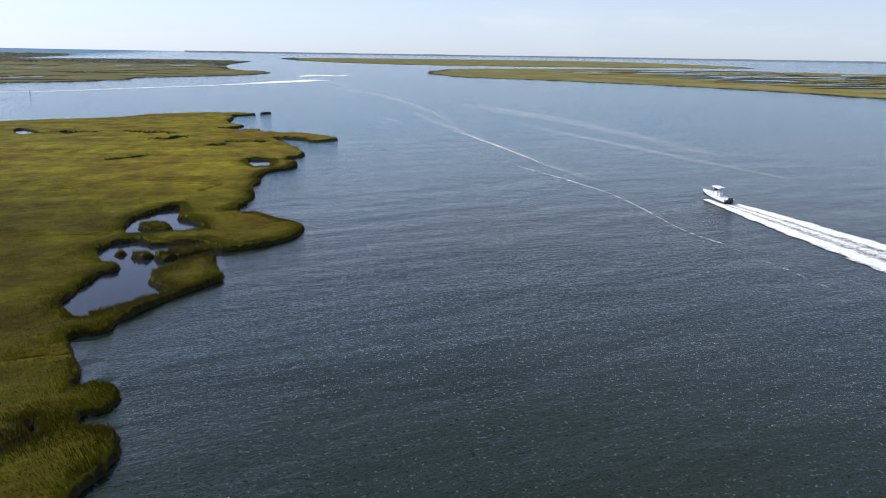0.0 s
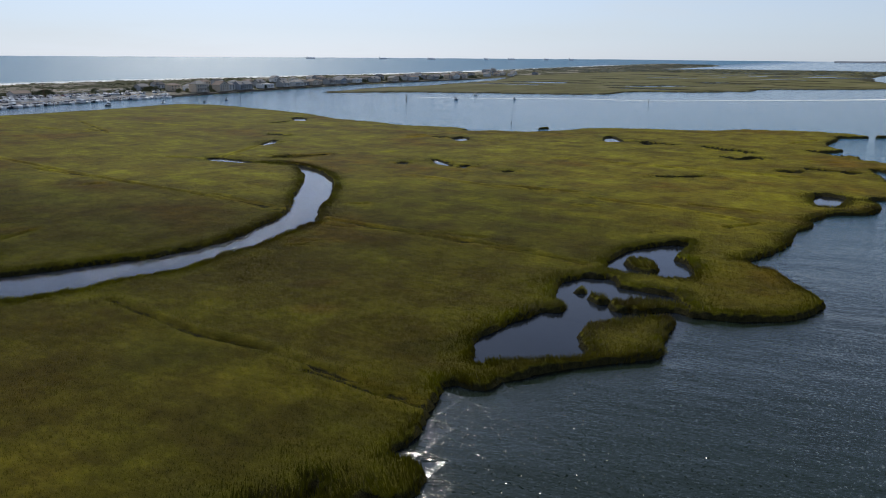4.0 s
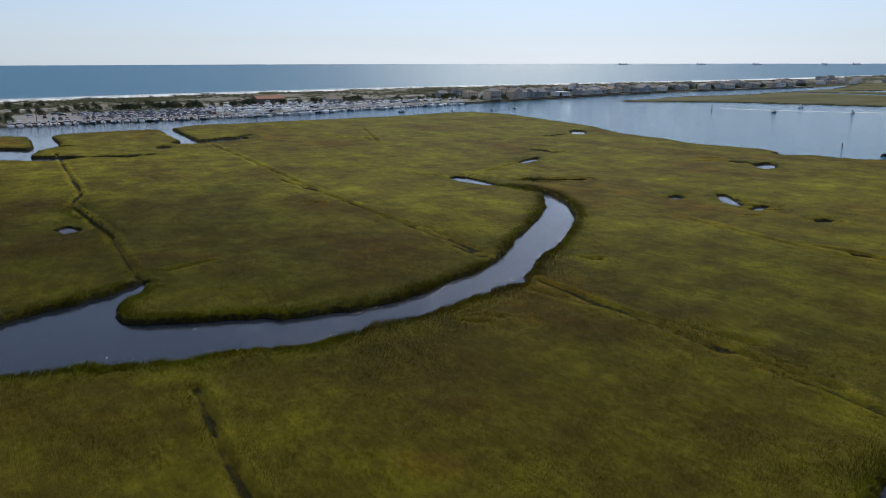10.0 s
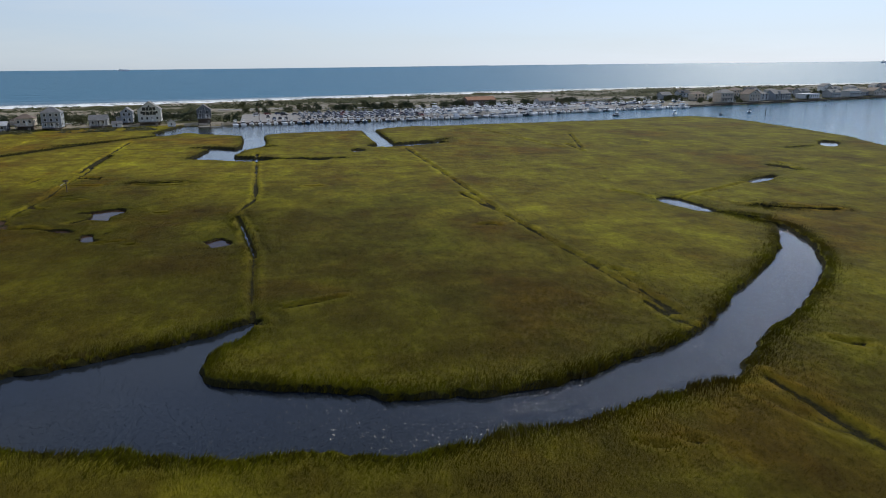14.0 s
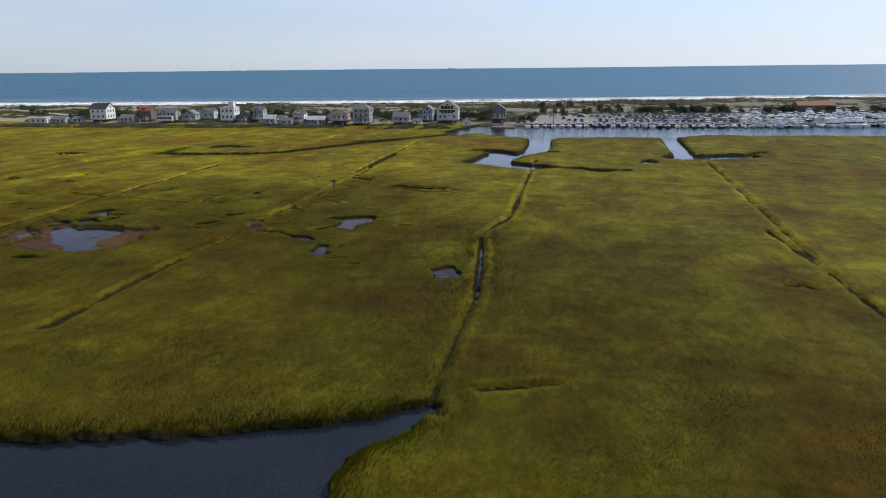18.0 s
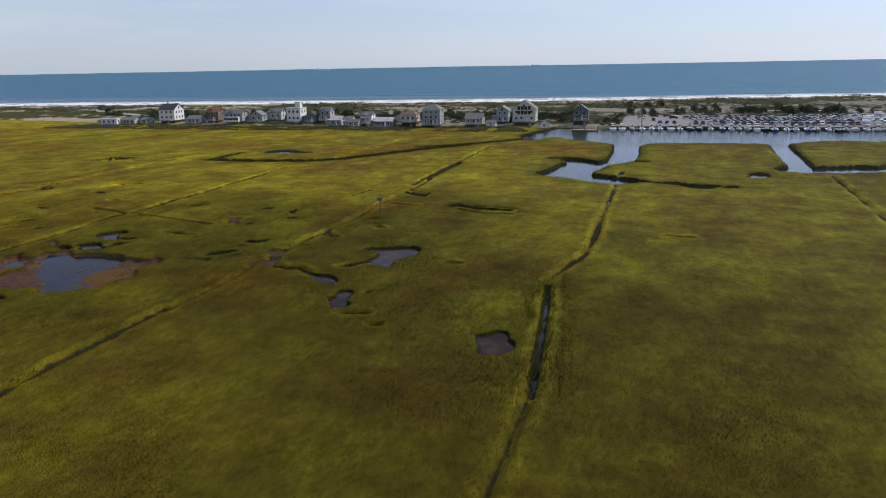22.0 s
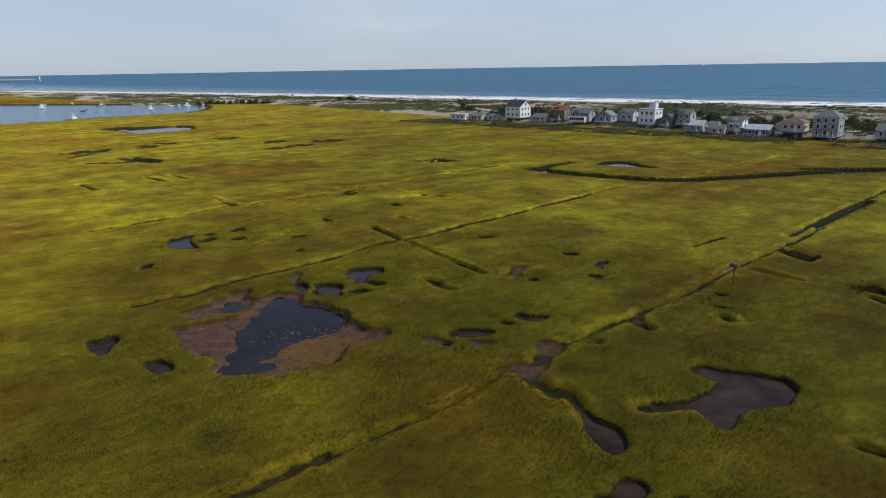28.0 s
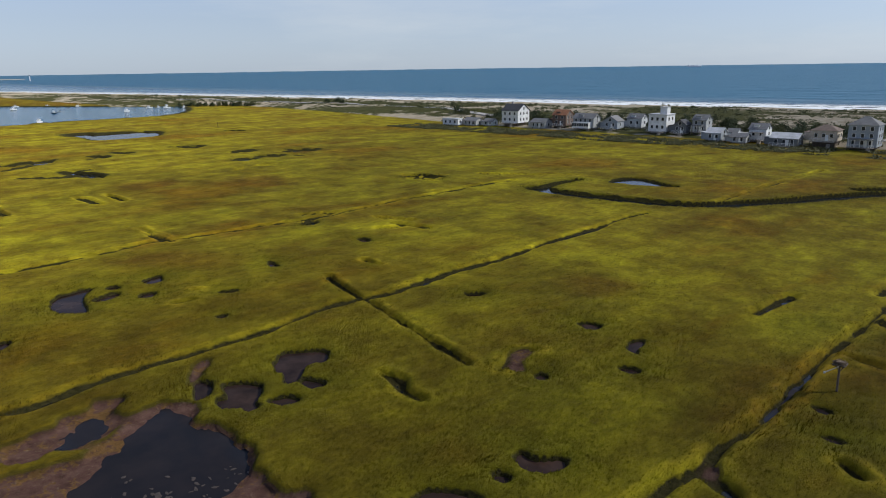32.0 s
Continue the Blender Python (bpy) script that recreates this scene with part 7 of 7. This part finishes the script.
# across the basin to the north
north = "houses along the channel"
for n, (hy, hw, hh, wall, roof, style, extra, label) in enumerate((
        (392, 14, 12.5, "tan", "grey", "hip", "porch", "large four-storey tan house on the channel"),
        (418, 14, 11.5, "tan", "brown", "gable_x", "", "tall tan house with a broad gable"),
        (446, 21, 10, "blue", "grey", "gable_y", "porch", "long blue-grey house with two-storey porches"),
        (478, 20, 5.6, "white", "light", "flat", "", "low white waterfront restaurant with a bright flat roof"),
        (505, 14, 8.6, "grey", "grey", "gable_y", "", "grey shingled channel house"),
        (527, 16, 8.4, "pale", "grey", "hip", "porch", "pale channel house with a hip roof"),
        (556, 15, 8.8, "tan", "brown", "gable_x", "", "tan channel house with a gable front"),
        (586, 15, 9.0, "grey", "dark", "gable_y", "porch", "grey channel house with a dark roof"),
        (608, 13, 9.6, "blue", "grey", "gable_x", "", "blue-grey channel house with a gable front"),
        (640, 15, 8.2, "white", "grey", "hip", "", "white channel house with a grey hip roof"),
        (676, 17, 8.2, "grey", "grey", "gable_y", "", "weathered grey channel house"),
        (712, 15, 8.8, "tan", "grey", "gable_x", "", "tan gabled channel house"),
        (752, 18, 8.2, "pale", "brown", "hip", "", "pale channel house with a brown roof"),
        (795, 16, 8.6, "grey", "grey", "gable_y", "", "grey gabled channel house"),
        (845, 17, 9.0, "white", "dark", "gable_x", "", "white gabled channel house"))):
    hx = edge_point(hy, 9)
    house(label, hx, hy, hw * 0.95, 9, hh * 0.74, wall, roof, style, -edge_turn(hy), 0.6, n < 9, extra, north)
styles = (("grey", "grey", "gable_y"), ("tan", "brown", "hip"), ("white", "grey", "gable_x"), ("blue", "dark", "gable_y"), ("pale", "grey", "hip"))
for n in range(64):
    hy = 378 + n * 12.5 + pick.uniform(-8, 8)
    wall, roof, style = styles[n % 5]
    hx = edge_point(min(hy, 955), pick.choice((11, 24, 40, 62, 84)) + pick.uniform(0, 10)) - max(0, hy - 955) * 0.2
    house(f"{wall} shingled beach house behind the channel row", hx, hy, pick.uniform(8, 12), 9, pick.uniform(5.0, 7.6), wall, roof, style, pick.uniform(-6, 6), 0.8, False, "", north)
house("long low brown marina shed with a rusty roof", -524, 226, 24, 12, 6.0, "brown", "rust", "gable_y", 4, 0.3, False, "", "marina sheds")
house("low grey marina store with a brown roof", -505, 268, 14, 9, 5.0, "grey", "brown", "gable_y", 8, 0.3, False, "", "marina sheds")

# ---- reeds and yards before the houses ----
g = np.random.default_rng(31)
cx, cy = g.uniform(-414, -392, 5200), g.uniform(-235, 26, 5200)
cx = cx - 0.02 * (cy + 40)
ok = fbm(cx, cy, 9.0) > 0.40
cx, cy = cx[ok], cy[ok]
reed_x, reed_y, reed_z = cx, cy, np.array([level(a, b) for a, b in zip(cx, cy)])
REED = leaf_material("reed_leaves", (0.060, 0.066, 0.022), (0.135, 0.125, 0.050))

# ---- bulkhead, docks and piles ----
wall_pts = [(edge_point(v), v) for v in np.arange(62, 900, 4.0)]
bulk = Shape()
for (ax, ay), (bx, by) in zip(wall_pts[:-1], wall_pts[1:]):
    bulk.solid([(ax + 0.25, ay, -0.5), (bx + 0.25, by, -0.5), (bx + 0.25, by, 1.25), (ax + 0.25, ay, 1.25), (ax - 0.25, ay, -0.5), (bx - 0.25, by, -0.5), (bx - 0.25, by, 1.25), (ax - 0.25, ay, 1.25)],
               [(0, 1, 2, 3), (7, 6, 5, 4), (3, 2, 6, 7)])
bulkhead = tagged(part("bulkhead", bulk, PILE), "weathered timber bulkhead round the boat basin", "bulkhead", kind="structure")
for n, (ax, ay) in enumerate(wall_pts[:80:2] + wall_pts[82::6]):
    dock = thing("finger_dock", "narrow wooden finger dock between moored boats", "dock", "finger docks", pose(ax, ay + 2.2, 0, 0, 0, -edge_turn(ay)))
    part("walkway", Shape().box(4.0, 0, 0.62, 7.5, 0.9, 0.14), DECK, dock)
    for px in (0.6, 7.4):
        part("piling", Shape().rod((px, 0.5, -0.5), (px, 0.5, 2.0), 0.15, 0.13), PILE, dock)
pier = thing("house_dock", "pale floating dock in front of the dark house", "dock", "", pose(-409, 50, 0, 0, 0, 5))
part("walkway", Shape().box(0, 0, 0.35, 4, 12, 0.3), DECK, pier)
for q in (-5.5, 0, 5.5):
    part("piling", Shape().rod((2.1, q, -0.5), (2.1, q, 2.2), 0.15), PILE, pier)


# ---- marks, masts, platform ----
def marker(x, y, high, label, board=None):
    ob = thing("channel_marker", label, "marker", "channel markers", pose(x, y, 0))
    part("pile", Shape().rod((0, 0, -0.5), (0, 0, high), 0.22, 0.18), PILE, ob)
    if board:
        part("board", Shape().box(0.2, 0, high - 1.3, 0.08, 1.2, 1.2), board, ob)


GREEN_SIGN = plain("green_board", (0.02, 0.14, 0.06), 0.6)
marker(-321, 457, 3.4, "wooden channel pile standing in the water", None)
marker(-159, 522, 2.6, "wooden channel marker with a green square board", GREEN_SIGN)
marker(-382, 353, 3.6, "bare wooden pile by the channel's edge", None)
marker(-302, 433, 3.6, "bare wooden channel pile", None)
marker(-154, 321, 1.5, "short wooden stake off the marsh shore", None)
marker(125, 430, 1.0, "short dark stake in the bay", None)
for x, y, h, label in ((-460, 262, 13, "tall rusty lattice mast behind the boat yard"), (-428, 74, 9, "tall thin mast on the basin's bulkhead")):
    mast = thing("mast", label, "mast", "", pose(x, y, level(x, y) if x < -440 else 1.0))
    part("pole", Shape().rod((0, 0, 0), (0, 0, h), 0.22, 0.12), STEEL, mast)
    part("crossarm", Shape().box(0, 0, h - 1.6, 0.12, 2.0, 0.12), STEEL, mast)
    part("base_plate", Shape().box(0, 0, -0.2, 0.8, 0.8, 0.25), CONCRETE, mast)

osprey = thing("nest_platform", "wooden nesting platform on a tall dark pole in the marsh", "platform", "", pose(-215.2, 28.9, level(-215.2, 28.9) - 0.1))
part("pole", Shape().rod((0, 0, -0.3), (0.05, 0, 2.75), 0.10, 0.09), PILE, osprey)
part("platform", Shape().box(0.05, 0, 2.72, 1.05, 1.05, 0.10).box(0.05, 0.4, 2.62, 1.05, 0.08, 0.10).box(0.05, -0.4, 2.62, 1.05, 0.08, 0.10), PILE, osprey)
for s in (-1, 1):
    part("brace", Shape().rod((0, 0, 2.0), (0.05, s * 0.42, 2.66), 0.035), PILE, osprey)
part("perch", Shape().rod((0.05, 0, 2.55), (0.75, -0.95, 1.95), 0.035).box(0.77, -0.97, 1.86, 0.16, 0.16, 0.16), TRIM, osprey, "pale perch arm")
nest = Shape()
for n in range(70):
    a, r = pick.uniform(0, 6.28), pick.uniform(0.25, 0.55)
    x, yy, z = r * math.cos(a), r * math.sin(a), 2.84 + pick.uniform(0, 0.28) * (1.1 - r)
    b = a + 1.57 + pick.uniform(-0.7, 0.7)
    nest.rod((x - 0.33 * math.cos(b) + 0.05, yy - 0.33 * math.sin(b), z), (x + 0.33 * math.cos(b) + 0.05, yy + 0.33 * math.sin(b), z + pick.uniform(-0.06, 0.1)), 0.022, n=4)
nest.rod((0.05, 0, 2.80), (0.05, 0, 3.02), 0.42, 0.34, 11)
part("nest", nest, NEST, osprey, "heap of grey-brown sticks")

# the sagging post and old duck blind bits far off on the flats
blind = thing("post", "thin weathered post at the edge of a marsh ditch", "post", "", pose(-330, -300, level(-330, -300)))
part("shaft", Shape().rod((0, 0, -0.3), (0.1, 0, 3.0), 0.12), PILE, blind)


# ---- trees and scrub ----
def leaf_cloud(g, centers, radii, count, size, flat=1.0):
    """Small leaf-clump triangles scattered over lumpy masses."""
    which = g.integers(0, len(centers), count)
    dirs = g.normal(size=(count, 3))
    dirs /= np.linalg.norm(dirs, axis=1)[:, None]
    dirs[:, 2] *= flat
    pos = centers[which] + dirs * radii[which][:, None] * g.uniform(0.55, 1.08, count)[:, None]
    a = g.normal(size=(count, 3))
    b = g.normal(size=(count, 3))
    a /= np.linalg.norm(a, axis=1)[:, None]
    b /= np.linalg.norm(b, axis=1)[:, None]
    a[:, 2] *= flat
    b[:, 2] *= flat
    s = size * g.uniform(0.6, 1.4, count)[:, None]
    v = np.stack([pos - a * s, pos + a * s, pos + b * s * 1.3], 1).reshape(-1, 3)
    return v, np.arange(3 * count).reshape(-1, 3)


reed_at = np.stack([reed_x, reed_y, reed_z + 0.15], 1)
v, f = leaf_cloud(np.random.default_rng(32), reed_at, np.random.default_rng(33).uniform(0.4, 1.3, len(reed_x)), 22 * len(reed_x), 0.34, 0.5)
tagged(raw("reeds", v, f, REED), "ragged brown-green reeds and shrubs fringing the beach houses", "reeds", kind="stuff")


def tree(label, seed, high, wide, leaves):
    g = np.random.default_rng(seed)
    ob = thing("tree", label, "tree", "trees behind the boat yard")
    trunk = Shape().rod((0, 0, -0.3), (0.1, 0.05, high * 0.55), 0.16, 0.09)
    for k in range(6):
        a = k * 1.05 + seed
        trunk.rod((0.05, 0, high * (0.2 + 0.06 * k)), (math.cos(a) * wide * 0.36, math.sin(a) * wide * 0.36, high * (0.38 + 0.07 * k)), 0.06, 0.02, 5)
    part("trunk", trunk, BARK, ob)
    n = 22
    u = g.uniform(0, 1, n)
    r = (1 - u * 0.6) * wide * 0.5
    a = g.uniform(0, 6.28, n)
    c = np.stack([np.cos(a) * r, np.sin(a) * r, high * (0.04 + 0.62 * u)], 1)
    v, f = leaf_cloud(g, c, g.uniform(0.6, 1.05, n) * wide * 0.25, 800, 0.30)
    crown = raw("crown", v, f, leaves)
    crown.parent = ob
    return ob


TREES = [tree("dark wind-clipped cedar behind the boat yard", 1, 5.5, 5.0, LEAF_DARK), tree("broad dark pine on the sandy back dune", 2, 6.5, 6.0, LEAF_DARK),
         tree("low olive bayberry thicket tree", 3, 4.0, 5.5, LEAF_OLIVE), tree("ragged dark cherry by the houses", 4, 5.0, 5.0, LEAF_OLIVE)]
grove = [(-440, 57), (-436, 62), (-482, 62), (-490, 66), (-496, 72), (-488, 78), (-508, 92), (-515, 100), (-520, 108), (-512, 112), (-522, 118), (-530, 140), (-538, 146), (-506, 150), (-512, 158), (-508, 166),
         (-514, 174), (-510, 182), (-516, 190), (-512, 198), (-518, 204), (-520, 212), (-510, 172), (-508, 190), (-540, 250), (-530, 300), (-520, 330), (-514, 345), (-520, 356), (-526, 366), (-530, 380), (-520, 372), (-535, 392)]
grove += [(pick.uniform(-545, -490), pick.uniform(60, 300)) for k in range(14)]
for k in range(9):
    qx, qy = pick.uniform(-540, -500), 75 + k * 27
    grove += [(qx + pick.gauss(0, 4), qy + pick.gauss(0, 9)) for q in range(8)]
grove += [(-426 - 3.2 * k, -548 + 5.5 * k) for k in range(12)] + [(-430 - 3 * k, -540 + 5 * k) for k in range(0, 12, 2)] + [(-494, -430), (-500, -424), (-498, -416), (-505, -300), (-470, -262), (-464, -250)]
for k in range(150):
    grove.append((pick.uniform(-484, -436), pick.uniform(-228, 40)))
for k in range(120):
    hy = 372 + k * 4.6
    grove.append((edge_point(hy, pick.uniform(4, 60)), hy))
grove = [(x, y) for x, y in grove if not (48 < y < 380 and abs(x - edge_point(y, 104)) < 8)]
for n, (x, y) in enumerate(grove):
    m = pose(x, y, level(x, y), 0, 0, pick.uniform(0, 360)) @ Matrix.Diagonal((*[pick.uniform(0.7, 1.15)] * 3, 1))
    k = pick.choices(range(4), (4, 3, 3, 3))[0] if n > 3 else n
    if n < 4:
        TREES[n].matrix_basis = m
    else:
        t2 = copy_thing(TREES[k], m)
        t2.scale = [pick.uniform(0.65, 1.1)] * 3

g = np.random.default_rng(21)
cx, cy = g.uniform(-640, -432, 15000), g.uniform(-900, 1100, 15000)
cx = np.where(cy > 60, cx - 55 - (cy - 60) * 0.08, cx)
ii, jj = np.clip(np.searchsorted(XS, cx), 0, len(XS) - 1), np.clip(np.searchsorted(YS, cy), 0, len(YS) - 1)
ok = (BAR[ii, jj] > 12) & (od[ii, jj] > 62) & (PAVED[ii, jj] < 0.1) & (fbm(cx, cy, 34.0) > 0.40)
cx, cy, cz = cx[ok], cy[ok], Z[ii, jj][ok]
bush = np.array([(-421, 56.5), (-423, 58.5), (-425, 60), (-422, 60.5), (-427, 57), (-424, 62), (-428, 60), (-420, 58.5)])
bush = np.r_[bush, np.stack([g.uniform(-452, -424, 240), g.uniform(-235, 34, 240)], 1)]
cx, cy, cz = np.r_[cx, bush[:, 0]], np.r_[cy, bush[:, 1]], np.r_[cz, [level(p, q) + 0.5 for p, q in bush]]
centers = np.stack([cx, cy, cz + 0.3], 1)
v, f = leaf_cloud(g, centers, g.uniform(0.7, 1.9, len(cx)), 22 * len(cx), 0.55, 0.45)
tagged(raw("dune_scrub", v, f, LEAF_OLIVE), "low dark bayberry and beach-plum scrub on the dunes", "scrub", kind="stuff")
rx, ry = np.repeat(g.uniform(560, 1150, 60), 14), np.repeat(g.uniform(620, 1400, 60), 14)
cx, cy = rx + np.tile(np.linspace(-45, 45, 14), 60) + g.normal(0, 3, 840), ry + g.normal(0, 2.5, 840)
ii, jj = np.searchsorted(XS, cx), np.searchsorted(YS, cy)
ok = LAND[ii, jj] > 2
cx, cy = cx[ok], cy[ok]
v, f = leaf_cloud(g, np.stack([cx, cy, Z[ii, jj][ok] + 0.2], 1), g.uniform(0.8, 1.9, len(cx)), 30 * len(cx), 0.8, 0.6)
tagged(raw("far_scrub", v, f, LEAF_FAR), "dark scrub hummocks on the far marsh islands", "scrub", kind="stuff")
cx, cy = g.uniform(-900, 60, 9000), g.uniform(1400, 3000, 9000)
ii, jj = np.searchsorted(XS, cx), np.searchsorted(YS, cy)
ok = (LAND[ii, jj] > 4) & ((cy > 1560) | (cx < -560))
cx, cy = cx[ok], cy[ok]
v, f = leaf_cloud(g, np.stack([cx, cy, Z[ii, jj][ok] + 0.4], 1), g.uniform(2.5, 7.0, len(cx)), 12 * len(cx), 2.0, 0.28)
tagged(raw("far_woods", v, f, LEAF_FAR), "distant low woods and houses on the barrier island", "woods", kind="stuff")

# ---- shore road and lawn ----
road = Shape()
rp = rounded([(-470, -640), (-486, -520), (-500, -430), (-505, -330), (-470, -240), (-447, -160), (-446, -60), (-447, 10), (-452, 44)], False, 2)
for (ax, ay), (bx, by) in zip(rp[:-1], rp[1:]):
    t = Vector((bx - ax, by - ay, 0)).normalized()
    nx, ny = -t.y * 3.4, t.x * 3.4
    za, zb = level(ax, ay) + 0.35, level(bx, by) + 0.35
    road.solid([(ax + nx, ay + ny, za), (bx + nx, by + ny, zb), (bx - nx, by - ny, zb), (ax - nx, ay - ny, za), (ax + nx, ay + ny, za - 0.8), (bx + nx, by + ny, zb - 0.8), (bx - nx, by - ny, zb - 0.8), (ax - nx, ay - ny, za - 0.8)],
               [(0, 1, 2, 3), (0, 4, 5, 1), (3, 2, 6, 7)])
rp = np.array([(edge_point(v, 104), v) for v in np.arange(48, 400, 8.0)])
for (ax, ay), (bx, by) in zip(rp[:-1], rp[1:]):
    za, zb = level(ax, ay) + 0.35, level(bx, by) + 0.35
    road.solid([(ax - 3, ay, za), (bx - 3, by, zb), (bx + 3, by, zb), (ax + 3, ay, za), (ax - 3, ay, za - 0.8), (bx - 3, by, zb - 0.8), (bx + 3, by, zb - 0.8), (ax + 3, ay, za - 0.8)],
               [(0, 1, 2, 3), (0, 4, 5, 1), (3, 2, 6, 7)])
tagged(part("road", road, CONCRETE), "sun-bleached shore road between the dunes and the houses", "road", kind="structure")


# ---- ships on the horizon ----
def ship(yaw, far, length, seed):
    a = radians(yaw)
    x, y = -60 - math.sin(a) * far, 60 + math.cos(a) * far
    ob = thing("container_ship", "grey container ship lying at anchor on the horizon", "ship", "ships on the horizon", pose(x, y, float(rise(x, y)) - 0.5, 0, 0, yaw + (12 if seed % 2 else -8)))
    L = length
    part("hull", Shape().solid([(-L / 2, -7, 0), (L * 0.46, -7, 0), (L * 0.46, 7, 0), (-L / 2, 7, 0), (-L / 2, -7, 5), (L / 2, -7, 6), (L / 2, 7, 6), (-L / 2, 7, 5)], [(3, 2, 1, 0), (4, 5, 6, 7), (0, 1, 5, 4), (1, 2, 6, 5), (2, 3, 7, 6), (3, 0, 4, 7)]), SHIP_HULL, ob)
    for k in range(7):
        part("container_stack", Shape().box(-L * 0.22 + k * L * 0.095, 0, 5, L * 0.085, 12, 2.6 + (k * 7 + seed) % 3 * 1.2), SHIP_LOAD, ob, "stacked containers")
    part("bridge", Shape().box(-L * 0.36, 0, 5, L * 0.08, 13, 7).box(-L * 0.36, 0, 12, L * 0.03, 2, 2), TRIM, ob)


for n, (yaw, length) in enumerate(((115.8, 96), (99.4, 70), (44.6, 70), (39.0, 66), (35.2, 66), (30.9, 36), (28.9, 60), (26.2, 40), (24.3, 40))):
    ship(yaw, 4300, length * 0.8, n)
# a low wooded coast closes the bay far to the north-east
coast = Shape()
rings = []
for k in range(70):
    a = radians(6 - k * 1.1)
    tall = 4.0 + 5.0 * float(fbm(k * 3.0, 7.0, 9.0)) + (1.5 if k % 7 == 3 else 0)
    rings.append([(-60 - math.sin(a) * r, 60 + math.cos(a) * r, 12.6 + up) for r, up in ((4280, -2.0), (4300, tall * 0.8), (4330, tall), (4420, -2.0))])
coast.loft(rings)
# woods coloured blue-grey, with the distance haze painted in
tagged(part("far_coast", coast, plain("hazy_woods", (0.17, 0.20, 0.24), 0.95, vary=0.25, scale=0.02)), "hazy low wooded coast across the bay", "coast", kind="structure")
light = thing("lighthouse", "distant lighthouse on a low sandy point", "lighthouse", "", pose(-961, -2851, float(rise(-961, -2851)) - 1))
part("tower", Shape().rod((0, 0, 0), (0, 0, 19), 2.6, 1.7, 9), SHIP_LOAD, light)
part("lantern", Shape().rod((0, 0, 19), (0, 0, 22), 1.6, 1.0, 9), GLASS, light)
spit = Shape()
spit.loft([[(-900 + 60 * k - 20, -2950 + 4 * k, 8.0), (-900 + 60 * k, -2960, 10.5 + math.sin(k) * 0.8), (-900 + 60 * k, -2990, 8.0)] for k in range(-1, 16)])
tagged(part("far_point", spit, plain("far_sand", (0.5, 0.44, 0.34), 0.9)), "low sandy point beyond the inlet", "beach", kind="structure")
